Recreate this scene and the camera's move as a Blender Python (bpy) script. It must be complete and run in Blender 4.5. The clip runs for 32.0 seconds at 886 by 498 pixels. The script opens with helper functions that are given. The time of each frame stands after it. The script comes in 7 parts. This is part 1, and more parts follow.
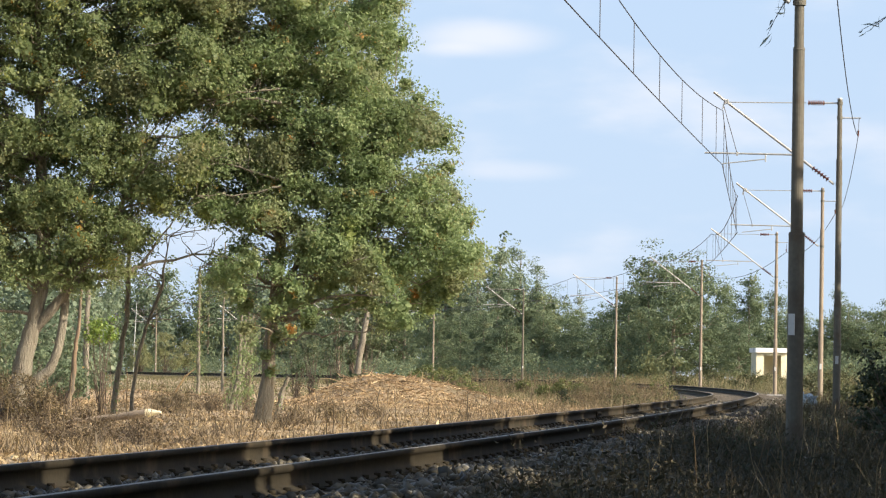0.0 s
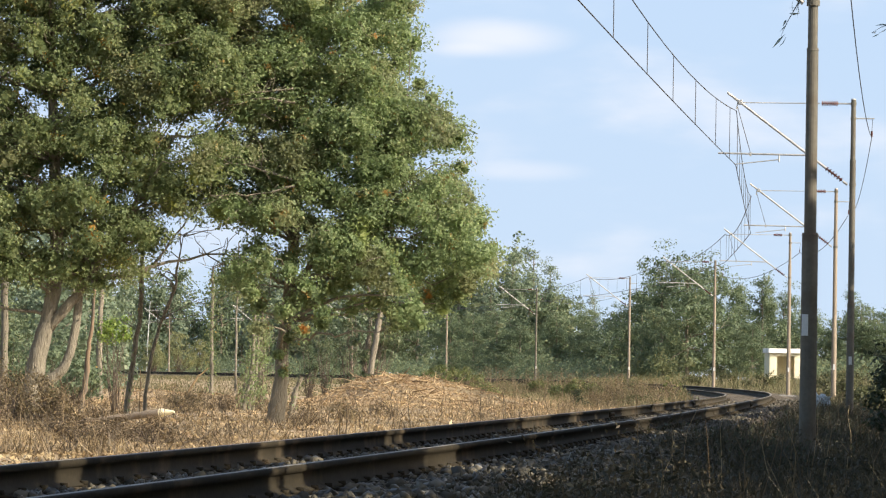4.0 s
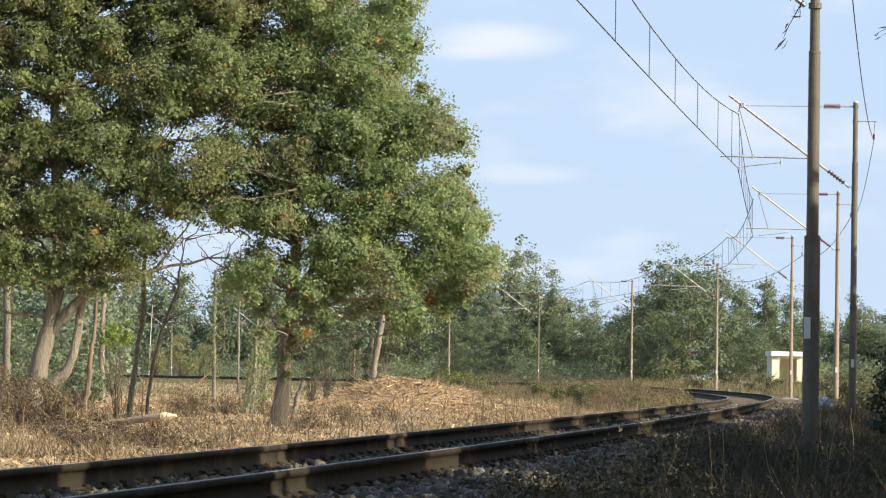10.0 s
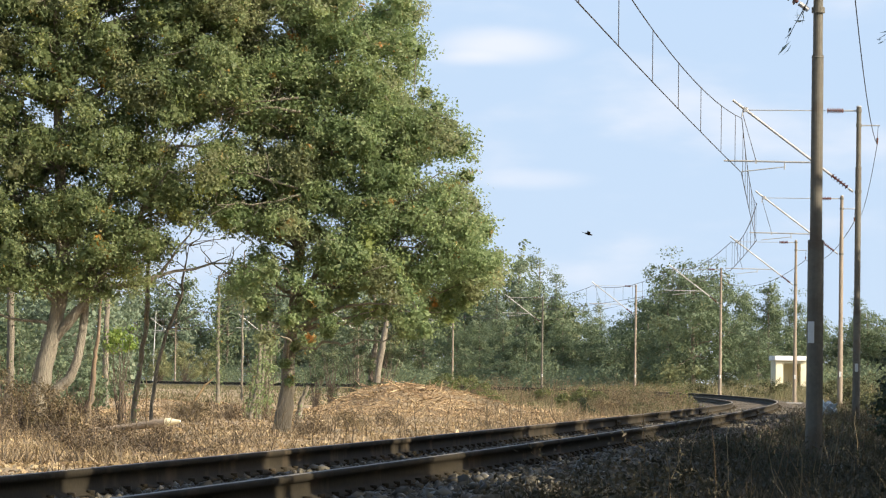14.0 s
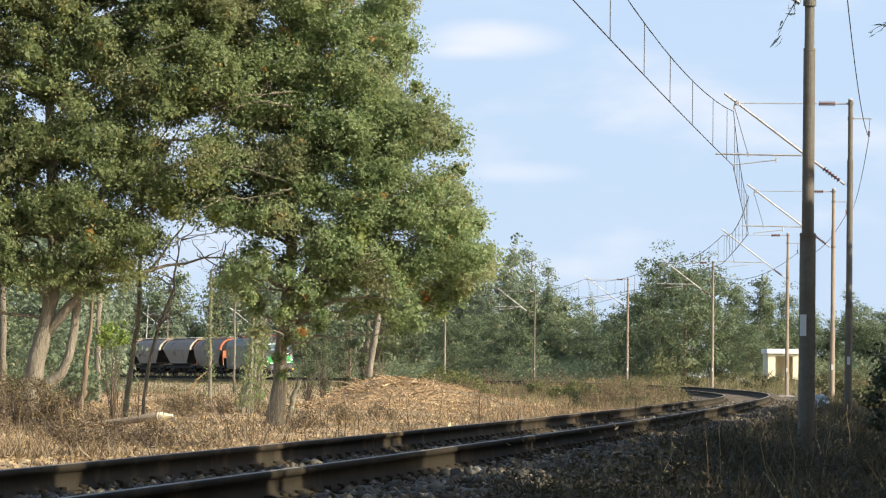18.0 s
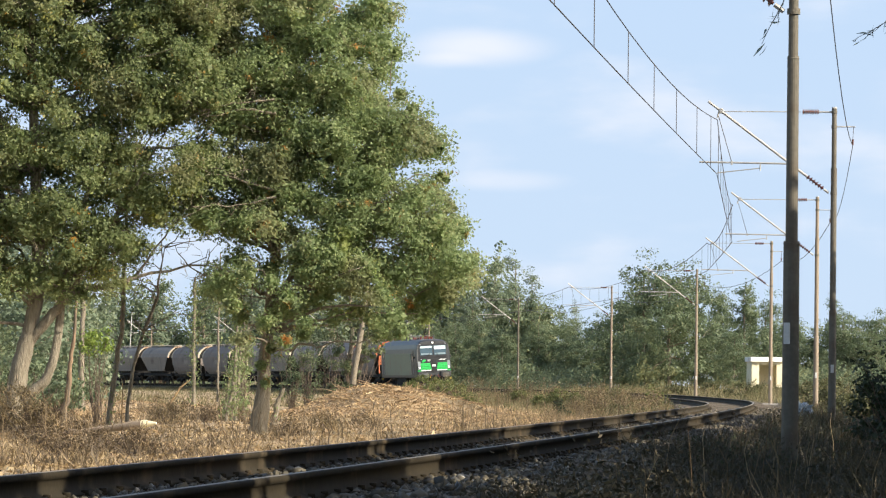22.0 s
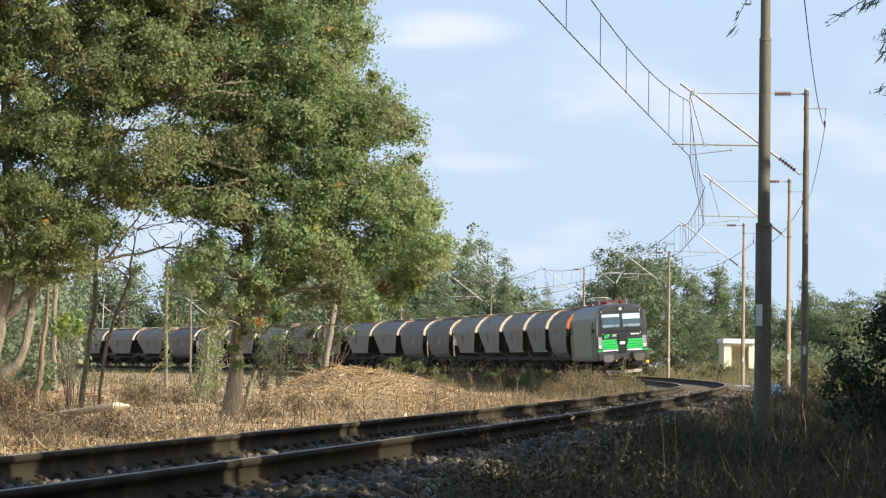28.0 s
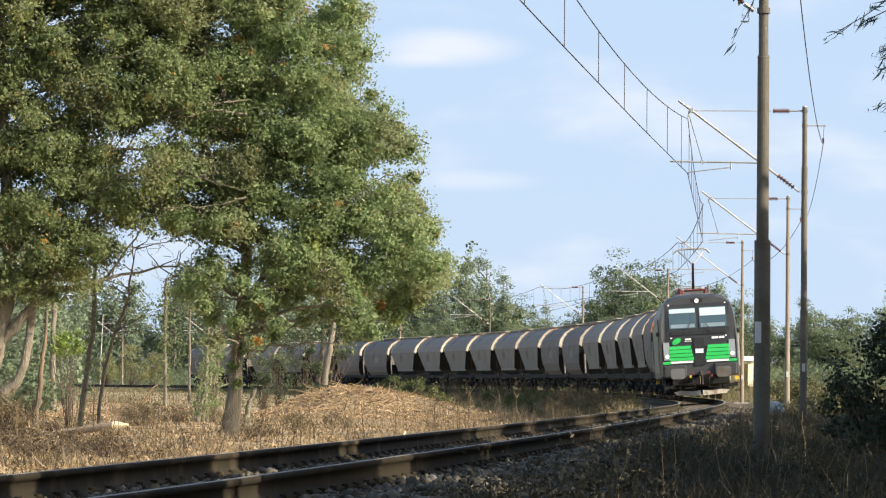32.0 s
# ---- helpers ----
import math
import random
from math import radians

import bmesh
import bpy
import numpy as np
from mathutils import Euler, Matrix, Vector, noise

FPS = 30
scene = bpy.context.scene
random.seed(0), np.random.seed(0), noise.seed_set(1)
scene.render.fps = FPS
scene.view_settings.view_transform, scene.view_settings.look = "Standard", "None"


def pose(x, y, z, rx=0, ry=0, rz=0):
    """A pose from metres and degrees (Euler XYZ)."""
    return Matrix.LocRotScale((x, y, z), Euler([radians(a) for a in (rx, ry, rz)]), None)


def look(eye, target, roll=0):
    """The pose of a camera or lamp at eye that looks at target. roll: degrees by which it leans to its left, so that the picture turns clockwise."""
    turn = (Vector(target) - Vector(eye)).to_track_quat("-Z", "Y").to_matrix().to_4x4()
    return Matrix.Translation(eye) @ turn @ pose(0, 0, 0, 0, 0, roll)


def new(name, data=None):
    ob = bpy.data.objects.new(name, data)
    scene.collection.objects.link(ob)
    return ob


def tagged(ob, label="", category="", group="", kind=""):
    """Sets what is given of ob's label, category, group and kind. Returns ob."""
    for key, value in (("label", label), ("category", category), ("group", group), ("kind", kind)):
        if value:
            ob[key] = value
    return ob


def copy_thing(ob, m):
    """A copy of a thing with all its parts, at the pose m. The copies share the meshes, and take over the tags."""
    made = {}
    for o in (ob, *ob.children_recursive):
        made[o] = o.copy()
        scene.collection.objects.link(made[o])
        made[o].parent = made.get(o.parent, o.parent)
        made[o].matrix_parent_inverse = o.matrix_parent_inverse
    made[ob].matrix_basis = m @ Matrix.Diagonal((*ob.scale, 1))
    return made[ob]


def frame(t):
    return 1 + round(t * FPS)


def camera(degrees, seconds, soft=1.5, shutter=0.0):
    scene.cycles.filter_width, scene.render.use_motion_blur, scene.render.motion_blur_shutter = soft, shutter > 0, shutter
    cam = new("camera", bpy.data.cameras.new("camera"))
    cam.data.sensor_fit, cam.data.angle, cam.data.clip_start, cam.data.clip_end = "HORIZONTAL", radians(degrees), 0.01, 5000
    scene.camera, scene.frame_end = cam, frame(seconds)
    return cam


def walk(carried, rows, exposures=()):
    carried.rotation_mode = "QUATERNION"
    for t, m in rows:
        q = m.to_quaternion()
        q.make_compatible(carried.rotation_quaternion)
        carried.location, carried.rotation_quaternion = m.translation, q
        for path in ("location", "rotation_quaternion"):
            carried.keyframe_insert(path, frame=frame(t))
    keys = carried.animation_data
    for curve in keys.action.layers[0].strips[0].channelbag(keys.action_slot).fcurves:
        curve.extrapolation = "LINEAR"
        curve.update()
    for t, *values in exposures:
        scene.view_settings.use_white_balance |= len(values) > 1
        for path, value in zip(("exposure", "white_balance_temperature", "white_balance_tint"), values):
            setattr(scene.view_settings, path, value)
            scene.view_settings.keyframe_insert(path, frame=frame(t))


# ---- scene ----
EYE = (0.0, 0.0, 1.60)
# seconds and the turn of the hand-held camera in degrees
TURNS = [
    (0, 91.670, -0.849, -0.246), (0.5, 91.650, -0.971, -0.235), (1, 91.650, -0.972, -0.224), (1.5, 91.604, -0.964, -0.188), 
    (2, 91.575, -0.864, -0.131), (2.5, 91.590, -0.964, -0.097), (3, 91.604, -0.925, -0.073), (3.5, 91.650, -0.925, -0.073), 
    (5.5, 91.681, -0.971, -0.050), (6, 91.646, -0.979, -0.028), (6.5, 91.666, -1.012, -0.018), (7, 91.635, -0.978, -0.028), 
    (7.5, 91.624, -0.979, -0.040), (8, 91.651, -1.039, -0.030), (8.5, 91.697, -0.964, -0.039), (9, 91.739, -0.975, -0.051), 
    (9.5, 91.750, -0.970, -0.039), (10, 91.713, -0.849, -0.039), (10.5, 91.775, -0.806, -0.072), (11, 91.842, -0.840, -0.073), 
    (11.5, 91.833, -0.820, -0.083), (12, 91.828, -0.838, -0.055), (12.5, 91.842, -0.814, -0.038), (13, 91.820, -0.801, -0.015), 
    (13.5, 91.802, -0.743, -0.011), (14, 91.780, -0.733, 0.012), (14.5, 91.768, -0.723, 0.025), (16.5, 91.736, -0.615, -0.029), 
    (17, 91.726, -0.600, -0.069), (17.5, 91.725, -0.584, -0.069), (18, 91.698, -0.620, -0.091), (18.5, 91.685, -0.656, -0.115), 
    (19, 91.674, -0.692, -0.138), (19.5, 91.694, -0.630, -0.207), (20, 91.724, -0.662, -0.246), (20.5, 91.754, -0.619, -0.271), 
    (21, 91.817, -0.664, -0.281), (21.5, 91.805, -0.652, -0.306), (22, 91.805, -0.662, -0.307), (22.5, 91.814, -0.660, -0.319), 
    (23, 91.770, -0.633, -0.338), (23.5, 91.770, -0.679, -0.359), (24, 91.770, -0.675, -0.403), (24.5, 91.725, -0.674, -0.437), 
    (25, 91.726, -0.648, -0.467), (25.5, 91.707, -0.603, -0.498), (27.5, 91.545, -0.630, -0.640), (28, 91.571, -0.594, -0.672), 
    (28.5, 91.617, -0.584, -0.693), (29, 91.655, -0.547, -0.690), (29.5, 91.646, -0.542, -0.668), (30, 91.695, -0.493, -0.665), 
    (30.5, 91.727, -0.495, -0.687), (31, 91.747, -0.391, -0.678), (31.5, 91.778, -0.438, -0.696), (32, 91.812, -0.437, -0.684), 
]
cam = camera(11.73, 32.0, soft=1.2)
walk(cam, [(t, pose(*EYE, rx, ry, rz)) for t, rx, ry, rz in TURNS], exposures=((0, 0.64), (32, 0.64)))

# ---- daylight ----
SUN_TO = Vector((0.89, -0.46, 0.60)).normalized()
world = bpy.data.worlds.new("sky")
scene.world = world
world.use_nodes = True
wn = world.node_tree
sky = wn.nodes.new("ShaderNodeTexSky")
sky.sky_type, sky.sun_disc = "NISHITA", False
sky.sun_elevation = math.asin(SUN_TO.z)
sky.sun_rotation = math.atan2(SUN_TO.x, SUN_TO.y)
sky.altitude, sky.air_density, sky.dust_density, sky.ozone_density = 100, 1.0, 2.5, 1.0
wn.nodes["Background"].inputs["Strength"].default_value = 0.15
wn.links.new(sky.outputs["Color"], wn.nodes["Background"].inputs["Color"])
lamp = bpy.data.lights.new("sun", "SUN")
lamp.energy, lamp.angle, lamp.color = 5.0, radians(0.6), (1.0, 0.90, 0.74)
sun = new("sun", lamp)
sun.matrix_world = look(SUN_TO * 100, (0, 0, 0))


def thin_clouds():
    """The far sky: pale blue with a sheet of faint clouds, over four kilometres away."""
    m = bpy.data.materials.new("thin_cloud")
    m.use_nodes = True
    n, l = m.node_tree.nodes, m.node_tree.links
    co, mp, k = n.new("ShaderNodeTexCoord"), n.new("ShaderNodeMapping"), n.new("ShaderNodeTexNoise")
    mp.inputs["Scale"].default_value = (0.0042, 1, 0.0125)
    mp.inputs["Location"].default_value = (0.62, 0, 0.30)
    k.inputs["Scale"].default_value, k.inputs["Detail"].default_value, k.inputs["Roughness"].default_value = 1.0, 5, 0.5
    l.new(co.outputs["Object"], mp.inputs["Vector"])
    l.new(mp.outputs["Vector"], k.inputs["Vector"])
    r = n.new("ShaderNodeMapRange")
    r.interpolation_type = "SMOOTHSTEP"
    r.inputs["From Min"].default_value, r.inputs["From Max"].default_value, r.inputs["To Max"].default_value = 0.47, 0.80, 0.85
    l.new(k.outputs["Fac"], r.inputs["Value"])
    sep, up, air, mx = n.new("ShaderNodeSeparateXYZ"), n.new("ShaderNodeMapRange"), n.new("ShaderNodeMix"), n.new("ShaderNodeMix")
    air.data_type = mx.data_type = "RGBA"
    l.new(co.outputs["Object"], sep.inputs["Vector"])
    up.inputs["From Max"].default_value = 420
    l.new(sep.outputs["Z"], up.inputs["Value"])
    l.new(up.outputs["Result"], air.inputs["Factor"])
    air.inputs["A"].default_value, air.inputs["B"].default_value = (0.405, 0.50, 0.62, 1), (0.365, 0.475, 0.625, 1)
    last = r.outputs["Result"]
    for cx, cz, rx, rz, amount in ((48, 338, 84, 22, 0.85), (80, 206, 66, 12, 0.45), (20, 325, 40, 9, 0.4)):
        # a drawn-out puff of cloud with a ragged edge
        wob, place, size, fade, plus = (n.new(q) for q in ("ShaderNodeVectorMath", "ShaderNodeMapping", "ShaderNodeVectorMath", "ShaderNodeMapRange", "ShaderNodeMath"))
        place.inputs["Scale"].default_value = (1 / rx, 0, 1 / rz)
        place.inputs["Location"].default_value = (-cx / rx - 0.45, 0, -cz / rz - 0.45)
        l.new(co.outputs["Object"], place.inputs["Vector"])
        wob.operation = "MULTIPLY_ADD"
        wob.inputs[1].default_value = (0.9, 0.0, 0.9)
        l.new(k.outputs["Color"], wob.inputs[0])
        l.new(place.outputs["Vector"], wob.inputs[2])
        size.operation = "LENGTH"
        l.new(wob.outputs["Vector"], size.inputs[0])
        fade.interpolation_type = "SMOOTHSTEP"
        fade.inputs["From Min"].default_value, fade.inputs["From Max"].default_value = 1.15, 0.15
        fade.inputs["To Max"].default_value = amount
        l.new(size.outputs["Value"], fade.inputs["Value"])
        plus.operation, plus.use_clamp = "ADD", True
        l.new(last, plus.inputs[0])
        l.new(fade.outputs["Result"], plus.inputs[1])
        last = plus.outputs[0]
    l.new(last, mx.inputs["Factor"])
    l.new(air.outputs["Result"], mx.inputs["A"])
    mx.inputs["B"].default_value = (0.58, 0.605, 0.665, 1)
    e = n.new("ShaderNodeEmission")
    l.new(mx.outputs["Result"], e.inputs["Color"])
    l.new(e.outputs["Emission"], n["Material Output"].inputs["Surface"])
    bm = bmesh.new()
    bm.faces.new([bm.verts.new(q) for q in ((-900, 4300, -10), (900, 4300, -10), (900, 4300, 900), (-900, 4300, 900))])
    me = bpy.data.meshes.new("sky_backdrop")
    bm.to_mesh(me)
    me.materials.append(m)
    tagged(new("sky_backdrop", me), "faint white clouds in a pale blue sky", "sky", kind="structure")


thin_clouds()

# ---- materials ----
def material(name, colour, rough=0.8, metal=0.0, vary=0.25, scale=3.0, fine=40.0, bump=0.2, stain=None, stain_at=0.62,
             stain_scale=1.2, island=0.0, object_random=0.0, through_light=0.0, stretch=(1, 1, 1), spec=0.4, depth=0.02):
    m = bpy.data.materials.new(name)
    m.use_nodes = True
    nt = m.node_tree
    n, l = nt.nodes, nt.links
    b = n["Principled BSDF"]
    b.inputs["Roughness"].default_value, b.inputs["Metallic"].default_value = rough, metal
    b.inputs["Specular IOR Level"].default_value = spec
    co = n.new("ShaderNodeTexCoord")
    mp = n.new("ShaderNodeMapping")
    mp.inputs["Scale"].default_value = stretch
    l.new(co.outputs["Object"], mp.inputs["Vector"])

    def noise_node(s, detail):
        k = n.new("ShaderNodeTexNoise")
        k.inputs["Scale"].default_value, k.inputs["Detail"].default_value = s, detail
        l.new(mp.outputs["Vector"], k.inputs["Vector"])
        return k
    big, small = noise_node(scale, 4), noise_node(fine, 3)
    add = n.new("ShaderNodeMath")
    add.operation = "ADD"
    l.new(big.outputs["Fac"], add.inputs[0])
    l.new(small.outputs["Fac"], add.inputs[1])
    last = add.outputs[0]
    for kind, amount in (("ShaderNodeNewGeometry", island), ("ShaderNodeObjectInfo", object_random)):
        if amount:
            g = n.new(kind)
            k = n.new("ShaderNodeMath")
            k.operation = "MULTIPLY_ADD"
            l.new(g.outputs["Random Per Island" if island and kind == "ShaderNodeNewGeometry" else "Random"], k.inputs[0])
            k.inputs[1].default_value = amount
            l.new(last, k.inputs[2])
            off = n.new("ShaderNodeMath")
            off.operation = "SUBTRACT"
            off.inputs[1].default_value = amount / 2
            l.new(k.outputs[0], off.inputs[0])
            last = off.outputs[0]
    rng = n.new("ShaderNodeMapRange")
    rng.inputs["From Min"].default_value, rng.inputs["From Max"].default_value = 0.55, 1.45
    rng.inputs["To Min"].default_value, rng.inputs["To Max"].default_value = 1 - vary, 1 + vary
    rng.clamp = False
    l.new(last, rng.inputs["Value"])
    mul = n.new("ShaderNodeVectorMath")
    mul.operation = "SCALE"
    mul.inputs[0].default_value = colour
    l.new(rng.outputs["Result"], mul.inputs["Scale"])
    col = mul.outputs["Vector"]
    if stain:
        k = noise_node(stain_scale, 5)
        r = n.new("ShaderNodeMapRange")
        r.inputs["From Min"].default_value, r.inputs["From Max"].default_value = stain_at - 0.08, stain_at + 0.08
        l.new(k.outputs["Fac"], r.inputs["Value"])
        mx = n.new("ShaderNodeMix")
        mx.data_type = "RGBA"
        mx.inputs["B"].default_value = (*stain, 1)
        l.new(r.outputs["Result"], mx.inputs["Factor"])
        l.new(col, mx.inputs["A"])
        col = mx.outputs["Result"]
    l.new(col, b.inputs["Base Color"])
    if bump:
        bp = n.new("ShaderNodeBump")
        bp.inputs["Strength"].default_value, bp.inputs["Distance"].default_value = bump, depth
        l.new(small.outputs["Fac"], bp.inputs["Height"])
        l.new(bp.outputs["Normal"], b.inputs["Normal"])
    if through_light:
        tr = n.new("ShaderNodeBsdfTranslucent")
        l.new(col, tr.inputs["Color"])
        ms = n.new("ShaderNodeMixShader")
        ms.inputs["Fac"].default_value = through_light
        l.new(b.outputs["BSDF"], ms.inputs[1])
        l.new(tr.outputs["BSDF"], ms.inputs[2])
        l.new(ms.outputs["Shader"], n["Material Output"].inputs["Surface"])
    return m


def leaf_material(name, ramp, patch_scale=0.5, light=0.3, patch=0.7, turned=()):
    """Leaves: a ramp of colours along a chance of each leaf and slow patches through the crown.
    turned: (colour, noise scale, threshold, share of leaves) of clumps that have changed colour."""
    m = bpy.data.materials.new(name)
    m.use_nodes = True
    nt = m.node_tree
    n, l = nt.nodes, nt.links
    b = n["Principled BSDF"]
    b.inputs["Roughness"].default_value = 0.55
    b.inputs["Specular IOR Level"].default_value = 0.35
    g, co, k = n.new("ShaderNodeNewGeometry"), n.new("ShaderNodeTexCoord"), n.new("ShaderNodeTexNoise")
    k.inputs["Scale"].default_value, k.inputs["Detail"].default_value = patch_scale, 3
    l.new(co.outputs["Object"], k.inputs["Vector"])
    mixv = n.new("ShaderNodeMath")
    mixv.operation = "MULTIPLY_ADD"
    mixv.inputs[1].default_value = patch * 1.6
    l.new(k.outputs["Fac"], mixv.inputs[0])
    sub = n.new("ShaderNodeMath")
    sub.operation = "MULTIPLY_ADD"
    sub.inputs[1].default_value, sub.inputs[2].default_value = 1 - patch * 0.45, -0.45 * patch - 0.1
    l.new(g.outputs["Random Per Island"], sub.inputs[0])
    l.new(sub.outputs[0], mixv.inputs[2])
    cr = n.new("ShaderNodeValToRGB")
    while len(cr.color_ramp.elements) < len(ramp):
        cr.color_ramp.elements.new(0.5)
    for e, (at, c) in zip(cr.color_ramp.elements, ramp):
        e.position, e.color = at, (*c, 1)
    l.new(mixv.outputs[0], cr.inputs["Fac"])
    col = cr.outputs["Color"]
    for i, (hue, scale, at, share) in enumerate(turned):
        place, spot, edge, mix = n.new("ShaderNodeMapping"), n.new("ShaderNodeTexNoise"), n.new("ShaderNodeMapRange"), n.new("ShaderNodeMix")
        place.inputs["Location"].default_value = (3.7 * i + 1.3, 2.1 * i, 5.9 * i)
        l.new(co.outputs["Object"], place.inputs["Vector"])
        spot.inputs["Scale"].default_value, spot.inputs["Detail"].default_value = scale, 2
        l.new(place.outputs["Vector"], spot.inputs["Vector"])
        edge.inputs["From Min"].default_value, edge.inputs["From Max"].default_value, edge.inputs["To Max"].default_value = at - 0.03, at + 0.05, share
        l.new(spot.outputs["Fac"], edge.inputs["Value"])
        mix.data_type = "RGBA"
        l.new(edge.outputs["Result"], mix.inputs["Factor"])
        l.new(col, mix.inputs["A"])
        mix.inputs["B"].default_value = (*hue, 1)
        col = mix.outputs["Result"]
    l.new(col, b.inputs["Base Color"])
    tr = n.new("ShaderNodeBsdfTranslucent")
    l.new(col, tr.inputs["Color"])
    ms = n.new("ShaderNodeMixShader")
    ms.inputs["Fac"].default_value = light
    l.new(b.outputs["BSDF"], ms.inputs[1])
    l.new(tr.outputs["BSDF"], ms.inputs[2])
    l.new(ms.outputs["Shader"], n["Material Output"].inputs["Surface"])
    return m


OAK_LEAF = leaf_material("oak_leaf", [(0.0, (0.148, 0.206, 0.090)), (0.45, (0.244, 0.318, 0.142)), (0.85, (0.350, 0.405, 0.190)), (1.0, (0.43, 0.44, 0.22))], 0.55, 0.58, 0.75,
                         turned=(((0.31, 0.275, 0.165), 0.42, 0.55, 0.45), ((0.40, 0.43, 0.11), 0.75, 0.66, 0.5), ((0.54, 0.24, 0.06), 1.5, 0.69, 0.8)))
OLD_OAK_LEAF = leaf_material("old_oak_leaf", [(0.0, (0.131, 0.176, 0.077)), (0.45, (0.209, 0.261, 0.113)), (0.85, (0.297, 0.331, 0.151)), (1.0, (0.378, 0.369, 0.162))], 0.6, 0.58, 0.75,
                             turned=(((0.30, 0.262, 0.15), 0.45, 0.59, 0.4), ((0.46, 0.45, 0.09), 0.85, 0.66, 0.6), ((0.60, 0.30, 0.05), 1.4, 0.69, 0.85)))
# greyed green: some of the distance haze is put into the leaf colour
WOOD_LEAF = leaf_material("woodland_leaf", [(0.0, (0.105, 0.145, 0.082)), (0.5, (0.155, 0.200, 0.112)), (0.8, (0.200, 0.238, 0.125)), (1.0, (0.27, 0.27, 0.12))], 0.22, 0.45, 0.9,
                          turned=(((0.26, 0.255, 0.12), 0.35, 0.64, 0.6),))
# pale poplar green, also used to paint haze over the deep wood
PALE_LEAF = leaf_material("poplar_and_hazed_leaf", [(0.0, (0.14, 0.19, 0.12)), (0.6, (0.20, 0.25, 0.16)), (1.0, (0.29, 0.32, 0.20))], 0.3, 0.42)
# lightened leaf colour that carries the backlight and haze of the sprays
SPRAY_LEAF = leaf_material("hazy_backlit_willow_leaf", [(0.0, (0.27, 0.33, 0.29)), (0.6, (0.38, 0.44, 0.38)), (1.0, (0.48, 0.52, 0.44))], 0.8, 0.5)
WILLOW_LEAF = leaf_material("willow_leaf", [(0.0, (0.08, 0.115, 0.06)), (0.6, (0.14, 0.175, 0.09)), (1.0, (0.22, 0.24, 0.12))], 0.8, 0.40)
SHRUB_LEAF = leaf_material("shrub_leaf", [(0.0, (0.08, 0.105, 0.035)), (0.6, (0.16, 0.18, 0.06)), (1.0, (0.28, 0.26, 0.10))], 0.8, 0.35)
# near-black leaf: the shade on the verge bushes is put into its colour
DEEP_LEAF = leaf_material("dark_shaded_leaf", [(0.0, (0.022, 0.030, 0.014)), (0.6, (0.045, 0.060, 0.026)), (1.0, (0.09, 0.10, 0.045))], 0.8, 0.25)
LIME_LEAF = leaf_material("lime_leaf", [(0.0, (0.13, 0.21, 0.04)), (0.6, (0.24, 0.33, 0.07)), (1.0, (0.34, 0.38, 0.10))], 0.8, 0.40)
OLIVE_LEAF = leaf_material("olive_willow_leaf", [(0.0, (0.20, 0.215, 0.10)), (0.6, (0.29, 0.295, 0.14)), (1.0, (0.38, 0.36, 0.18))], 0.5, 0.4)
LITTER = leaf_material("leaf_litter", [(0.0, (0.082, 0.049, 0.023)), (0.4, (0.217, 0.147, 0.068)), (0.75, (0.381, 0.277, 0.140)), (1.0, (0.562, 0.446, 0.257))], 0.5, 0.1)
DRY_BLADE = leaf_material("dry_grass", [(0.0, (0.114, 0.069, 0.033)), (0.45, (0.247, 0.177, 0.090)), (0.75, (0.370, 0.281, 0.153)),
                                        (1.0, (0.531, 0.414, 0.233))], 0.35, 0.2)
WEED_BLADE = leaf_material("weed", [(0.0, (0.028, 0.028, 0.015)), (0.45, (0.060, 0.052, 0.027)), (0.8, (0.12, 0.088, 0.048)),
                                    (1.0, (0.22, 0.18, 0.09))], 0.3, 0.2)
MEADOW_LEAF = leaf_material("yellowing_leaf", [(0.0, (0.05, 0.06, 0.025)), (0.6, (0.11, 0.115, 0.05)), (1.0, (0.22, 0.19, 0.08))], 0.8, 0.3)
MEADOW = leaf_material("meadow_grass", [(0.0, (0.085, 0.085, 0.035)), (0.5, (0.16, 0.145, 0.065)), (0.8, (0.26, 0.21, 0.11)), (1.0, (0.38, 0.30, 0.18))], 0.3, 0.3)
BRAMBLE = leaf_material("withered_bramble", [(0.0, (0.065, 0.052, 0.026)), (0.5, (0.17, 0.128, 0.066)), (1.0, (0.33, 0.25, 0.14))], 0.8, 0.25)
BRUSH = leaf_material("dry_stalk", [(0.0, (0.060, 0.045, 0.026)), (0.6, (0.165, 0.120, 0.068)), (1.0, (0.34, 0.25, 0.14))], 0.3, 0.1)
CHIP = leaf_material("wood_chip", [(0.0, (0.118, 0.074, 0.038)), (0.5, (0.281, 0.184, 0.090)), (0.8, (0.472, 0.340, 0.181)),
                                   (1.0, (0.689, 0.541, 0.316))], 0.6, 0.05)
BARK = material("bark", (0.205, 0.178, 0.135), 0.95, vary=0.60, scale=2.0, fine=14, bump=0.8, stretch=(3, 3, 0.6), depth=0.05)
OAK_BARK = material("oak_bark", (0.215, 0.188, 0.140), 0.95, vary=0.45, scale=2.0, fine=12, bump=0.9, stretch=(3, 3, 0.5), depth=0.06)
TWIG = material("twig", (0.13, 0.10, 0.075), 0.95, vary=0.4, scale=3, fine=20, bump=0.3)
FIELD = material("field_soil", (0.295, 0.220, 0.128), 0.98, vary=0.5, scale=0.35, fine=5, bump=0.8, stain=(0.12, 0.10, 0.055),
                 stain_at=0.60, stain_scale=0.12, depth=0.08)
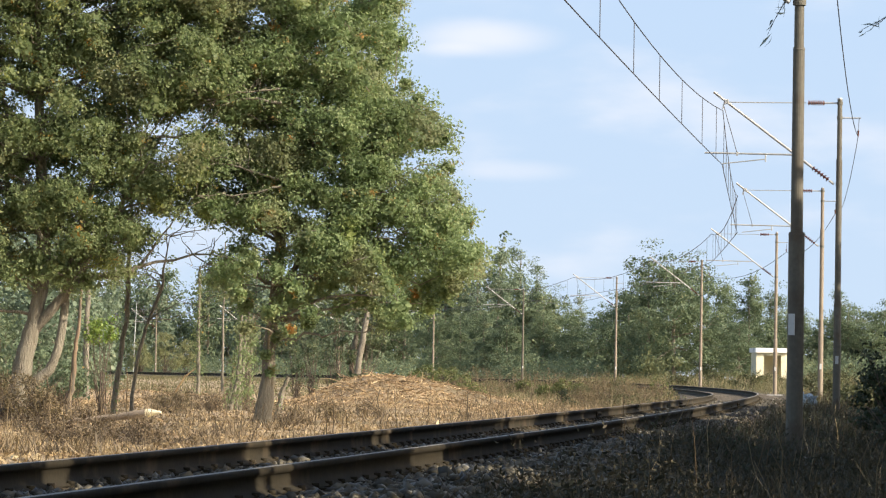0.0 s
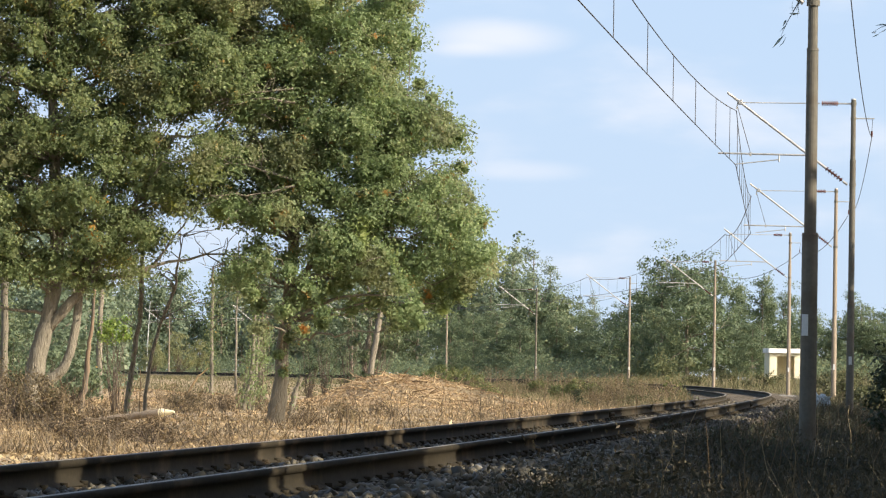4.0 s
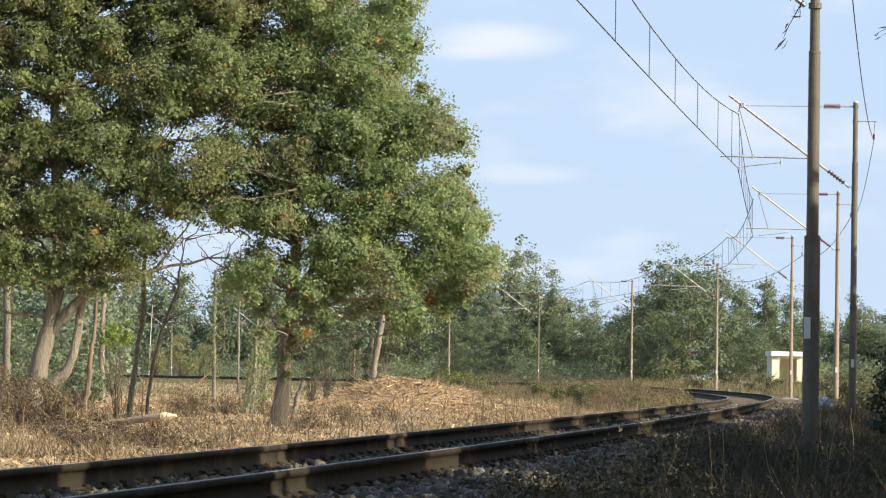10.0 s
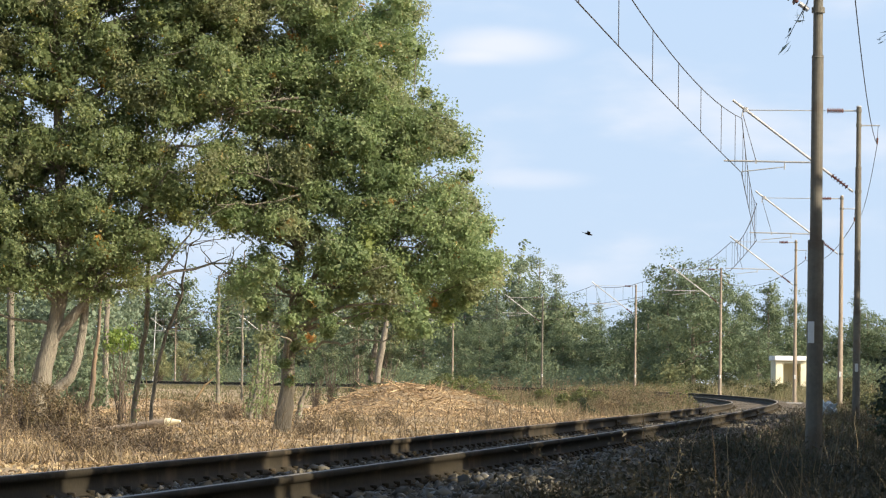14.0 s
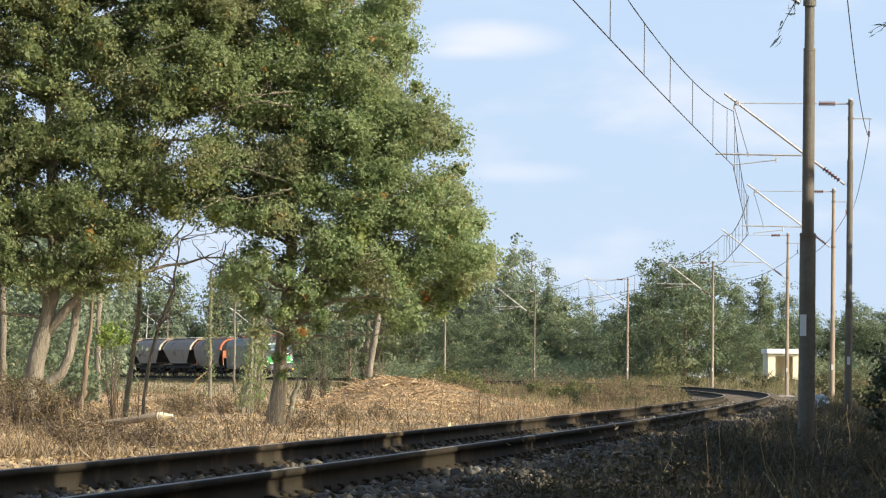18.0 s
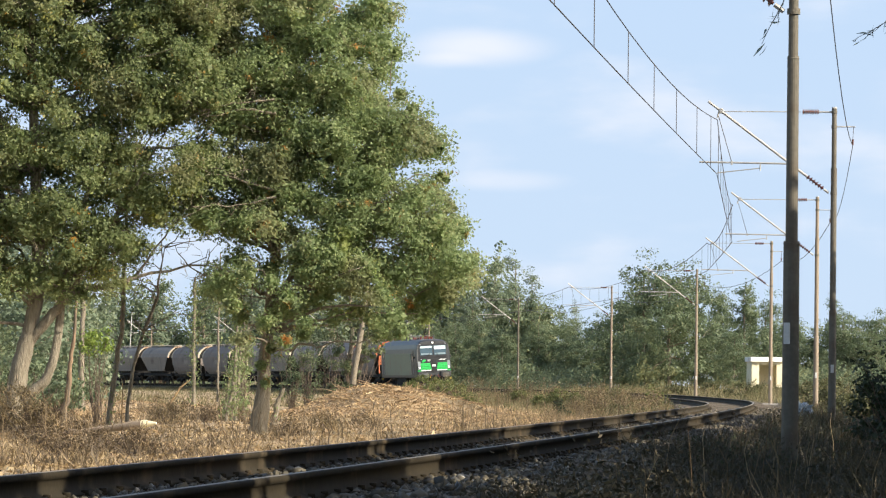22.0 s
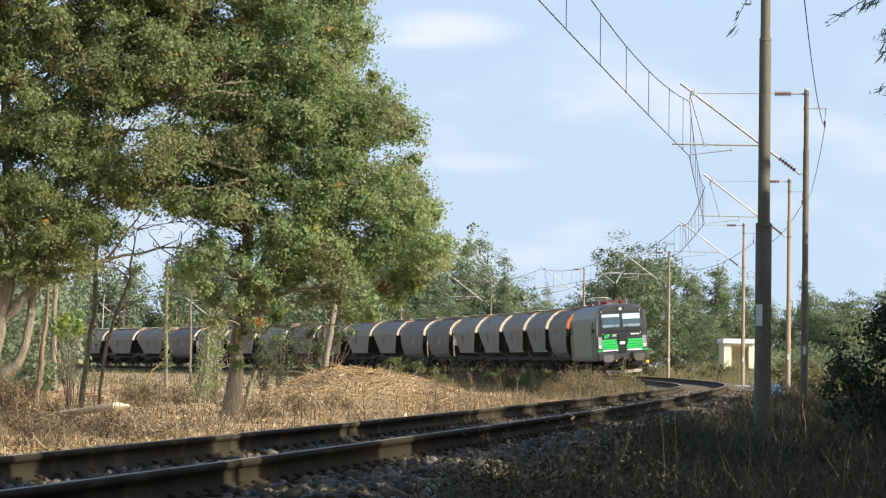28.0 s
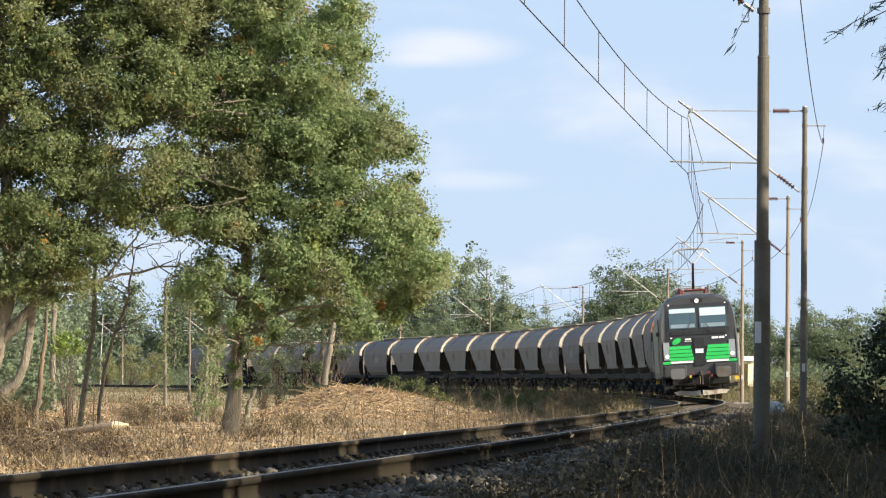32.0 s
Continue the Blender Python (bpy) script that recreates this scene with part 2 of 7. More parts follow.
STONE = leaf_material("ballast_stone", [(0.0, (0.034, 0.028, 0.016)), (0.50, (0.072, 0.062, 0.040)), (0.86, (0.155, 0.135, 0.095)), (0.98, (0.58, 0.53, 0.44))], 6.0, 0.0, 0.35)
# rust darkened for the trees' shade; the tan stain doubles as sun dapples
RAIL_RUST_SHADE = material("rusty_shaded_rail_steel", (0.030, 0.024, 0.014), 0.85, 0.0, spec=0.2, vary=0.45, scale=2, fine=30, bump=0.3, depth=0.005, stain=(0.095, 0.070, 0.042), stain_at=0.64, stain_scale=1.6)
RAIL_TOP = material("worn_rail_head", (0.25, 0.215, 0.165), 0.62, 0.35, vary=0.12, scale=1, fine=20, bump=0.05, depth=0.002)
SLEEPER = material("weathered_sleeper", (0.105, 0.085, 0.060), 0.92, vary=0.3, scale=3, fine=25, bump=0.5, object_random=0.6)
BED = material("dirty_ballast", (0.125, 0.100, 0.068), 0.97, vary=0.45, scale=1.5, fine=16, bump=1.0, stain=(0.12, 0.09, 0.06), stain_at=0.55, stain_scale=0.5, depth=0.06)
# dark copy of the soil, with the verge's shade put into its colour
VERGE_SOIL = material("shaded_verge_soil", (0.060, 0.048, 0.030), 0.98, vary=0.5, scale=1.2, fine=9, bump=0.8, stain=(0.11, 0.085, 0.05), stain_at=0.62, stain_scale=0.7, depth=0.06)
# soot, with the shade under the sloping ends put into the colour too
HOPPER_END = material("sooty_shaded_hopper_end", (0.018, 0.017, 0.016), 0.9, vary=0.3, scale=2, bump=0.1)
GALV = material("galvanised_steel", (0.42, 0.41, 0.385), 0.55, 0.3, vary=0.15, scale=3, fine=30, bump=0.1)
# grey-brown paint, darkened to carry the shade on the near masts
MAST = material("grey_brown_shaded_mast_paint", (0.135, 0.122, 0.094), 0.75, 0.1, vary=0.25, scale=1.2, fine=18, bump=0.2,
                stain=(0.10, 0.078, 0.055), stain_at=0.58, stain_scale=1.5)
MAST_PALE = material("pale_mast_paint", (0.26, 0.21, 0.155), 0.7, 0.1, vary=0.15, scale=1.2, fine=18, bump=0.2,
                     stain=(0.19, 0.145, 0.10), stain_at=0.62, stain_scale=1.2)
INSULATOR = material("brown_porcelain", (0.10, 0.038, 0.028), 0.25, vary=0.15, bump=0)
WIRE = material("weathered_copper_wire", (0.085, 0.075, 0.07), 0.6, 0.5, vary=0.1, bump=0)
PLATE = material("white_enamel_plate", (0.56, 0.56, 0.53), 0.5, vary=0.1, bump=0.05)
CONCRETE = material("weathered_concrete", (0.40, 0.385, 0.36), 0.92, vary=0.2, scale=1.5, fine=30, bump=0.4,
                    stain=(0.27, 0.25, 0.22), stain_at=0.6)
CREAM = material("cream_plaster", (0.74, 0.67, 0.47), 0.9, vary=0.12, scale=1.0, fine=20, bump=0.3, stain=(0.5, 0.43, 0.30), stain_at=0.64)
WHITE_PLASTER = material("white_plaster", (0.80, 0.79, 0.75), 0.9, vary=0.08, scale=1.0, fine=20, bump=0.2, stain=(0.6, 0.58, 0.53), stain_at=0.65)
PALE_PLASTIC = material("pale_blue_plastic", (0.36, 0.42, 0.45), 0.5, vary=0.2, scale=8, bump=0.3)
PANE_GLEAM = material("painted_pane_gleam", (0.20, 0.27, 0.30), 0.4, vary=0.1, bump=0)
CUT_WOOD = material("fresh_cut_wood", (0.86, 0.76, 0.50), 0.8, vary=0.12, scale=6, fine=40, bump=0.3)
ORANGE_WOOD = material("torn_orange_wood", (0.20, 0.140, 0.090), 0.9, vary=0.4, scale=2, fine=14, bump=0.6, stretch=(3, 3, 0.5), stain=(0.12, 0.10, 0.075), stain_at=0.52, stain_scale=1.5)
LOG_BARK = material("log_bark", (0.30, 0.235, 0.165), 0.95, vary=0.3, scale=3, fine=20, bump=0.6)
# rolling stock
LOCO_GREY = material("graphite_loco_paint", (0.046, 0.048, 0.049), 0.42, vary=0.15, scale=0.8, fine=25, bump=0.03, stain=(0.085, 0.075, 0.065), stain_at=0.66)
LOCO_SIDE = material("dark_green_loco_side", (0.100, 0.165, 0.125), 0.4, vary=0.15, scale=0.6, fine=20, bump=0.03, stain=(0.11, 0.10, 0.085), stain_at=0.64)
CLEARER = material("dusty_cream_blade", (0.52, 0.47, 0.37), 0.7, vary=0.3, scale=4, bump=0.1, stain=(0.18, 0.14, 0.10), stain_at=0.56, stain_scale=4)
MASK = material("dark_grey_cab_mask", (0.030, 0.031, 0.033), 0.4, vary=0.12, scale=1.2, bump=0.02, stain=(0.07, 0.062, 0.055), stain_at=0.66)
LOCO_BLACK = material("black_loco_trim", (0.018, 0.019, 0.02), 0.45, vary=0.1, bump=0)
LOCO_SKIRT = material("grey_loco_skirt", (0.13, 0.135, 0.135), 0.6, vary=0.2, scale=1.5, bump=0.05, stain=(0.10, 0.08, 0.06), stain_at=0.58)
GREEN = material("bright_green_stripe", (0.03, 0.47, 0.10), 0.4, vary=0.06, scale=2, bump=0)
WHITE = material("white_loco_paint", (0.82, 0.83, 0.82), 0.4, vary=0.05, bump=0)
RED = material("oxide_red_paint", (0.15, 0.035, 0.028), 0.6, vary=0.2, bump=0)
ORANGE = material("orange_end_paint", (0.50, 0.15, 0.06), 0.6, vary=0.15, bump=0.1)
YELLOW = material("yellow_step_paint", (0.75, 0.52, 0.06), 0.6, vary=0.1, bump=0)
# grime, blackened further to hold the shade beneath the vehicles
UNDER = material("grimy_shaded_running_gear", (0.014, 0.0125, 0.011), 0.85, 0.1, vary=0.35, scale=4, bump=0.3)
WHEEL_STEEL = material("wheel_steel", (0.08, 0.066, 0.055), 0.6, 0.5, vary=0.2, bump=0.1)
WAGON_GREY = material("grimy_grey_wagon_paint", (0.250, 0.222, 0.190), 0.75, vary=0.18, scale=0.8, fine=12, bump=0.15, object_random=0.35,
                      stain=(0.16, 0.145, 0.13), stain_at=0.60, stain_scale=0.7)
WAGON_BROWN = material("dusty_brown_wagon_paint", (0.20, 0.172, 0.15), 0.75, vary=0.2, scale=0.8, fine=12, bump=0.15, object_random=0.3,
                       stain=(0.14, 0.115, 0.095), stain_at=0.60, stain_scale=0.7)
WAGON_END = material("pale_wagon_end", (0.56, 0.50, 0.39), 0.8, vary=0.3, scale=1.5, fine=15, bump=0.1, object_random=0.6,
                     stain=(0.36, 0.22, 0.13), stain_at=0.56, stain_scale=0.6)
WALKWAY = material("dusty_grating", (0.55, 0.50, 0.41), 0.8, vary=0.3, scale=1.5, fine=20, bump=0.2, stain=(0.36, 0.25, 0.17), stain_at=0.58, stain_scale=0.5)
WAGON_ROOF = material("dusty_wagon_roof", (0.38, 0.35, 0.31), 0.8, vary=0.25, scale=1.0, fine=14, bump=0.1, stain=(0.30, 0.20, 0.14), stain_at=0.6)


def glass(name, tint, rough=0.03):
    m = bpy.data.materials.new(name)
    m.use_nodes = True
    b = m.node_tree.nodes["Principled BSDF"]
    b.inputs["Base Color"].default_value = (*tint, 1)
    b.inputs["Roughness"].default_value, b.inputs["IOR"].default_value = rough, 1.5
    b.inputs["Specular IOR Level"].default_value = 0.5
    b.inputs["Coat Weight"].default_value = 0.2
    return m


def glow(name, colour, strength):
    m = bpy.data.materials.new(name)
    m.use_nodes = True
    b = m.node_tree.nodes["Principled BSDF"]
    b.inputs["Base Color"].default_value = (*colour, 1)
    b.inputs["Emission Color"].default_value = (*colour, 1)
    b.inputs["Emission Strength"].default_value = strength
    return m


WINDSCREEN = glass("tinted_windscreen", (0.055, 0.095, 0.12))
BLIND = material("white_sun_blind", (0.52, 0.64, 0.66), 0.35, vary=0.05, bump=0)
HEADLAMP = glow("lit_headlamp", (1.0, 0.96, 0.90), 0.7)
LAMP_GLASS = material("clear_lamp_glass", (0.26, 0.28, 0.29), 0.12, vary=0.05, bump=0, spec=0.8)

# ---- mesh helpers ----
def mesh_np(name, verts, faces, mat=None):
    """A mesh from numpy arrays: verts (n, 3) and faces of one size (m, k)."""
    me = bpy.data.meshes.new(name)
    verts, faces = np.asarray(verts, np.float32), np.asarray(faces, np.int32)
    k = faces.shape[1]
    me.vertices.add(len(verts))
    me.vertices.foreach_set("co", verts.ravel())
    me.loops.add(faces.size)
    me.loops.foreach_set("vertex_index", faces.ravel())
    me.polygons.add(len(faces))
    me.polygons.foreach_set("loop_start", np.arange(0, faces.size, k, dtype=np.int32))
    me.update(calc_edges=True)
    if mat:
        me.materials.append(mat)
    return me


def part(name, data, mat, parent=None, label="", smooth=False):
    """Links a bmesh or a mesh as one object, under a thing or under a part of it."""
    if isinstance(data, bmesh.types.BMesh):
        me = bpy.data.meshes.new(name)
        data.normal_update()
        data.to_mesh(me)
        data.free()
    else:
        me = data
    if mat and not me.materials:
        me.materials.append(mat)
    if smooth:
        me.polygons.foreach_set("use_smooth", np.ones(len(me.polygons), bool))
    ob = new(name, me)
    if parent:
        ob.parent = parent
    if label:
        ob["label"] = label
    return ob


def empty(name, m=None, **tags):
    ob = new(name)
    ob.empty_display_size = 0.2
    if m is not None:
        ob.matrix_world = m
    return tagged(ob, **tags)


def box_into(bm, size, at, turn=None, bevel=0.0):
    m = Matrix.Translation(at) @ (turn.to_4x4() if turn else Matrix()) @ Matrix.Diagonal((*size, 1))
    made = bmesh.ops.create_cube(bm, size=1.0, matrix=m)
    if bevel:
        edges = {e for v in made["verts"] for e in v.link_edges}
        bmesh.ops.bevel(bm, geom=list(edges), offset=bevel, segments=2, affect="EDGES", profile=0.5)
    return bm


def box(size, at, turn=None, bevel=0.0):
    return box_into(bmesh.new(), size, at, turn, bevel)


def rod_into(bm, a, b, ra, rb=None, sides=10):
    a, b = Vector(a), Vector(b)
    rb = ra if rb is None else rb
    d = b - a
    m = Matrix.Translation((a + b) / 2) @ d.to_track_quat("Z", "Y").to_matrix().to_4x4()
    bmesh.ops.create_cone(bm, cap_ends=True, segments=sides, radius1=ra, radius2=rb, depth=d.length, matrix=m)
    return bm


def rod(a, b, ra, rb=None, sides=10):
    return rod_into(bmesh.new(), a, b, ra, rb, sides)


def prism(outline, axis, lo, hi):
    """A solid from an outline of 2D points, pushed along 'x', 'y' or 'z' from lo to hi."""
    bm = bmesh.new()
    put = {"x": lambda p, q: (q, p[0], p[1]), "y": lambda p, q: (p[0], q, p[1]), "z": lambda p, q: (p[0], p[1], q)}[axis]
    a, b = [bm.verts.new(put(p, lo)) for p in outline], [bm.verts.new(put(p, hi)) for p in outline]
    bm.faces.new(a), bm.faces.new(b[::-1])
    for i in range(len(outline)):
        j = (i + 1) % len(outline)
        bm.faces.new((a[i], b[i], b[j], a[j]))
    bmesh.ops.recalc_face_normals(bm, faces=bm.faces)
    return bm


def loft(sections, ends=None):
    """A closed skin through rings of equal length. ends: the number of a second material for the closing strips of mirrored rings."""
    bm = bmesh.new()
    rings = [[bm.verts.new(p) for p in s] for s in sections]
    for a, b in zip(rings, rings[1:]):
        for i in range(len(a)):
            j = (i + 1) % len(a)
            bm.faces.new((a[i], a[j], b[j], b[i]))
    if ends is None:
        bm.faces.new(rings[0]), bm.faces.new(rings[-1][::-1])
    else:
        n = len(rings[0]) - 1
        for r in (rings[0], rings[-1]):
            for i in range(n // 2):
                q = (r[i], r[i + 1], r[n - i - 1], r[n - i])
                f = bm.faces.new(q if r[i + 1] is not r[n - i - 1] else q[:2] + q[3:])
                f.material_index = ends
    bmesh.ops.recalc_face_normals(bm, faces=bm.faces)
    return bm


def tubes(paths, sides=6):
    """One mesh array from many tapering tubes: each path is a list of (point, radius)."""
    V, F, base = [], [], 0
    ring = np.arange(sides) * 2 * np.pi / sides
    for path in paths:
        pts = np.array([p for p, _ in path], float)
        rad = np.array([r for _, r in path], float)
        d = np.gradient(pts, axis=0)
        d /= np.linalg.norm(d, axis=1)[:, None] + 1e-9
        u = np.cross(d, np.eye(3)[np.argmin(np.abs(d).max(0))])
        u /= np.linalg.norm(u, axis=1)[:, None] + 1e-9
        w = np.cross(d, u)
        v = pts[:, None] + rad[:, None, None] * (u[:, None] * np.cos(ring)[None, :, None] + w[:, None] * np.sin(ring)[None, :, None])
        V.append(v.reshape(-1, 3))
        n = len(pts)
        i = np.arange(n - 1)[:, None] * sides + base
        k = np.arange(sides)[None, :]
        k2 = (k + 1) % sides
        F.append(np.stack([i + k, i + k2, i + sides + k2, i + sides + k], -1).reshape(-1, 4))
        base += n * sides
    return np.concatenate(V), np.concatenate(F)


def leaf_quads(at, size, rng, out=None, droop=None, slim=0.62, wild=0.62):
    """Rhombic leaves of mixed size round the places given; out: the way that their faces turn to, loosely."""
    n = len(at)
    if out is not None:
        nrm = out * 0.75 + np.array([0, 0, 0.40]) + rng.normal(size=(n, 3)) * wild
    else:
        nrm = rng.normal(size=(n, 3))
    nrm /= np.linalg.norm(nrm, axis=1)[:, None] + 1e-9
    a = rng.normal(size=(n, 3))
    if droop is not None:
        a = a * 0.35 + np.array(droop)
    a -= nrm * np.sum(a * nrm, 1)[:, None]
    a /= np.linalg.norm(a, axis=1)[:, None] + 1e-9
    b = np.cross(nrm, a)
    s = (size * rng.uniform(0.6, 1.35, n))[:, None]
    fold = nrm * s * 0.10
    v = np.stack([at - a * s * 0.5, at + b * s * 0.5 * slim + fold, at + a * s * 0.55, at - b * s * 0.5 * slim + fold], 1)
    return v.reshape(-1, 3), np.arange(4 * n).reshape(-1, 4)


def blades(at, height, width, rng, lean=0.35, bend=0.3):
    """Upright blades, each a bent strip of two faces."""
    n = len(at)
    ang = rng.uniform(0, 2 * np.pi, n)
    side = np.stack([np.cos(ang), np.sin(ang), np.zeros(n)], 1) * (width * rng.uniform(0.6, 1.4, n))[:, None] * 0.5
    tilt = rng.normal(size=(n, 3)) * lean
    tilt[:, 2] = 1
    h = (height * rng.uniform(0.45, 1.3, n))[:, None]
    mid = at + tilt * h * 0.55
    tip = mid + (tilt + rng.normal(size=(n, 3)) * bend) * h * 0.45
    v = np.stack([at - side, at + side, mid + side * 0.7, mid - side * 0.7, tip + side * 0.15, tip - side * 0.15], 1).reshape(-1, 3)
    i = np.arange(n)[:, None] * 6
    f = np.concatenate([i + np.array([[0, 1, 2, 3]]), i + np.array([[3, 2, 4, 5]])])
    return v, f


# ---- the line of the railway ----
STEP = 1.0
U = np.arange(-40.0, 1120.0, STEP)           # metres along the line, growing with the distance
BEND_AT = [-40, 0, 90, 180, 270, 340, 410, 480, 560, 1120]
BEND = [0.25, 0.248, 0.445, 1.072, 1.189, 1.161, 1.297, 0.921, 0.658, 0.658]      # curvature in 1/km
LEVEL_AT = [-40, 0, 90, 180, 270, 360, 520, 1120]
LEVEL = [0.99, 0.993, 1.117, 1.085, 1.24, 1.335, 1.371, 1.371]      # rail head over the datum


def line_of_railway():
    k = np.interp(U, BEND_AT, BEND) / 1000
    h = np.concatenate([[0], -np.cumsum((k[1:] + k[:-1]) / 2 * STEP)])
    h += 0.129 - np.interp(0, U, h)
    x = np.concatenate([[0], np.cumsum((np.sin(h[1:]) + np.sin(h[:-1])) / 2 * STEP)])
    y = np.concatenate([[0], np.cumsum((np.cos(h[1:]) + np.cos(h[:-1])) / 2 * STEP)])
    x += -3.667 - np.interp(0, U, x)
    y += 11.54 - np.interp(0, U, y)
    z = np.interp(U, LEVEL_AT, LEVEL)
    z = np.convolve(np.pad(z, 20, mode="edge"), np.ones(41) / 41, mode="valid")
    return x, y, z, h


LX, LY, LZ, LH = line_of_railway()


def cant(u):
    return 0.098 * np.clip((np.asarray(u, float) - 50) / 110, 0, 1)


def on_line(u, d=0.0, up=0.0):
    """The place d metres to the outer side of the centre line and up metres over the rails, at u along it."""
    u = np.asarray(u, float)
    h = np.interp(u, U, LH)
    return np.stack([np.interp(u, U, LX) + d * np.cos(h), np.interp(u, U, LY) - d * np.sin(h),
                     np.interp(u, U, LZ) + up + np.clip(d, -1.6, 1.6) * cant(u) / 1.5], -1)


def nearest(x, y):
    """For places of the ground: metres along the line and the offset to its outer side."""
    x, y = np.asarray(x, float).ravel(), np.asarray(y, float).ravel()
    best_u, best_d = np.empty(len(x)), np.empty(len(x))
    for s in range(0, len(x), 4000):
        e = s + 4000
        dx, dy = x[s:e, None] - LX[None, ::4], y[s:e, None] - LY[None, ::4]
        i = np.argmin(dx * dx + dy * dy, 1) * 4
        ex, ey = x[s:e] - LX[i], y[s:e] - LY[i]
        best_u[s:e] = U[i] + ex * np.sin(LH[i]) + ey * np.cos(LH[i])
        best_d[s:e] = ex * np.cos(LH[i]) - ey * np.sin(LH[i])
    return best_u, best_d


def smooth(a, b, v):
    t = np.clip((v - a) / (b - a), 0, 1)
    return t * t * (3 - 2 * t)


def lumps(x, y, wave, seed):
    """Cheap rolling relief from a few sines."""
    r = np.random.RandomState(seed)
    v = 0
    for k in range(6):
        a, p = r.uniform(0, 2 * np.pi), r.uniform(0, 6.28)
        w = wave * r.uniform(0.6, 1.6)
        v = v + np.sin((x * np.cos(a) + y * np.sin(a)) * 6.283 / w + p)
    return v / 6


def ground_z(x, y):
    """Height of the ground: field inside the curve, formation under the rails, verge outside."""
    shape = np.shape(x)
    x, y = np.asarray(x, float).ravel(), np.asarray(y, float).ravel()
    u, d = nearest(x, y)
    rail = np.interp(u, U, LZ) + np.clip(d, -1.6, 1.6) * cant(u) / 1.5
    bed = rail - 0.30
    field = 0.12 + 0.55 * smooth(200, 420, y) + 0.07 * lumps(x, y, 14, 3) + 0.035 * lumps(x, y, 3.5, 5)
    verge = np.interp(u, [0, 60, 120, 200, 320], [0.42, 0.50, 0.72, 0.85, 1.15]) + 0.06 * lumps(x, y, 6, 8)
    inner = smooth(-1.9, -4.6, d)
    outer = smooth(1.7, 4.2, d)
    z = np.where(d < 0, bed * (1 - inner) + field * inner, bed * (1 - outer) + verge * outer)
    # heap of chipped branches in the clearing, and a low one beside it
    heap = 1.30 * np.exp(-(((x + 2.2) / 3.0) ** 2 + ((y - 204) / 7.0) ** 2) ** 1.3)
    heap += 0.62 * np.exp(-(((x + 0.9 - 2.6) / 2.2) ** 2 + ((y - 206) / 6.0) ** 2) ** 1.3)
    heap += 0.55 * np.exp(-(((x + 14.5) / 3.6) ** 2 + ((y - 205) / 7.0) ** 2) ** 1.2)
    heap += 0.42 * np.exp(-(((x + 10.4) / 2.2) ** 2 + ((y - 190) / 7.0) ** 2) ** 1.2)
    z = z + heap * smooth(-2.5, -4, d) * (1 + 0.10 * lumps(x, y, 1.3, 21))
    return z.reshape(shape)


def ground_sheet():
    ys = np.concatenate([np.linspace(-60, 15, 16), np.linspace(16, 70, 120), np.linspace(70.6, 260, 270), np.linspace(261, 640, 150),
                         np.geomspace(645, 4500, 40)])
    ts = np.concatenate([-np.geomspace(8, 0.16, 14), np.linspace(-0.155, 0.155, 150), np.geomspace(0.16, 8, 14)])
    yy = np.repeat(ys[:, None], len(ts), 1)
    xx = ts[None, :] * (np.maximum(yy, 20) + 0.0)
    zz = ground_z(xx, yy)
    n, k = xx.shape
    i = np.arange((n - 1) * k).reshape(n - 1, k)[:, :-1].ravel()
    f = np.stack([i, i + 1, i + k + 1, i + k], 1)
    me = mesh_np("ground", np.stack([xx, yy, zz], -1).reshape(-1, 3), f, FIELD)
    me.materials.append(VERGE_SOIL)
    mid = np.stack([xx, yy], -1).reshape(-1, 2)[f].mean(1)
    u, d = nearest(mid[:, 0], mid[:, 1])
    # outer faces get the soil with painted shade
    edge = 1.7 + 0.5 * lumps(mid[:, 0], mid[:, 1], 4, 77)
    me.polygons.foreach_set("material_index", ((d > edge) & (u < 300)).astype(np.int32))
    ob = part("ground", me, None, None, smooth=True)
    return tagged(ob, "dry brown clearing with chipped wood and withered grass", "ground", kind="structure")


ground = ground_sheet()

RAIL_PROFILE = [(-0.075, -0.172), (-0.075, -0.160), (-0.012, -0.135), (-0.009, -0.050), (-0.036, -0.040), (-0.036, -0.010), (-0.026, 0.0),
                (0.026, 0.0), (0.036, -0.010), (0.036, -0.040), (0.009, -0.050), (0.012, -0.135), (0.075, -0.160), (0.075, -0.172)]


def sweep(profile, us, d0, up=0.0):
    rings = np.stack([on_line(us, d0 + d, up + z) for d, z in profile], 1)
    n, k = rings.shape[:2]
    i = np.arange(n - 1)[:, None] * k
    j = np.arange(k)[None, :]
    j2 = (j + 1) % k
    f = np.stack([i + j, i + j2, i + k + j2, i + k + j], -1).reshape(-1, 4)
    return rings.reshape(-1, 3), f


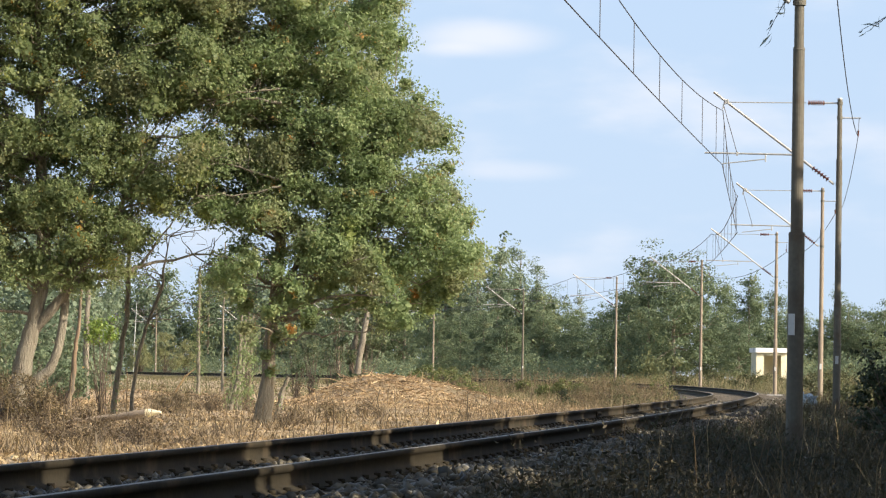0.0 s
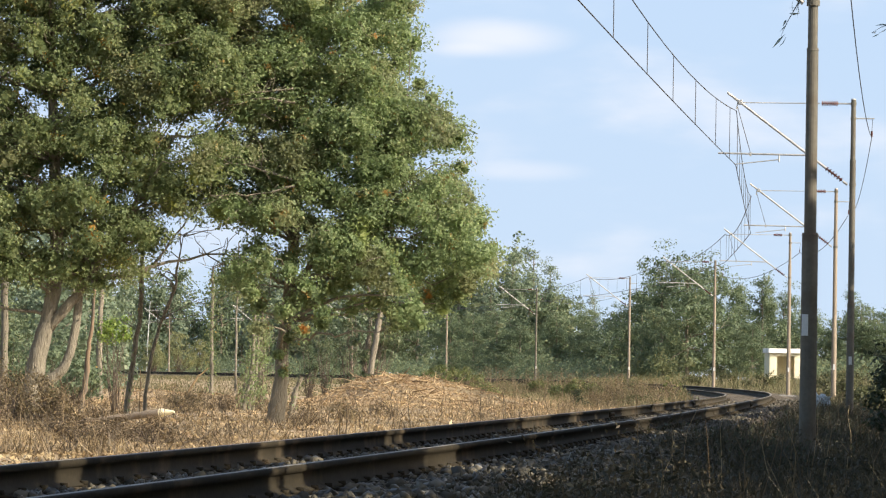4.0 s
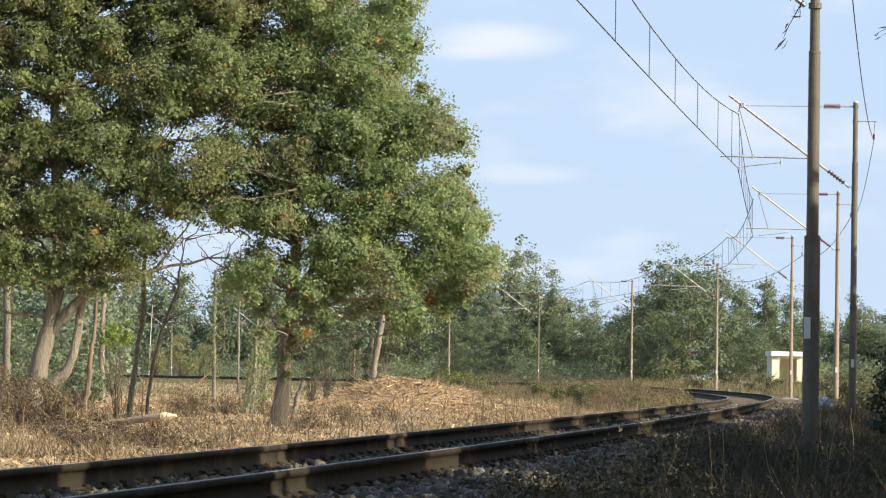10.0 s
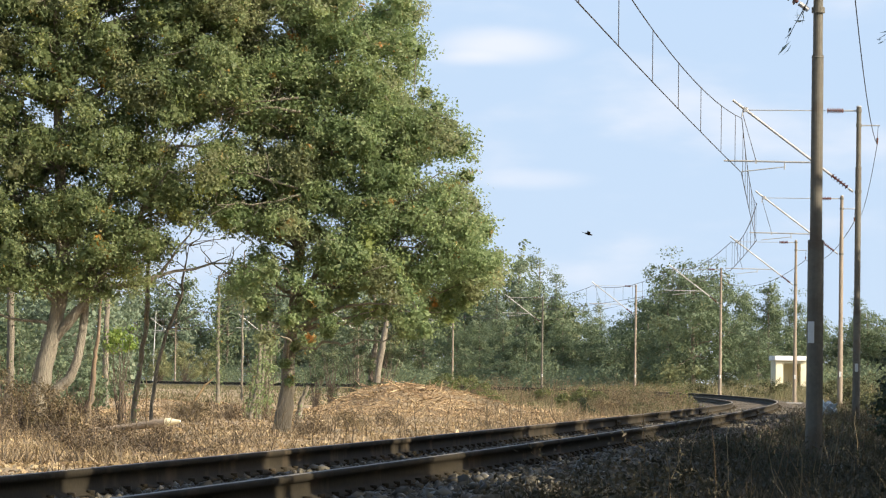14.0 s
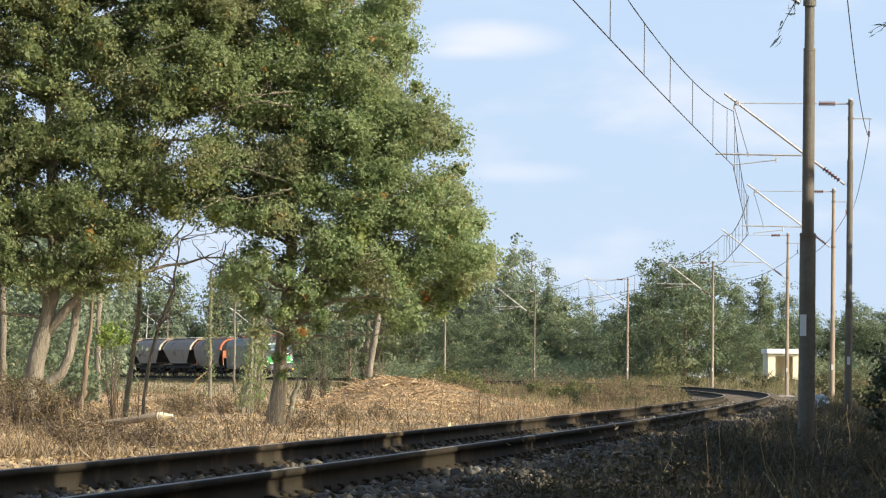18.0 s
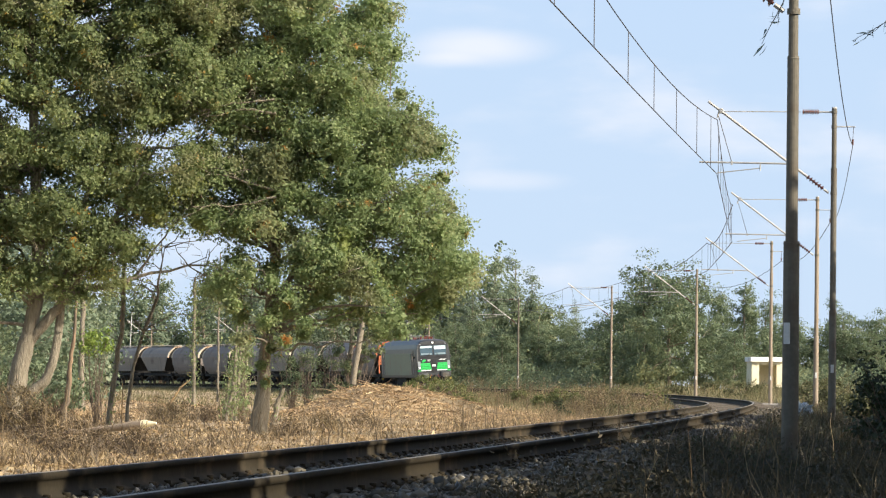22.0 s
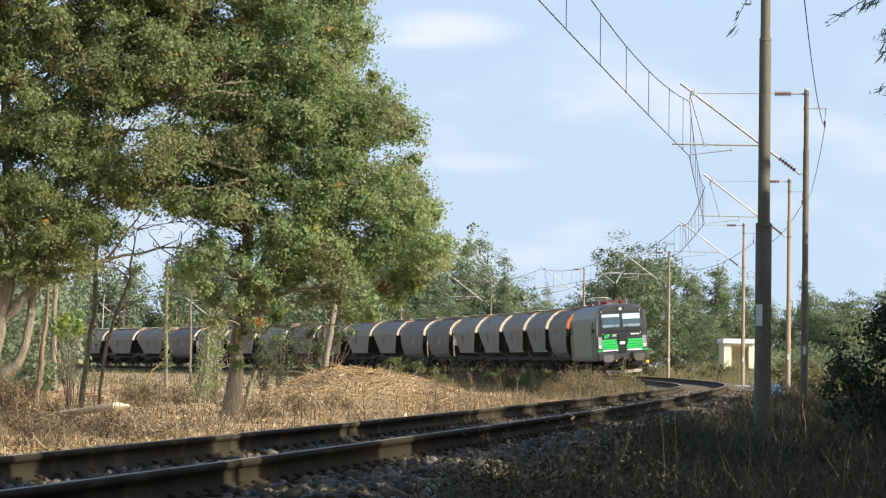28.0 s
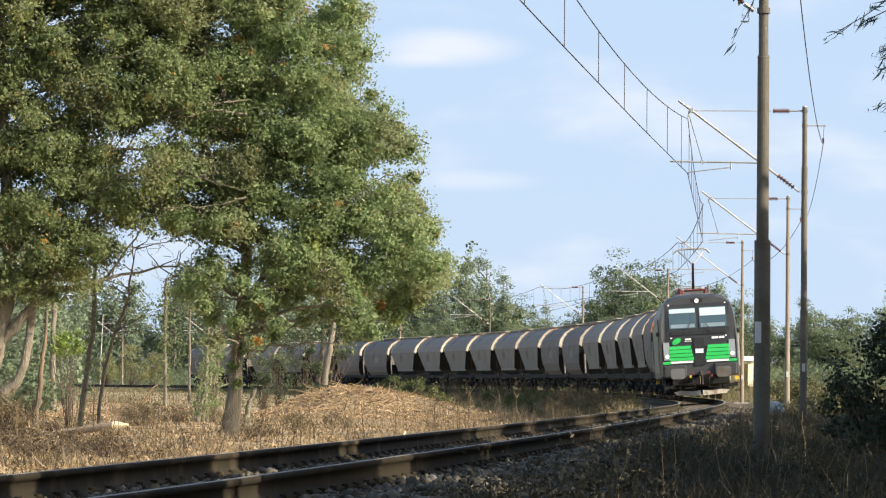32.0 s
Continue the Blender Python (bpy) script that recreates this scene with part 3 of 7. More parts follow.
def railway_track():
    track = empty("railway_track", label="single curved railway track with rusty rails on stone ballast", category="railway track", kind="structure")
    us = np.concatenate([np.arange(-30, 260, 1.0), np.arange(260, 1100, 2.5)])
    for d0 in (-0.754, 0.754):
        v, f = sweep(RAIL_PROFILE, us, d0)
        me = mesh_np("rail", v, f, RAIL_RUST_SHADE)
        me.materials.append(RAIL_TOP)
        idx = np.tile(np.array([1 if j == 6 else 0 for j in range(len(RAIL_PROFILE))], np.int32), len(us) - 1)
        me.polygons.foreach_set("material_index", idx)
        part("rail", me, None, track, "rusty steel rail with a worn bright head")
    # bed of small stones under the sleepers
    v, f = sweep([(-2.35, -0.62), (-1.55, -0.205), (-0.9, -0.19), (-0.62, -0.20), (0.62, -0.20), (0.9, -0.19), (1.55, -0.205), (2.35, -0.62)], us, 0)
    part("ballast_bed", mesh_np("ballast_bed", v, f, BED), None, track, "grey crushed-stone bed")
    return track


track = railway_track()


# ---- overhead line ----
MAST_U = [41.7, 91.8, 139.4, 185.2, 235.2, 282.1, 328.4, 370.4, 412.8, 453.1, 492.0, 530.3, 568.6]
MAST_OUT = 2.98


def insulator(parent, a, b, discs=6, r=0.055):
    a, b = Vector(a), Vector(b)
    d = (b - a).normalized()
    u = d.orthogonal().normalized()
    w = d.cross(u)
    rows = [(0.0, 0.022)]
    for i in range(discs):
        c, h = (i + 0.5) / discs, 0.018 / (b - a).length
        rows += [(c - h * 1.02, 0.022), (c - h, r), (c + h, r * 0.6), (c + h * 1.02, 0.022)]
    rows.append((1.0, 0.022))
    rings = [[a.lerp(b, s) + (u * math.cos(q) + w * math.sin(q)) * k for q in (2 * math.pi * j / 10 for j in range(10))] for s, k in rows]
    bm = loft(rings)
    return part("insulator", bm, INSULATOR, parent, "ribbed brown insulator")


def catenary_mast(u, paint, reach=2.9, tall=7.18):
    """A stepped steel tube mast with its bracket; local x points away from the track, z is up from rail level."""
    h = float(np.interp(u, U, LH))
    at = on_line(u, MAST_OUT + (0.098 if u < 60 else 0.0))
    foot = float(ground_z(np.array([at[0]]), np.array([at[1]]))[0])
    z0 = float(np.interp(u, U, LZ))
    m = Matrix(((math.cos(h), math.sin(h), 0, at[0]), (-math.sin(h), math.cos(h), 0, at[1]), (0, 0, 1, z0), (0, 0, 0, 1)))
    g = foot - z0
    mast = empty("catenary_mast", m, label="stepped steel tube mast carrying a railway overhead line bracket", category="catenary mast", group="masts along the railway")
    part("mast_footing", prism([(-0.35, -0.35), (0.35, -0.35), (0.35, 0.35), (-0.35, 0.35)], "z", g - 0.5, g + 0.06), CONCRETE, mast, "concrete footing")
    joint = 4.61 if u < 60 else 5.75
    for lo, hi, r0, r1 in ((g, 2.35, 0.104 if u < 60 else 0.092, 0.098 if u < 60 else 0.087), (2.35, joint, 0.075, 0.071), (joint, tall, 0.060, 0.056)):
        bm = rod((0, 0, lo), (0, 0, hi), r0, r1, 16)
        rod_into(bm, (0, 0, hi - 0.03), (0, 0, hi), r1 + 0.006, r1 * 0.93, 16)
        part("tube_section", bm, paint, mast, smooth=False)
    part("cap", rod((0, 0, tall), (0, 0, tall + 0.03), 0.068, 0.05, 12), GALV, mast)
    for z in (5.16, tall - 0.09, tall - 0.44):
        part("clamp", rod((0, 0, z - 0.035), (0, 0, z + 0.035), 0.082 if z < 5.3 else 0.07, sides=14), MAST, mast)
    # bracket: slanting tube, top tie, registration tube and steady arm
    tip, heel = Vector((-reach - 0.10, 0, 7.33)), Vector((-0.12, 0, 5.16))
    way = (tip - heel).normalized()
    insulator(mast, heel + way * 0.16, heel + way * 0.66, 6, 0.066)
    part("bracket_tube", rod(heel + way * 0.60, tip, 0.032, sides=8), GALV, mast, "grey bracket tube")
    part("bracket_joint", rod(heel, heel + way * 0.14, 0.03, sides=8), GALV, mast)
    top = Vector((-reach + 0.20, 0, 7.09))
    part("tie_rod", rod((-0.80, 0, tall - 0.09), top, 0.012, sides=6), GALV, mast)
    insulator(mast, (-0.76, 0, tall - 0.09), (-0.36, 0, tall - 0.09), 7, 0.072)
    part("tie_hook", rod((-0.38, 0, tall - 0.09), (-0.05, 0, tall - 0.09), 0.02, sides=6), GALV, mast)
    part("registration_tube", rod((-1.02, 0, 5.85), (-reach - 0.30, 0, 5.88), 0.022, sides=8), GALV, mast)
    part("drop_bracket", rod((-1.75, 0, 5.86), (-1.75, 0, 5.68), 0.018, sides=6), GALV, mast)
    part("steady_arm", rod((-1.75, 0, 5.74), (-reach + 0.12, 0, 5.62), 0.013, sides=6), GALV, mast)
    part("suspension_wire", rod((-reach + 0.14, 0, 7.0), (-reach + 0.47, 0, 5.88), 0.009, sides=5), WIRE, mast)
    part("tube_clamp", box((0.05, 0.05, 0.09), (-reach + 0.47, 0, 5.86)), GALV, mast)
    part("bracket_clamp", box((0.10, 0.07, 0.12), (-reach + 0.21, 0, 7.10), bevel=0.012), GALV, mast)
    part("hanger", rod((-reach + 0.16, 0, 7.12), (-reach + 0.12, 0, 6.93), 0.018, sides=6), GALV, mast)
    # arm for the feeder wire on the field side
    part("feeder_arm", rod((0.05, 0, tall - 0.44), (0.50, 0, tall - 0.44), 0.016, sides=6), GALV, mast)
    part("feeder_insulator", rod((0.44, 0, tall - 0.74), (0.44, 0, tall - 0.88), 0.026, 0.018, 8), INSULATOR, mast)
    part("feeder_hanger", rod((0.46, 0, tall - 0.44), (0.44, 0, tall - 0.76), 0.007, sides=5), WIRE, mast)
    low = u < 60
    part("number_plate", box((0.085, 0.012, 0.26) if low else (0.075, 0.012, 0.19), (-0.045 if low else 0.0, -0.100 if low else -0.10, 1.225 if low else 0.98), Euler((0, 0, radians(-28 if low else 0))).to_matrix()),
         PLATE, mast, "small white plate")
    return mast


# the two nearest masts take the dark paint in place of tree shade
for i, u in enumerate(MAST_U):
    catenary_mast(u, MAST if i in (0, 1, 6, 9) else MAST_PALE)


def hang(a, b, sag, n=14):
    a, b = np.array(a, float), np.array(b, float)
    s = np.linspace(0, 1, n)[:, None]
    p = a + (b - a) * s
    p[:, 2] -= sag * 4 * (s * (1 - s))[:, 0]
    return p


def overhead_wires():
    supports = [-38.0, -6.0] + MAST_U
    line = empty("overhead_line", label="sagging overhead contact line with hangers above the track", category="overhead line", kind="structure")
    def wire(u):
        return float(np.interp(u, [140, 186], [5.60, 5.80]))
    shift = {-38.0: 0.2, -6.0: 0.2, MAST_U[0]: -0.2, MAST_U[1]: 0.2}
    for a, b in zip(supports, supports[1:]):
        ca, cb = on_line(a, shift.get(a, 0.03)), on_line(b, shift.get(b, 0.03))
        ca[2], cb[2] = np.interp(a, U, LZ) + wire(a), np.interp(b, U, LZ) + wire(b)
        thick = 0.010 if b < 150 else 0.015
        con, mes = hang(ca, cb, 0.04), hang(ca + np.array([0, 0, 1.29]), cb + np.array([0, 0, 1.29]), 0.50)
        for name, p in (("contact_wire", con), ("messenger_wire", mes)):
            v, f = tubes([[(q, thick) for q in p]], 5)
            part(name, mesh_np(name, v, f, WIRE), None, line)
        for s in (0.08, 0.22, 0.37, 0.51, 0.655, 0.8125, 0.9375) if b == MAST_U[1] else np.arange(0.0625, 1, 0.125):
            p = [np.interp(s, np.linspace(0, 1, 14), con[:, c]) for c in range(3)]
            q = [np.interp(s, np.linspace(0, 1, 14), mes[:, c]) for c in range(3)]
            v, f = tubes([[(np.array(p), 0.007), (np.array(q), 0.007)]], 4)
            part("dropper", mesh_np("dropper", v, f, WIRE), None, line)
        fa, fb = on_line(a, MAST_OUT + 0.44), on_line(b, MAST_OUT + 0.44)
        fa[2], fb[2] = np.interp(a, U, LZ) + 6.30, np.interp(b, U, LZ) + 6.30
        v, f = tubes([[(q, thick * 0.85) for q in hang(fa, fb, 0.55)]], 5)
        part("feeder_wire", mesh_np("feeder_wire", v, f, WIRE), None, line)


overhead_wires()


# ---- small trackside hut ----
def trackside_hut(x, y):
    z = float(ground_z(np.array([x]), np.array([y]))[0]) - 0.05
    hut = empty("trackside_hut", pose(x, y, z, 0, 0, 6), label="small cream plastered trackside hut with a flat white roof slab", category="hut")
    w, d, t = 2.15, 2.0, 0.18
    tall = 1.60 + 1.86 - z
    part("side_wall", box((t, d, tall), (-w / 2 + t / 2, 0, tall / 2)), CREAM, hut)
    part("side_wall", box((t, d, tall), (w / 2 - t / 2, 0, tall / 2)), CREAM, hut)
    part("back_wall", box((w - 2 * t, t, tall), (0, d / 2 - t / 2, tall / 2)), CREAM, hut)
    part("front_wall", box((0.34, t, tall), (-w / 2 + t + 0.17, -d / 2 + t / 2, tall / 2)), CREAM, hut)
    part("front_wall", box((0.22, t, tall), (w / 2 - t - 0.11, -d / 2 + t / 2, tall / 2)), CREAM, hut)
    part("lintel", box((1.23, t, 0.18), (0.06, -d / 2 + t / 2, tall - 0.11)), CREAM, hut)
    part("floor_slab", box((w - 2 * t, d - 2 * t, 0.1), (0, 0, 0.1)), CONCRETE, hut)
    part("roof_slab", box((w + 0.22, d + 0.4, 0.32), (0, -0.05, tall + 0.16), bevel=0.02), WHITE_PLASTER, hut, "thick white roof slab")
    return hut


trackside_hut(23.95, 300.0)

# ---- the train ----
PITCH = 13.69


def wheelset(parent, x, r=0.46):
    bm = rod((x, -0.95, r), (x, 0.95, r), 0.08, sides=10)
    axle = part("axle", bm, WHEEL_STEEL, parent)
    for s in (-1, 1):
        wb = rod((x, s * 0.70, r), (x, s * 0.82, r), r, sides=24)
        rod_into(wb, (x, s * 0.82, r), (x, s * 0.845, r), r * 0.45, r * 0.35, sides=16)
        part("wheel", wb, WHEEL_STEEL, parent)
    return axle


def bogie(vehicle, x, base, r=0.46, mat=None):
    m = mat or UNDER
    bg = part("bogie_frame", prism([(x - base / 2 - 0.45, 0.42), (x - base / 2 - 0.45, 0.66), (x - 0.5, 0.80), (x + 0.5, 0.80), (x + base / 2 + 0.45, 0.66),
                                    (x + base / 2 + 0.45, 0.42), (x + 0.45, 0.40), (x - 0.45, 0.40)], "y", 0.90, 1.06), m, vehicle)
    b2 = part("bogie_frame", prism([(x - base / 2 - 0.45, 0.42), (x - base / 2 - 0.45, 0.66), (x - 0.5, 0.80), (x + 0.5, 0.80), (x + base / 2 + 0.45, 0.66),
                                    (x + base / 2 + 0.45, 0.42), (x + 0.45, 0.40), (x - 0.45, 0.40)], "y", -1.06, -0.90), m, vehicle)
    part("bolster", box((0.5, 1.9, 0.25), (x, 0, 0.68), bevel=0.03), m, vehicle)
    for s in (-1, 1):
        wheelset(vehicle, x + s * base / 2, r)
        for q in (-1, 1):
            part("axle_box", box((0.34, 0.14, 0.28), (x + s * base / 2, q * 1.12, r), bevel=0.04), m, vehicle)
            part("spring", rod((x + s * 0.35, q * 1.10, 0.38), (x + s * 0.35, q * 1.10, 0.66), 0.11, sides=10), m, vehicle)
    return bg, b2


def buffers(vehicle, x, way, head=None):
    for s in (-1, 1):
        bm = rod((x, s * 0.875, 1.06), (x + way * 0.42, s * 0.875, 1.06), 0.10, 0.09, 14)
        part("buffer_sleeve", bm, UNDER, vehicle)
        bm = rod((x + way * 0.42, s * 0.875, 1.06), (x + way * 0.62, s * 0.875, 1.06), 0.065, sides=12)
        part("buffer_stem", bm, WHEEL_STEEL, vehicle)
        part("buffer_head", prism([(-0.27 + s * 0.875, 0.90), (-0.2 + s * 0.875, 0.86), (0.2 + s * 0.875, 0.86), (0.27 + s * 0.875, 0.90), (0.27 + s * 0.875, 1.22),
                                   (0.2 + s * 0.875, 1.26), (-0.2 + s * 0.875, 1.26), (-0.27 + s * 0.875, 1.22)], "x", min(x + way * 0.60, x + way * 0.64), max(x + way * 0.60, x + way * 0.64)), head or UNDER, vehicle)
    part("coupling_hook", box((0.5, 0.09, 0.16), (x + way * 0.2, 0, 1.04), bevel=0.03), WHEEL_STEEL, vehicle)
    bm = rod((x + way * 0.35, 0.05, 1.02), (x + way * 0.40, 0.05, 0.62), 0.025, sides=8)
    rod_into(bm, (x + way * 0.35, -0.05, 1.02), (x + way * 0.40, -0.05, 0.62), 0.025, sides=8)
    part("screw_coupling", bm, WHEEL_STEEL, vehicle)
    for y, drop in ((-0.32, 0.55), (0.32, 0.60), (0.50, 0.66)):
        v, f = tubes([[(np.array((x, y, 0.95)), 0.025), (np.array((x + way * 0.22, y, 0.86)), 0.025), (np.array((x + way * 0.25, y * 0.9, drop)), 0.025),
                       (np.array((x + way * 0.10, y * 0.7, drop - 0.06)), 0.025)]], 6)
        part("brake_hose", mesh_np("brake_hose", v, f, LOCO_BLACK), None, vehicle)


def loco_ring(x, half, top, bottom, lean=0.0):
    """A body section: straight sides, tumblehome above the waist and a rounded roof edge."""
    right = [(0.0, bottom), (half * 0.985, bottom), (half, bottom + 0.10), (half, 2.35), (half * 0.985, 2.95), (half * 0.950, 3.35), (half * 0.88, 3.70),
             (half * 0.72, top - 0.13), (half * 0.50, top - 0.04), (0.0, top)]
    pts = [(x + lean * max(0, z - 1.9), -y, z) for y, z in right] + [(x + lean * max(0, z - 1.9), y, z) for y, z in right[-2:0:-1]]
    return pts


def electric_locomotive():
    loco = empty("electric_locomotive", label="dark grey electric locomotive with green front stripes and raised pantograph", category="locomotive")
    L = 18.98 / 2 - 0.62
    body = loft([loco_ring(-L, 1.43, 3.98, 0.98, 0.13), loco_ring(-L + 0.35, 1.485, 4.08, 0.94, 0.10), loco_ring(-L + 1.6, 1.505, 4.12, 0.90),
                 loco_ring(L - 1.6, 1.505, 4.12, 0.90), loco_ring(L - 0.35, 1.485, 4.08, 0.94, -0.10), loco_ring(L, 1.43, 3.98, 0.98, -0.13)])
    shell = part("body", body, LOCO_GREY, loco, "graphite grey body shell")
    for s in (-1, 1):
        part("side_panel", prism([(-L + 2.3, 1.15), (L - 2.5, 1.15), (L - 2.5, 2.98), (-L + 2.3, 2.98)], "y", min(s * 1.500, s * 1.512), max(s * 1.500, s * 1.512)), LOCO_SIDE, shell,
             "dull green side panel")
        for k in range(9):
            bm = box((1.1, 0.02, 0.30), (-L + 3.2 + k * 1.32, s * 1.425, 3.18), Euler((s * 0.16, 0, 0)).to_matrix())
            part("louvre", bm, LOCO_SKIRT, shell)
        for x in (L - 1.75, -L + 1.75):
            part("cab_door", box((0.74, 0.03, 2.15), (x, s * 1.50, 2.10), bevel=0.01), LOCO_GREY, shell)
            part("door_window", box((0.5, 0.03, 0.62), (x, s * 1.508, 2.62), bevel=0.01), WINDSCREEN, shell)
            for q in (-1, 1):
                part("handrail", rod((x + q * 0.47, s * 1.56, 1.25), (x + q * 0.47, s * 1.56, 2.5), 0.016, sides=6), GALV, shell)
            part("step", box((0.5, 0.2, 0.04), (x, s * 1.42, 0.62)), UNDER, shell)
            part("step", box((0.5, 0.2, 0.04), (x, s * 1.42, 0.32)), UNDER, shell)
        part("mirror_camera", box((0.12, 0.12, 0.16), (L - 0.72, s * 1.55, 2.62), bevel=0.02), LOCO_BLACK, shell)
    part("underframe_box", box((4.6, 2.5, 0.75), (0, 0, 0.62), bevel=0.05), UNDER, loco)
    for x in (-4.75, 4.75):
        bogie(loco, x, 3.0, 0.62)
    for w in (-1, 1):
        cab_front(loco, shell, w * L, w)
    loco_roof(loco, shell)
    return loco


def cab_front(loco, shell, x, w):
    """One end of the locomotive; w is +1 for the leading end. The face leans back above the headlamps."""
    def fx(z):
        return x - w * 0.13 * max(0, z - 1.9)

    def slab(name, y0, y1, z0, z1, mat, label="", proud=0.02, skew=0.0, parent=shell):
        bm = bmesh.new()
        q = []
        for dx in (-0.03, proud):
            q.append([bm.verts.new((fx(z) + w * dx, y, z)) for y, z in ((y0, z0), (y1, z0 + skew), (y1, z1 + skew), (y0, z1))])
        bm.faces.new(q[1]), bm.faces.new(q[0][::-1])
        for i in range(4):
            j = (i + 1) % 4
            bm.faces.new((q[0][i], q[0][j], q[1][j], q[1][i]))
        bmesh.ops.recalc_face_normals(bm, faces=bm.faces)
        return part(name, bm, mat, parent, label)
    slab("front_mask", -1.20, 1.20, 1.48, 3.72, MASK, "black front mask", 0.012)
    for s in (-1, 1):
        pane = slab("windscreen", min(s * 0.06, s * 1.10), max(s * 0.06, s * 1.10), 2.78, 3.58, WINDSCREEN, "dark windscreen pane", 0.022)
        slab("sun_blind", min(s * 0.09, s * 1.07), max(s * 0.09, s * 1.07), 3.38 if s * w < 0 else 3.24, 3.54, BLIND, "pale half-drawn blind", 0.026, parent=pane)
        # pale strip on the pane's face, a reflection given as colour
        slab("dash_reflection_strip", min(s * 0.12, s * 1.04), max(s * 0.12, s * 1.04), 2.81, 2.95, PANE_GLEAM, "pale painted reflection along the foot of the glass", 0.025, parent=pane)
        # green stripes with dark gaps, white line and lamps
        for k in range(4):
            slab("green_stripe", min(s * (0.22 + 0.035 * k), s * 1.14), max(s * (0.22 + 0.035 * k), s * 1.14), 1.555 + k * 0.145, 1.68 + k * 0.145, GREEN, "bright green stripe", 0.024, 0.0)
        slab("white_line", min(s * 0.26, s * 1.10), max(s * 0.26, s * 1.10), 1.46, 1.54, WHITE, "white line", 0.024)
        slab("corner_stripe", min(s * 1.12, s * 1.41), max(s * 1.12, s * 1.41), 1.44, 1.54, GREEN, "bright green stripe", 0.02)
        lamp = slab("headlamp", min(s * 1.14, s * 1.37), max(s * 1.14, s * 1.37), 1.60, 2.28, LAMP_GLASS, "clear headlamp unit", 0.03)
        bm = rod((fx(1.76) + w * 0.02, s * 1.25, 1.74), (fx(1.76) + w * 0.045, s * 1.25, 1.74), 0.068, sides=16)
        part("lamp_lens", bm, HEADLAMP, lamp, "lit white lamp")
        # wipers and handrail dots
        part("wiper", rod((fx(2.3) + w * 0.05, s * 0.50, 2.62), (fx(2.9) + w * 0.05, s * 0.28, 2.98), 0.014, sides=6), LOCO_BLACK, shell)
        part("marker_light", rod((fx(2.44) + w * 0.0, s * 1.05, 2.44), (fx(2.44) + w * 0.03, s * 1.05, 2.44), 0.03, sides=10), WHITE, shell)
        part("roof_marker", rod((fx(3.72), s * 1.08, 3.70), (fx(3.72) + w * 0.03, s * 1.08, 3.70), 0.03, sides=10), WHITE, shell)
        part("bumper", box((0.26, 0.86, 0.46), (x - w * 0.02, s * 0.96, 1.16), bevel=0.04), LOCO_GREY, shell, "dark buffer beam cladding")
        part("buffer_light", rod((x + w * 0.13, s * 0.30, 1.06), (x + w * 0.16, s * 0.30, 1.06), 0.06, sides=10), RED, shell)
        part("lower_step", box((0.22, 0.35, 0.12), (x - w * 0.1, s * 1.22, 0.55)), UNDER, shell)
    slab("centre_panel", -0.20, 0.20, 1.36, 2.40, LOCO_BLACK, "black centre panel", 0.03)
    slab("class_badge", -0.15, 0.15, 1.82, 1.98, WHITE, "white badge", 0.036)
    slab("grille", -1.05, 1.05, 2.54, 2.68, LOCO_BLACK, "dark grille under the windscreen", 0.024)
    # unreadable lettering becomes bars, and a leaf mark
    sgn = w
    for k, (a, b) in enumerate(((0.50, 0.62), (0.64, 0.74), (0.78, 0.88), (0.90, 0.98))):
        slab("lettering_bar", min(sgn * a, sgn * b), max(sgn * a, sgn * b), 2.34, 2.42, WHITE, "white lettering bar", 0.026)
    for a, b in ((-0.52, -0.30), (-0.56, -0.28)):
        slab("lettering_bar", min(sgn * a, sgn * b), max(sgn * a, sgn * b), 2.34 if b == -0.30 else 2.28, 2.39 if b == -0.30 else 2.30, WHITE, "white lettering bar", 0.026)
    bm = bmesh.new()
    bmesh.ops.create_uvsphere(bm, u_segments=12, v_segments=8, radius=1.0,
                              matrix=Matrix.Translation((fx(2.30) + w * 0.02, -sgn * 0.86, 2.30)) @ Euler((sgn * 0.5, 0, 0)).to_matrix().to_4x4() @ Matrix.Diagonal((0.012, 0.19, 0.10, 1)))
    part("leaf_mark", bm, GREEN, shell, "green leaf shaped mark")
    part("top_lamp", rod((fx(3.8) - w * 0.02, 0, 3.82), (fx(3.8) + w * 0.035, 0, 3.82), 0.075, sides=18), HEADLAMP, shell, "round lit top lamp")
    part("lamp_surround", box((0.05, 0.46, 0.20), (fx(3.8) - w * 0.02, 0, 3.82), bevel=0.02), LOCO_BLACK, shell)
    buffers(loco, x + w * 0.02, w, LOCO_SKIRT)
    # track clearer in two bent blades, with brackets, steps and cables above it
    for sy, mat, note in ((-1, LOCO_SKIRT, "dusty grey track clearer blade"), (1, CLEARER, "dusty cream track clearer blade")):
        sy *= w
        q = [(sy * 0.04, 0.19), (sy * 0.95, 0.24), (sy * 1.06, 0.36), (sy * 0.80, 0.41), (sy * 0.30, 0.37), (sy * 0.04, 0.40)]
        part("track_clearer", prism(q, "x", min(x - w * 0.04, x + w * 0.05), max(x - w * 0.04, x + w * 0.05)), mat, loco, note)
        for y in (0.30, 0.82):
            part("clearer_bracket", rod((x - w * 0.02, sy * y, 0.38), (x - w * 0.16, sy * y, 0.74), 0.035, sides=6), UNDER, loco)
        part("foot_step", box((0.24, 0.42, 0.035), (x + w * 0.02, sy * 1.02, 0.52), bevel=0.008), UNDER, loco)
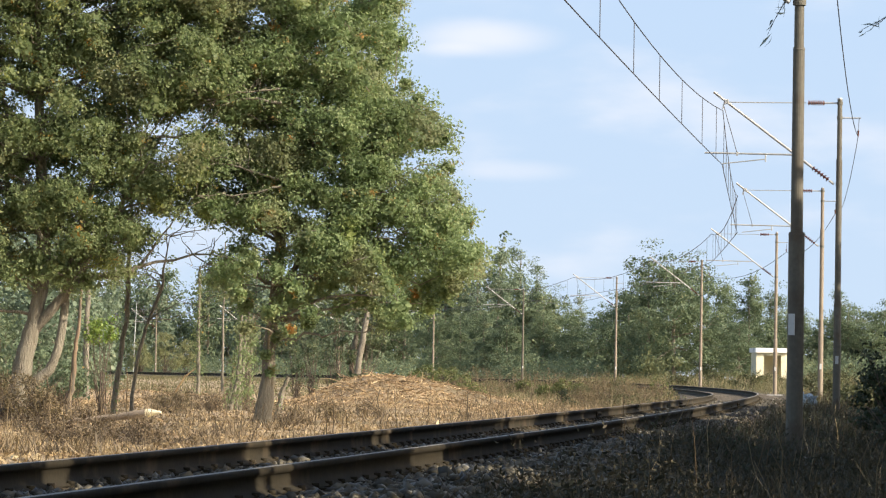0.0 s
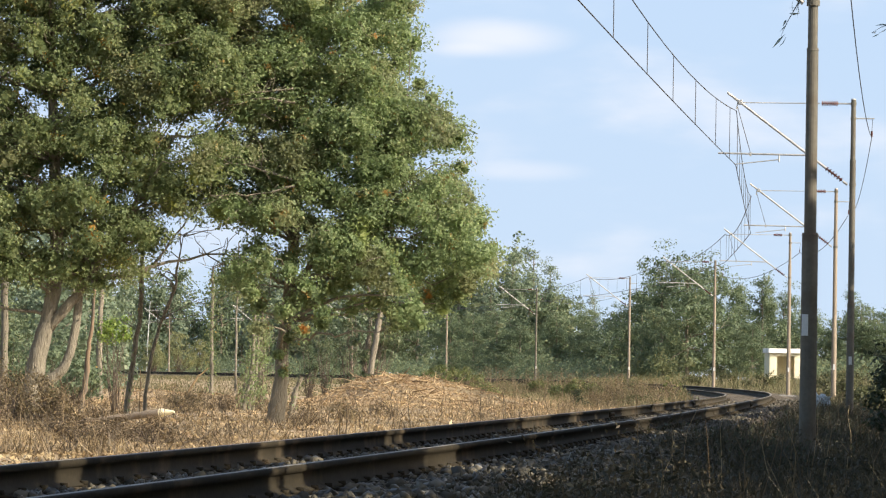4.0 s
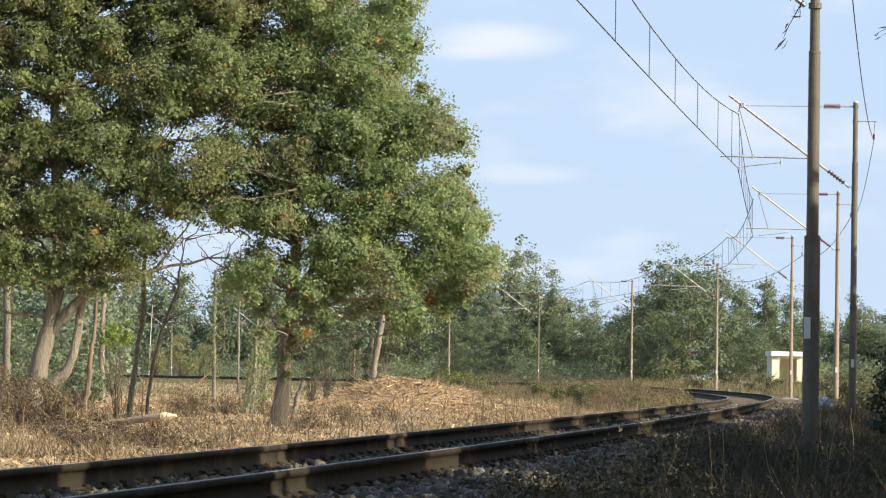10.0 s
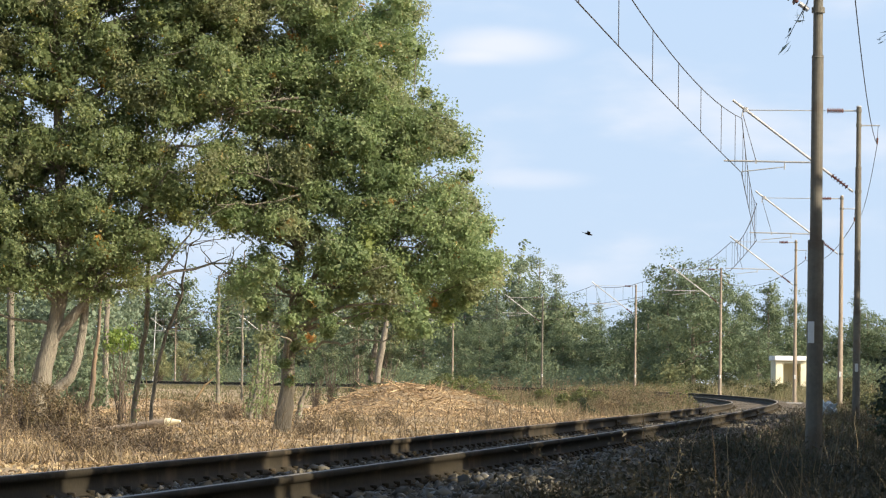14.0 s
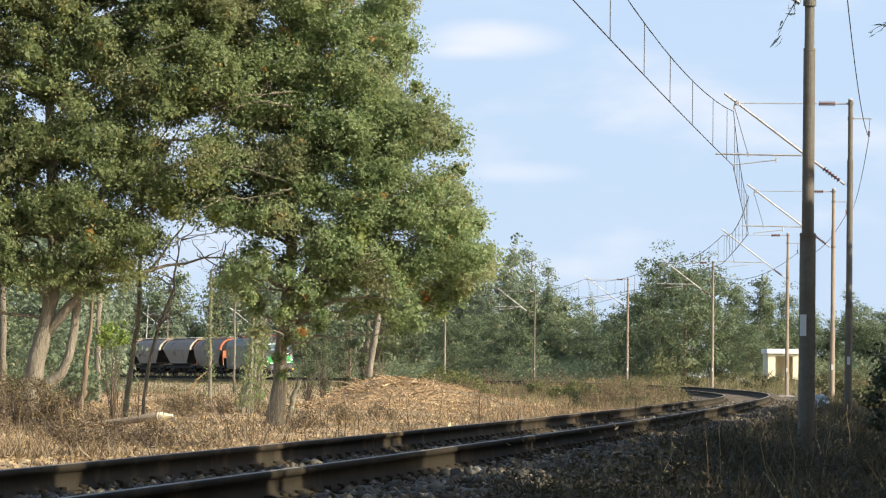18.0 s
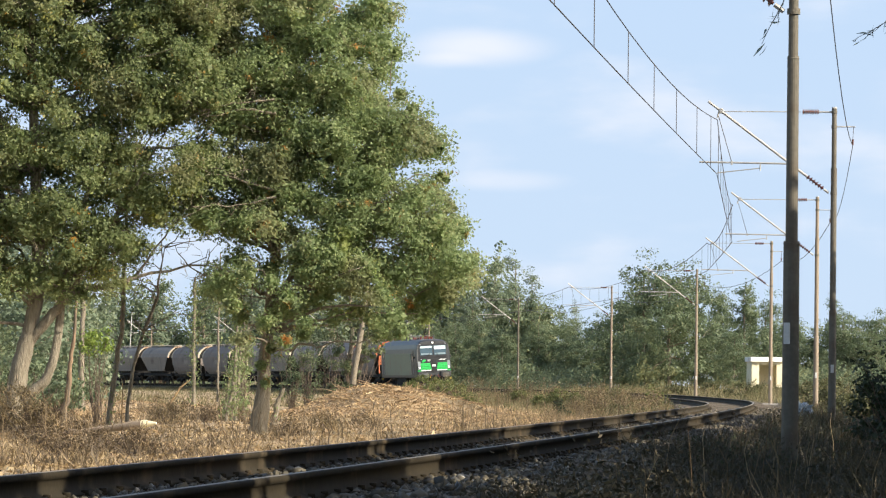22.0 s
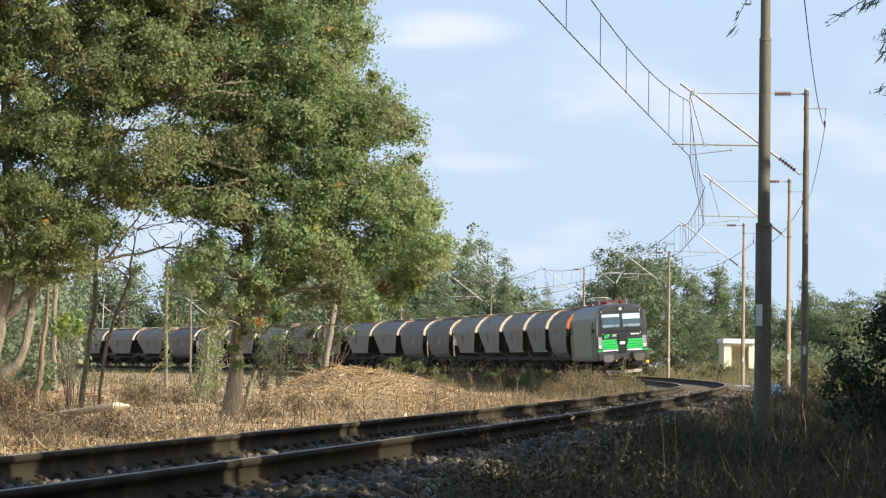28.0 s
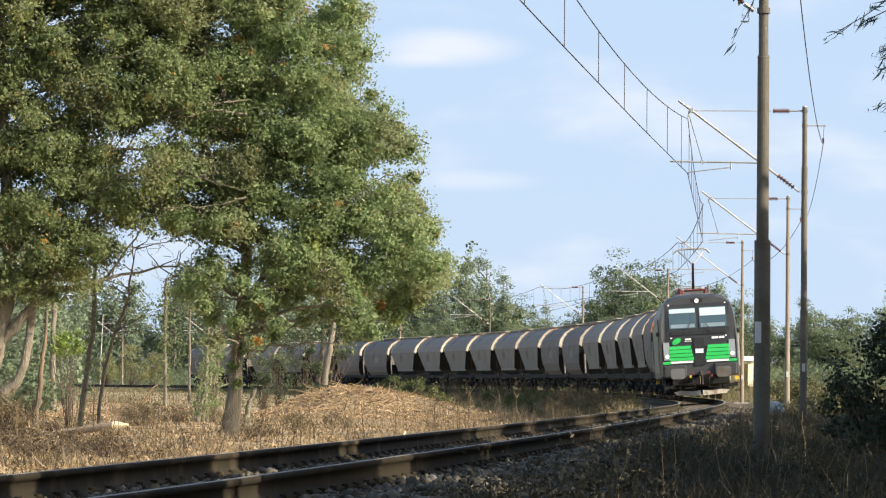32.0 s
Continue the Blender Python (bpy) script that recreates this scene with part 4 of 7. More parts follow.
        part("step_plate", box((0.20, 0.30, 0.03), (x + w * 0.04, sy * 0.48, 0.50), bevel=0.008), LOCO_SKIRT if sy * w < 0 else UNDER, loco)
        part("hose_cock", box((0.10, 0.09, 0.12), (x + w * 0.16, sy * 0.40, 0.92), bevel=0.015), RED if sy * w > 0 else YELLOW, loco)
    part("buffer_beam", box((0.25, 2.2, 0.36), (x - w * 0.12, 0, 0.78), bevel=0.03), UNDER, loco)
    part("yellow_step", box((0.14, 0.17, 0.13), (x - w * 0.12, w * 1.38, 0.80)), YELLOW, loco)


def loco_roof(loco, shell):
    roof = part("roof_equipment_tray", box((13.5, 1.5, 0.10), (0, 0, 4.08), bevel=0.02), LOCO_SKIRT, shell)
    rnd = random.Random(4)
    for x in np.linspace(-6.3, 6.3, 16):
        for y in (-0.55, 0.55):
            if rnd.random() < 0.75:
                h = rnd.uniform(0.18, 0.36)
                bm = rod((x, y, 4.10), (x, y, 4.10 + h), 0.05, sides=8)
                for k in range(3):
                    rod_into(bm, (x, y, 4.14 + k * h / 3.4), (x, y, 4.17 + k * h / 3.4), 0.085, 0.05, sides=10)
                part("roof_insulator", bm, RED if rnd.random() < 0.7 else LOCO_SKIRT, roof, "red ribbed roof insulator")
    for y in (-0.55, 0.3):
        part("roof_busbar", rod((-5.8, y, 4.44), (5.8, y, 4.44), 0.025, sides=6), GALV, roof)
    part("roof_box", box((2.2, 1.2, 0.30), (0.4, 0, 4.22), bevel=0.03), LOCO_SKIRT, roof)
    for x, way, up in ((5.3, -1, 1.0), (-5.3, 1, 0.0)):
        pan = part("pantograph_base", box((1.3, 0.75, 0.06), (x, 0, 4.30), bevel=0.02), RED, roof, "red pantograph base frame")
        for sx in (-0.6, 0.6):
            for sy in (-0.45, 0.45):
                part("base_insulator", rod((x + sx, sy, 4.10), (x + sx, sy, 4.30), 0.07, 0.05, 10), RED, pan)
        head = Vector((x + way * 0.25, 0, 5.90 if up else 4.60))
        knee = Vector((x - way * 1.25, 0, 5.30 if up else 4.48))
        part("lower_arm", rod((x + way * 0.5, 0, 4.36), knee, 0.055, 0.045, 8), LOCO_BLACK, pan)
        bm = bmesh.new()
        for s in (-1, 1):
            rod_into(bm, knee + Vector((0, s * 0.04, 0)), head + Vector((0, s * 0.48, -0.06)), 0.032, sides=6)
        part("upper_arm", bm, GALV, pan, "grey upper arm tubes")
        for dx in (-0.16, 0.16):
            v, f = tubes([[(np.array((head.x + dx, y, z)), 0.032) for y, z in ((-0.72, head.z - 0.16), (-0.60, head.z - 0.03), (-0.45, head.z + 0.02), (0.45, head.z + 0.02),
                                                                           (0.60, head.z - 0.03), (0.72, head.z - 0.16))]], 6)
            part("contact_strip", mesh_np("contact_strip", v, f, GALV), None, pan)


def hopper_outline(top_half, roof):
    return [(-0.55, 1.00), (-1.30, 1.56), (-1.40, 2.35), (-top_half, 3.02), (-1.33, 3.42), (-1.02, 3.78), (-0.6, roof - 0.06), (0, roof),
            (0.6, roof - 0.06), (1.02, 3.78), (1.33, 3.42), (top_half, 3.02), (1.40, 2.35), (1.30, 1.56), (0.55, 1.00)]


def wagon_frame(w, half):
    part("underframe", box((2 * half, 2.3, 0.24), (0, 0, 1.08), bevel=0.02), UNDER, w)
    for x in (-half + 2.2, half - 2.2):
        bogie(w, x, 1.8)
    for s in (-1, 1):
        buffers(w, s * half, s)
        end = s * (half - 0.35)
        # end platform with ladder, rails and brake wheel
        plat = part("end_platform", box((0.75, 2.4, 0.05), (end, 0, 1.24)), UNDER, w)
        for y in (-1.15, 1.15):
            part("platform_post", rod((end + s * 0.30, y, 1.25), (end + s * 0.30, y, 2.25), 0.018, sides=6), UNDER, plat)
        part("platform_rail", rod((end + s * 0.30, -1.15, 2.25), (end + s * 0.30, 1.15, 2.25), 0.018, sides=6), UNDER, plat)
    # walkway along the ridge
    walkway = part("roof_walkway", box((2 * half - 0.9, 0.66, 0.04), (0, 0, 4.25)), WALKWAY, w, "pale grating walkway along the roof")
    for x in np.linspace(-half + 1.0, half - 1.0, 7):
        part("walkway_strut", box((0.05, 0.7, 0.10), (x, 0, 4.15)), GALV, walkway)
    for x in np.linspace(-half + 2.0, half - 2.0, 4):
        part("hatch", rod((x, 0.75, 4.02), (x, 0.75, 4.12), 0.30, sides=14), WAGON_ROOF, w)


def trapezoid_wagon():
    """Grain hopper whose flat sides taper to the discharge bins."""
    w = empty("hopper_wagon", label="grimy grey grain hopper wagon with tapered sides and pale ends", category="wagon", group="wagons of the goods train")
    half = PITCH / 2 - 0.62
    wagon_frame(w, half)
    a, b = half - 0.40, half - 2.60
    body = loft([[(x(z), y, z) for y, z in hopper_outline(1.47, 4.12)]
                 for x in (lambda z: -(b + (a - b) * min(1, max(0, (z - 1.56) / 1.42))), lambda z: (b + (a - b) * min(1, max(0, (z - 1.56) / 1.42))))], 1)
    shell = part("hopper_body", body, WAGON_GREY, w, "grimy flat sided hopper body")
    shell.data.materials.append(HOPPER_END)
    # lower faces take the dark colour as well, as painted shade and soot
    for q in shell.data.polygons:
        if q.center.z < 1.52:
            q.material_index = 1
    for s in (-1, 1):
        # pale rolled end sheet that follows the roof line
        ring = [(y, z) for y, z in hopper_outline(1.485, 4.14) if z > 3.0]
        sheet = loft([[(s * (a - 0.22), y, z + 0.012) for y, z in ring] + [(s * (a - 0.22), y * 0.9, z - 0.10) for y, z in ring[::-1]],
                      [(s * (a + 0.10), y, z + 0.012) for y, z in ring] + [(s * (a + 0.10), y * 0.9, z - 0.10) for y, z in ring[::-1]]])
        part("end_sheet", sheet, WAGON_END, w, "pale dusty end sheet")
        for x in (-b * 0.5, b * 0.5):
            part("side_seam", box((0.05, 0.012, 1.1), (x, s * 1.402, 2.32), Euler((s * -0.13, 0, 0)).to_matrix()), WAGON_GREY, shell)
        part("side_sill", box((2 * b + 0.2, 0.10, 0.16), (0, s * 1.27, 1.57), bevel=0.02), WAGON_GREY, shell)
        part("lettering_panel", box((1.4, 0.012, 0.5), (-1.0, s * 1.421, 2.5), Euler((s * -0.12, 0, 0)).to_matrix()), WAGON_BROWN, shell)
        part("ladder", ladder(s * (a + 0.12), 1.0, 1.3, 4.0), UNDER, w)
    for x in (-2.2, 0, 2.2):
        part("discharge_chute", loft([[(x - 0.9, -0.8, 1.0), (x + 0.9, -0.8, 1.0), (x + 0.9, 0.8, 1.0), (x - 0.9, 0.8, 1.0)],
                                      [(x - 0.35, -0.6, 0.42), (x + 0.35, -0.6, 0.42), (x + 0.35, 0.6, 0.42), (x - 0.35, 0.6, 0.42)]]), UNDER, w)
    return w


def ladder(x, y, z0, z1):
    bm = bmesh.new()
    for q in (-0.2, 0.2):
        rod_into(bm, (x, y + q, z0), (x, y + q, z1), 0.018, sides=6)
    for z in np.arange(z0 + 0.2, z1, 0.32):
        rod_into(bm, (x, y - 0.2, z), (x, y + 0.2, z), 0.013, sides=5)
    return bm


def rounded_wagon(end_mat, label):
    """Hopper wagon with a belly-rounded body whose ends bow in towards the frame."""
    w = empty("hopper_wagon", label=label, category="wagon", group="wagons of the goods train")
    half = PITCH / 2 - 0.62
    wagon_frame(w, half)
    a = half - 0.45
    ring = [(-0.75, 0.98), (-1.12, 1.14), (-1.36, 1.45), (-1.48, 1.9), (-1.50, 2.4), (-1.48, 2.95), (-1.36, 3.38), (-1.04, 3.76), (-0.6, 4.02), (0, 4.10),
            (0.6, 4.02), (1.04, 3.76), (1.36, 3.38), (1.48, 2.95), (1.50, 2.4), (1.48, 1.9), (1.36, 1.45), (1.12, 1.14), (0.75, 0.98)]

    def inset(z, s):
        return s * (a - 1.9 * (1 - min(1, max(0, (z - 0.95) / 2.1))) ** 1.7)
    shell = part("tank_body", loft([[(inset(z, s), y, z) for y, z in ring] for s in (-1, 1)], 1), WAGON_BROWN, w, "dusty rounded hopper body")
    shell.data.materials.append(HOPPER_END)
    for s in (-1, 1):
        arc = [(y, z) for y, z in ring if z > 2.9]
        sheet = loft([[(s * (a - 0.30), y * 1.008, z + 0.012) for y, z in arc] + [(s * (a - 0.30), y * 0.9, z - 0.10) for y, z in arc[::-1]],
                      [(s * (a + 0.08), y * 1.008, z + 0.012) for y, z in arc] + [(s * (a + 0.08), y * 0.9, z - 0.10) for y, z in arc[::-1]]])
        part("end_sheet", sheet, end_mat, w, "coloured end sheet")
        part("end_bulkhead", box((0.08, 2.3, 1.7), (s * (a - 0.10), 0, 2.9)), end_mat if end_mat is ORANGE else WAGON_BROWN, w)
        for y in (-1.2, 1.2):
            part("end_brace", rod((s * (a + 0.1), y, 1.25), (s * (a + 0.05), y, 2.4), 0.05, sides=8), end_mat if end_mat is ORANGE else WAGON_BROWN, w)
        part("ladder", ladder(s * (a + 0.14), 1.0, 1.3, 3.9), UNDER, w)
        part("lettering_panel", box((1.5, 0.012, 0.45), (0.6, s * 1.507, 2.45)), WAGON_GREY, shell)
        for x in np.linspace(-a + 1.3, a - 1.3, 3):
            part("body_seam", box((0.04, 0.015, 1.0), (x, s * 1.502, 2.42)), WAGON_BROWN, shell)
    for x in (-2.0, 2.0):
        part("discharge_chute", loft([[(x - 0.8, -0.8, 1.0), (x + 0.8, -0.8, 1.0), (x + 0.8, 0.8, 1.0), (x - 0.8, 0.8, 1.0)],
                                      [(x - 0.35, -0.6, 0.42), (x + 0.35, -0.6, 0.42), (x + 0.35, 0.6, 0.42), (x - 0.35, 0.6, 0.42)]]), UNDER, w)
    return w


FRONT_T = [0.0, 14.5, 16.5, 19.0, 21.0, 23.0, 25.0, 28.0, 30.0, 32.0]
FRONT_U = [789.0, 499.0, 459.5, 411.9, 371.6, 331.3, 291.4, 231.4, 191.9, 153.5]      # where the buffers of the locomotive are


def on_rails(u, wheelbase):
    """Pose of a vehicle whose middle is at u; it looks towards the near end of the line."""
    f, b = Vector(on_line(u - wheelbase / 2, 0.17)), Vector(on_line(u + wheelbase / 2, 0.17))
    h = float(np.interp(u, U, LH))
    x = (f - b).normalized()
    y = Vector((math.cos(h), -math.sin(h), float(cant(u)) / 1.5))
    y = (y - x * y.dot(x)).normalized()
    z = x.cross(y)
    c = (f + b) / 2
    return Matrix(((x.x, y.x, z.x, c.x), (x.y, y.y, z.y, c.y), (x.z, y.z, z.z, c.z), (0, 0, 0, 1)))


loco = electric_locomotive()
flat_wagon = trapezoid_wagon()
dusty_wagon = rounded_wagon(WAGON_END, "dusty brown hopper wagon with rounded body and pale ends")
orange_wagon = rounded_wagon(ORANGE, "dusty brown rounded hopper wagon with orange ends behind the locomotive")
ORDER = "RTTTTRRTTTTTTRRTTTRR"
RAKE = []
for i, kind in enumerate(ORDER):
    if i == 0:
        RAKE.append(orange_wagon)
        continue
    base = flat_wagon if kind == "T" else dusty_wagon
    used = any(o is base for o in RAKE)
    RAKE.append(copy_thing(base, Matrix()) if used else base)

# ---- trees and plants ----
def crooked(a, b, r0, r1, rng, n=7, wob=0.06):
    a, b = np.array(a, float), np.array(b, float)
    L = np.linalg.norm(b - a)
    s = np.linspace(0, 1, n)
    p = a + (b - a) * s[:, None] + np.cumsum(rng.normal(size=(n, 3)), 0) * wob * L / n * (s * (1.2 - s))[:, None] * 3
    p[0], p[-1] = a, b
    return [(q, r0 + (r1 - r0) * t) for q, t in zip(p, s)]


def in_ball(n, rng):
    d = rng.normal(size=(n, 3))
    d /= np.linalg.norm(d, axis=1)[:, None] + 1e-9
    return d * rng.uniform(0, 1, n)[:, None] ** (1 / 2.2)


def crown_points(blobs, n, rng, clump=0.38, hollow=0.55, per_clump=45):
    """Leaf places: clumps in the outer part of each blob, leaves round each clump, and the way each leaf looks."""
    vol = np.array([b[1][0] * b[1][1] * b[1][2] for b in blobs]) ** 0.7
    per = (vol / vol.sum() * n).astype(int)
    out, tips, face = [], [], []
    for (c, r), k in zip(blobs, per):
        m = max(6, k // per_clump)
        d = rng.normal(size=(m, 3))
        d /= np.linalg.norm(d, axis=1)[:, None]
        rad = hollow + (1 - hollow) * rng.uniform(0, 1, m) ** 0.6 + rng.normal(size=m) * 0.06
        cl = np.array(c) + d * rad[:, None] * np.array(r)
        tips.append(cl)
        pick = rng.integers(0, m, k)
        spread = clump * rng.uniform(0.6, 1.45, m)
        o = in_ball(k, rng)
        out.append(cl[pick] + o * spread[pick][:, None] * np.array([1.1, 1.1, 0.75]))
        face.append(d[pick] * 0.55 + o * 0.75)
    return np.concatenate(out), np.concatenate(tips), np.concatenate(face)


def broadleaf(name, at, trunks, blobs, leaves, size, leaf_mat, bark, seed, label, category="tree", clump=0.38, twigs=90, hollow=0.55, group="", bare=(),
              single_limbs=False, per_clump=45, slim=0.62, droop=None, wild=0.55):
    """A tree: trunks as lists of ((x, y, z), radius), limbs to each blob of the crown, and leaves in clumps."""
    rng = np.random.default_rng(seed)
    tree = empty(name, Matrix.Translation(at), label=label, category=category, group=group)
    paths = []
    for t in trunks:
        p = np.array([q for q, _ in t], float)
        r = np.array([k for _, k in t], float)
        s, ss = np.linspace(0, 1, len(t)), np.linspace(0, 1, len(t) * 4)
        fine = np.stack([np.interp(ss, s, p[:, c]) for c in range(3)], 1)
        fine[1:-1] += rng.normal(size=(len(ss) - 2, 3)) * np.interp(ss, s, r)[1:-1, None] * 0.05
        paths.append([(q, k) for q, k in zip(fine, np.interp(ss, s, r) * rng.uniform(0.95, 1.05, len(ss)))])
        if p[0][2] < 0.3:
            paths[-1][0] = (paths[-1][0][0] - np.array([0, 0, 0.3]), paths[-1][0][1] * 1.4)
        v, f = tubes([paths[-1]], 14)
        part("trunk", mesh_np("trunk", v, f, bark), None, tree, smooth=True)
    joints = np.array([q for p in paths for q, _ in p[len(p) // 3:]])
    jr = np.array([r for p in paths for _, r in p[len(p) // 3:]])
    limbs, knots, kr = [], [], []
    pts, tips, face = crown_points(blobs, leaves, rng, clump, hollow, per_clump)
    for c, r in blobs:
        c = np.array(c)
        cost = np.linalg.norm(joints - c, axis=1) + np.maximum(0, joints[:, 2] - c[2] + 0.4) * 1.5
        i = int(np.argmin(cost))
        limb = crooked(joints[i], c + np.array([0, 0, r[2] * 0.25]), min(jr[i] * 0.45, 0.055), 0.012, rng, 9, 0.30)
        limbs.append(limb)
        knots += [q for q, _ in limb[3:]]
        kr += [k for _, k in limb[3:]]
    if single_limbs:
        for limb in limbs[::2]:
            v, f = tubes([limb], 7)
            part("limb", mesh_np("limb", v, f, bark), None, tree, smooth=True)
        limbs = []
    knots = np.array(knots)
    for t in tips[rng.permutation(len(tips))[:twigs]]:
        i = int(np.argmin(np.linalg.norm(knots - t, axis=1)))
        limbs.append(crooked(knots[i], t, min(kr[i] * 0.6, 0.03), 0.006, rng, 5, 0.25))
    for a, b, r in bare:
        main = crooked(a, b, r, r * 0.25, rng, 9, 0.2)
        limbs.append(main)
        for k in range(10):
            q = main[rng.integers(2, 9)][0]
            e = q + rng.normal(size=3) * np.array([0.6, 0.4, 0.40])
            limbs.append(crooked(q, e, r * 0.3, 0.008, rng, 5, 0.25))
            limbs.append(crooked(e * 0.6 + q * 0.4, e + rng.normal(size=3) * 0.3, r * 0.15, 0.005, rng, 4, 0.25))
    v, f = tubes(limbs, 5)
    part("branchwork", mesh_np("branchwork", v, f, bark), None, tree, "thin twigs and boughs", smooth=True)["kind"] = "stuff"
    v, f = leaf_quads(pts, size, rng, face, droop, slim, wild)
    if single_limbs:
        # larger dim sprays deep inside the crown
        pick = rng.integers(0, len(blobs), leaves // 9)
        c, r = np.array([b[0] for b in blobs])[pick], np.array([b[1] for b in blobs])[pick]
        q = c + in_ball(len(pick), rng) * r * 0.55
        v2, f2 = leaf_quads(q, size * 2.0, rng, None, None, 0.8)
        v, f = np.concatenate([v, v2]), np.concatenate([f, f2 + len(v)])
    part("crown", mesh_np("crown", v, f, leaf_mat), None, tree, "leafy crown with gaps")
    return tree


def gz(x, y):
    return float(ground_z(np.array([float(x)]), np.array([float(y)]))[0])


# large oak in the clearing; the trunk stands at x -4.75, y 125
OX, OY = -4.75, 125.0


def grid_blobs(z0, z1, left, right, gaps, seed, step=1.0, r=0.86):
    """Blobs of foliage on a loose grid between two outlines of (z, x) points, leaving out round gaps (x, z, radius)."""
    rng = np.random.default_rng(seed)
    out = []
    for z in np.arange(z0, z1, step * 0.92):
        a, b = np.interp(z, *zip(*left)), np.interp(z, *zip(*right))
        n = max(1, int(round((b - a) / step)))
        for k in range(n + 1):
            x = a + r * 0.75 + (b - a - 1.5 * r) * k / n + rng.normal() * 0.18
            zz = z + rng.normal() * 0.22
            if any(math.hypot(x - gx, zz - gz_) < gr + 0.35 for gx, gz_, gr in gaps):
                continue
            for depth in (-1.5, 0.1, 1.3):
                s = rng.uniform(0.75, 1.15)
                out.append(((x + rng.normal() * 0.15, depth + rng.uniform(-0.5, 0.5), zz + rng.normal() * 0.15), (r * s * 1.1, r * s * 1.15, r * s * 0.82)))
    return out


oak_blobs = grid_blobs(5.0, 15.0, [(4, -2.0), (6, -1.7), (8.4, -2.0), (9.6, -3.1), (15, -3.4)],
                       [(5.0, 6.1), (5.2, 6.15), (5.5, 5.6), (5.95, 5.8), (6.7, 5.5), (7.05, 5.15), (7.5, 5.3), (8.5, 5.1), (9.0, 4.8), (9.6, 4.35), (10.0, 3.9), (10.3, 3.2), (11.1, 3.9), (12.2, 3.8), (12.6, 2.5),
                        (13.2, 0.9), (15, 0.2)], [(-1.6, 5.2, 0.42), (-2.0, 8.6, 0.25), (0.0, 5.0, 0.2)], 13, 0.86, 0.72)


def round_blobs(depth, *places):
    """Round clumps of foliage at one depth of the crown, each as (x, z, radius)."""
    return [((x, depth, z), (r, r, r * 0.85)) for x, z, r in places]


# the sunny low bough, and the shaded one behind it
oak_blobs += round_blobs(-2.2, (2.4, 5.2, 0.7), (3.2, 4.7, 0.7), (3.6, 4.0, 0.6), (4.0, 3.4, 0.55), (4.2, 2.95, 0.4), (3.6, 2.95, 0.4), (2.6, 4.3, 0.5), (1.6, 5.4, 0.7), (1.7, 4.6, 0.5))
oak_blobs += round_blobs(2.0, (4.8, 4.1, 0.8), (5.3, 4.6, 0.7), (4.4, 3.7, 0.6), (5.4, 3.9, 0.45), (5.9, 4.9, 0.6), (4.4, 4.9, 0.8), (4.9, 3.5, 0.45))
# thin sprays before the trunk, in the sun and behind it
oak_blobs += round_blobs(-2.6, (-0.6, 3.7, 0.45), (0.3, 3.2, 0.42), (1.0, 3.9, 0.45), (-0.2, 4.6, 0.5), (0.9, 2.7, 0.34), (-0.3, 2.75, 0.34), (1.5, 3.2, 0.35), (0.5, 4.4, 0.4))
oak_blobs += round_blobs(-0.8, (2.0, 4.1, 0.6), (2.9, 3.6, 0.55), (3.4, 3.3, 0.5), (2.3, 3.4, 0.4), (-0.9, 4.0, 0.5), (-0.4, 3.4, 0.45), (0.9, 3.6, 0.5), (1.5, 3.9, 0.5), (1.4, 2.9, 0.35), (2.9, 4.4, 0.7), (2.2, 4.9, 0.7), (-0.5, 5.0, 0.7), (0.4, 4.8, 0.5), (1.3, 5.1, 0.6))
oak_blobs += round_blobs(-0.32, (0.30, 1.5, 0.20), (0.15, 2.0, 0.26), (0.45, 2.5, 0.30), (0.30, 3.0, 0.32), (0.55, 3.5, 0.34))
# filling of the heart of the crown, and small outer sprays along the lit edge
oak_blobs += round_blobs(0.2, (1.3, 8.3, 0.8), (2.6, 7.4, 0.8), (0.6, 7.9, 0.7), (-0.5, 6.6, 0.8), (1.8, 10.0, 0.8))
oak_blobs += round_blobs(0.0, (3.75, 12.15, 0.32), (3.9, 11.1, 0.34), (3.5, 10.55, 0.3), (4.1, 9.9, 0.3), (4.45, 9.5, 0.3), (4.85, 8.95, 0.34), (5.2, 8.45, 0.34), (5.35, 7.5, 0.36), (5.55, 6.65, 0.36), (5.9, 5.9, 0.36), (6.2, 5.15, 0.40),
                         (5.8, 4.6, 0.38), (5.6, 4.0, 0.36))
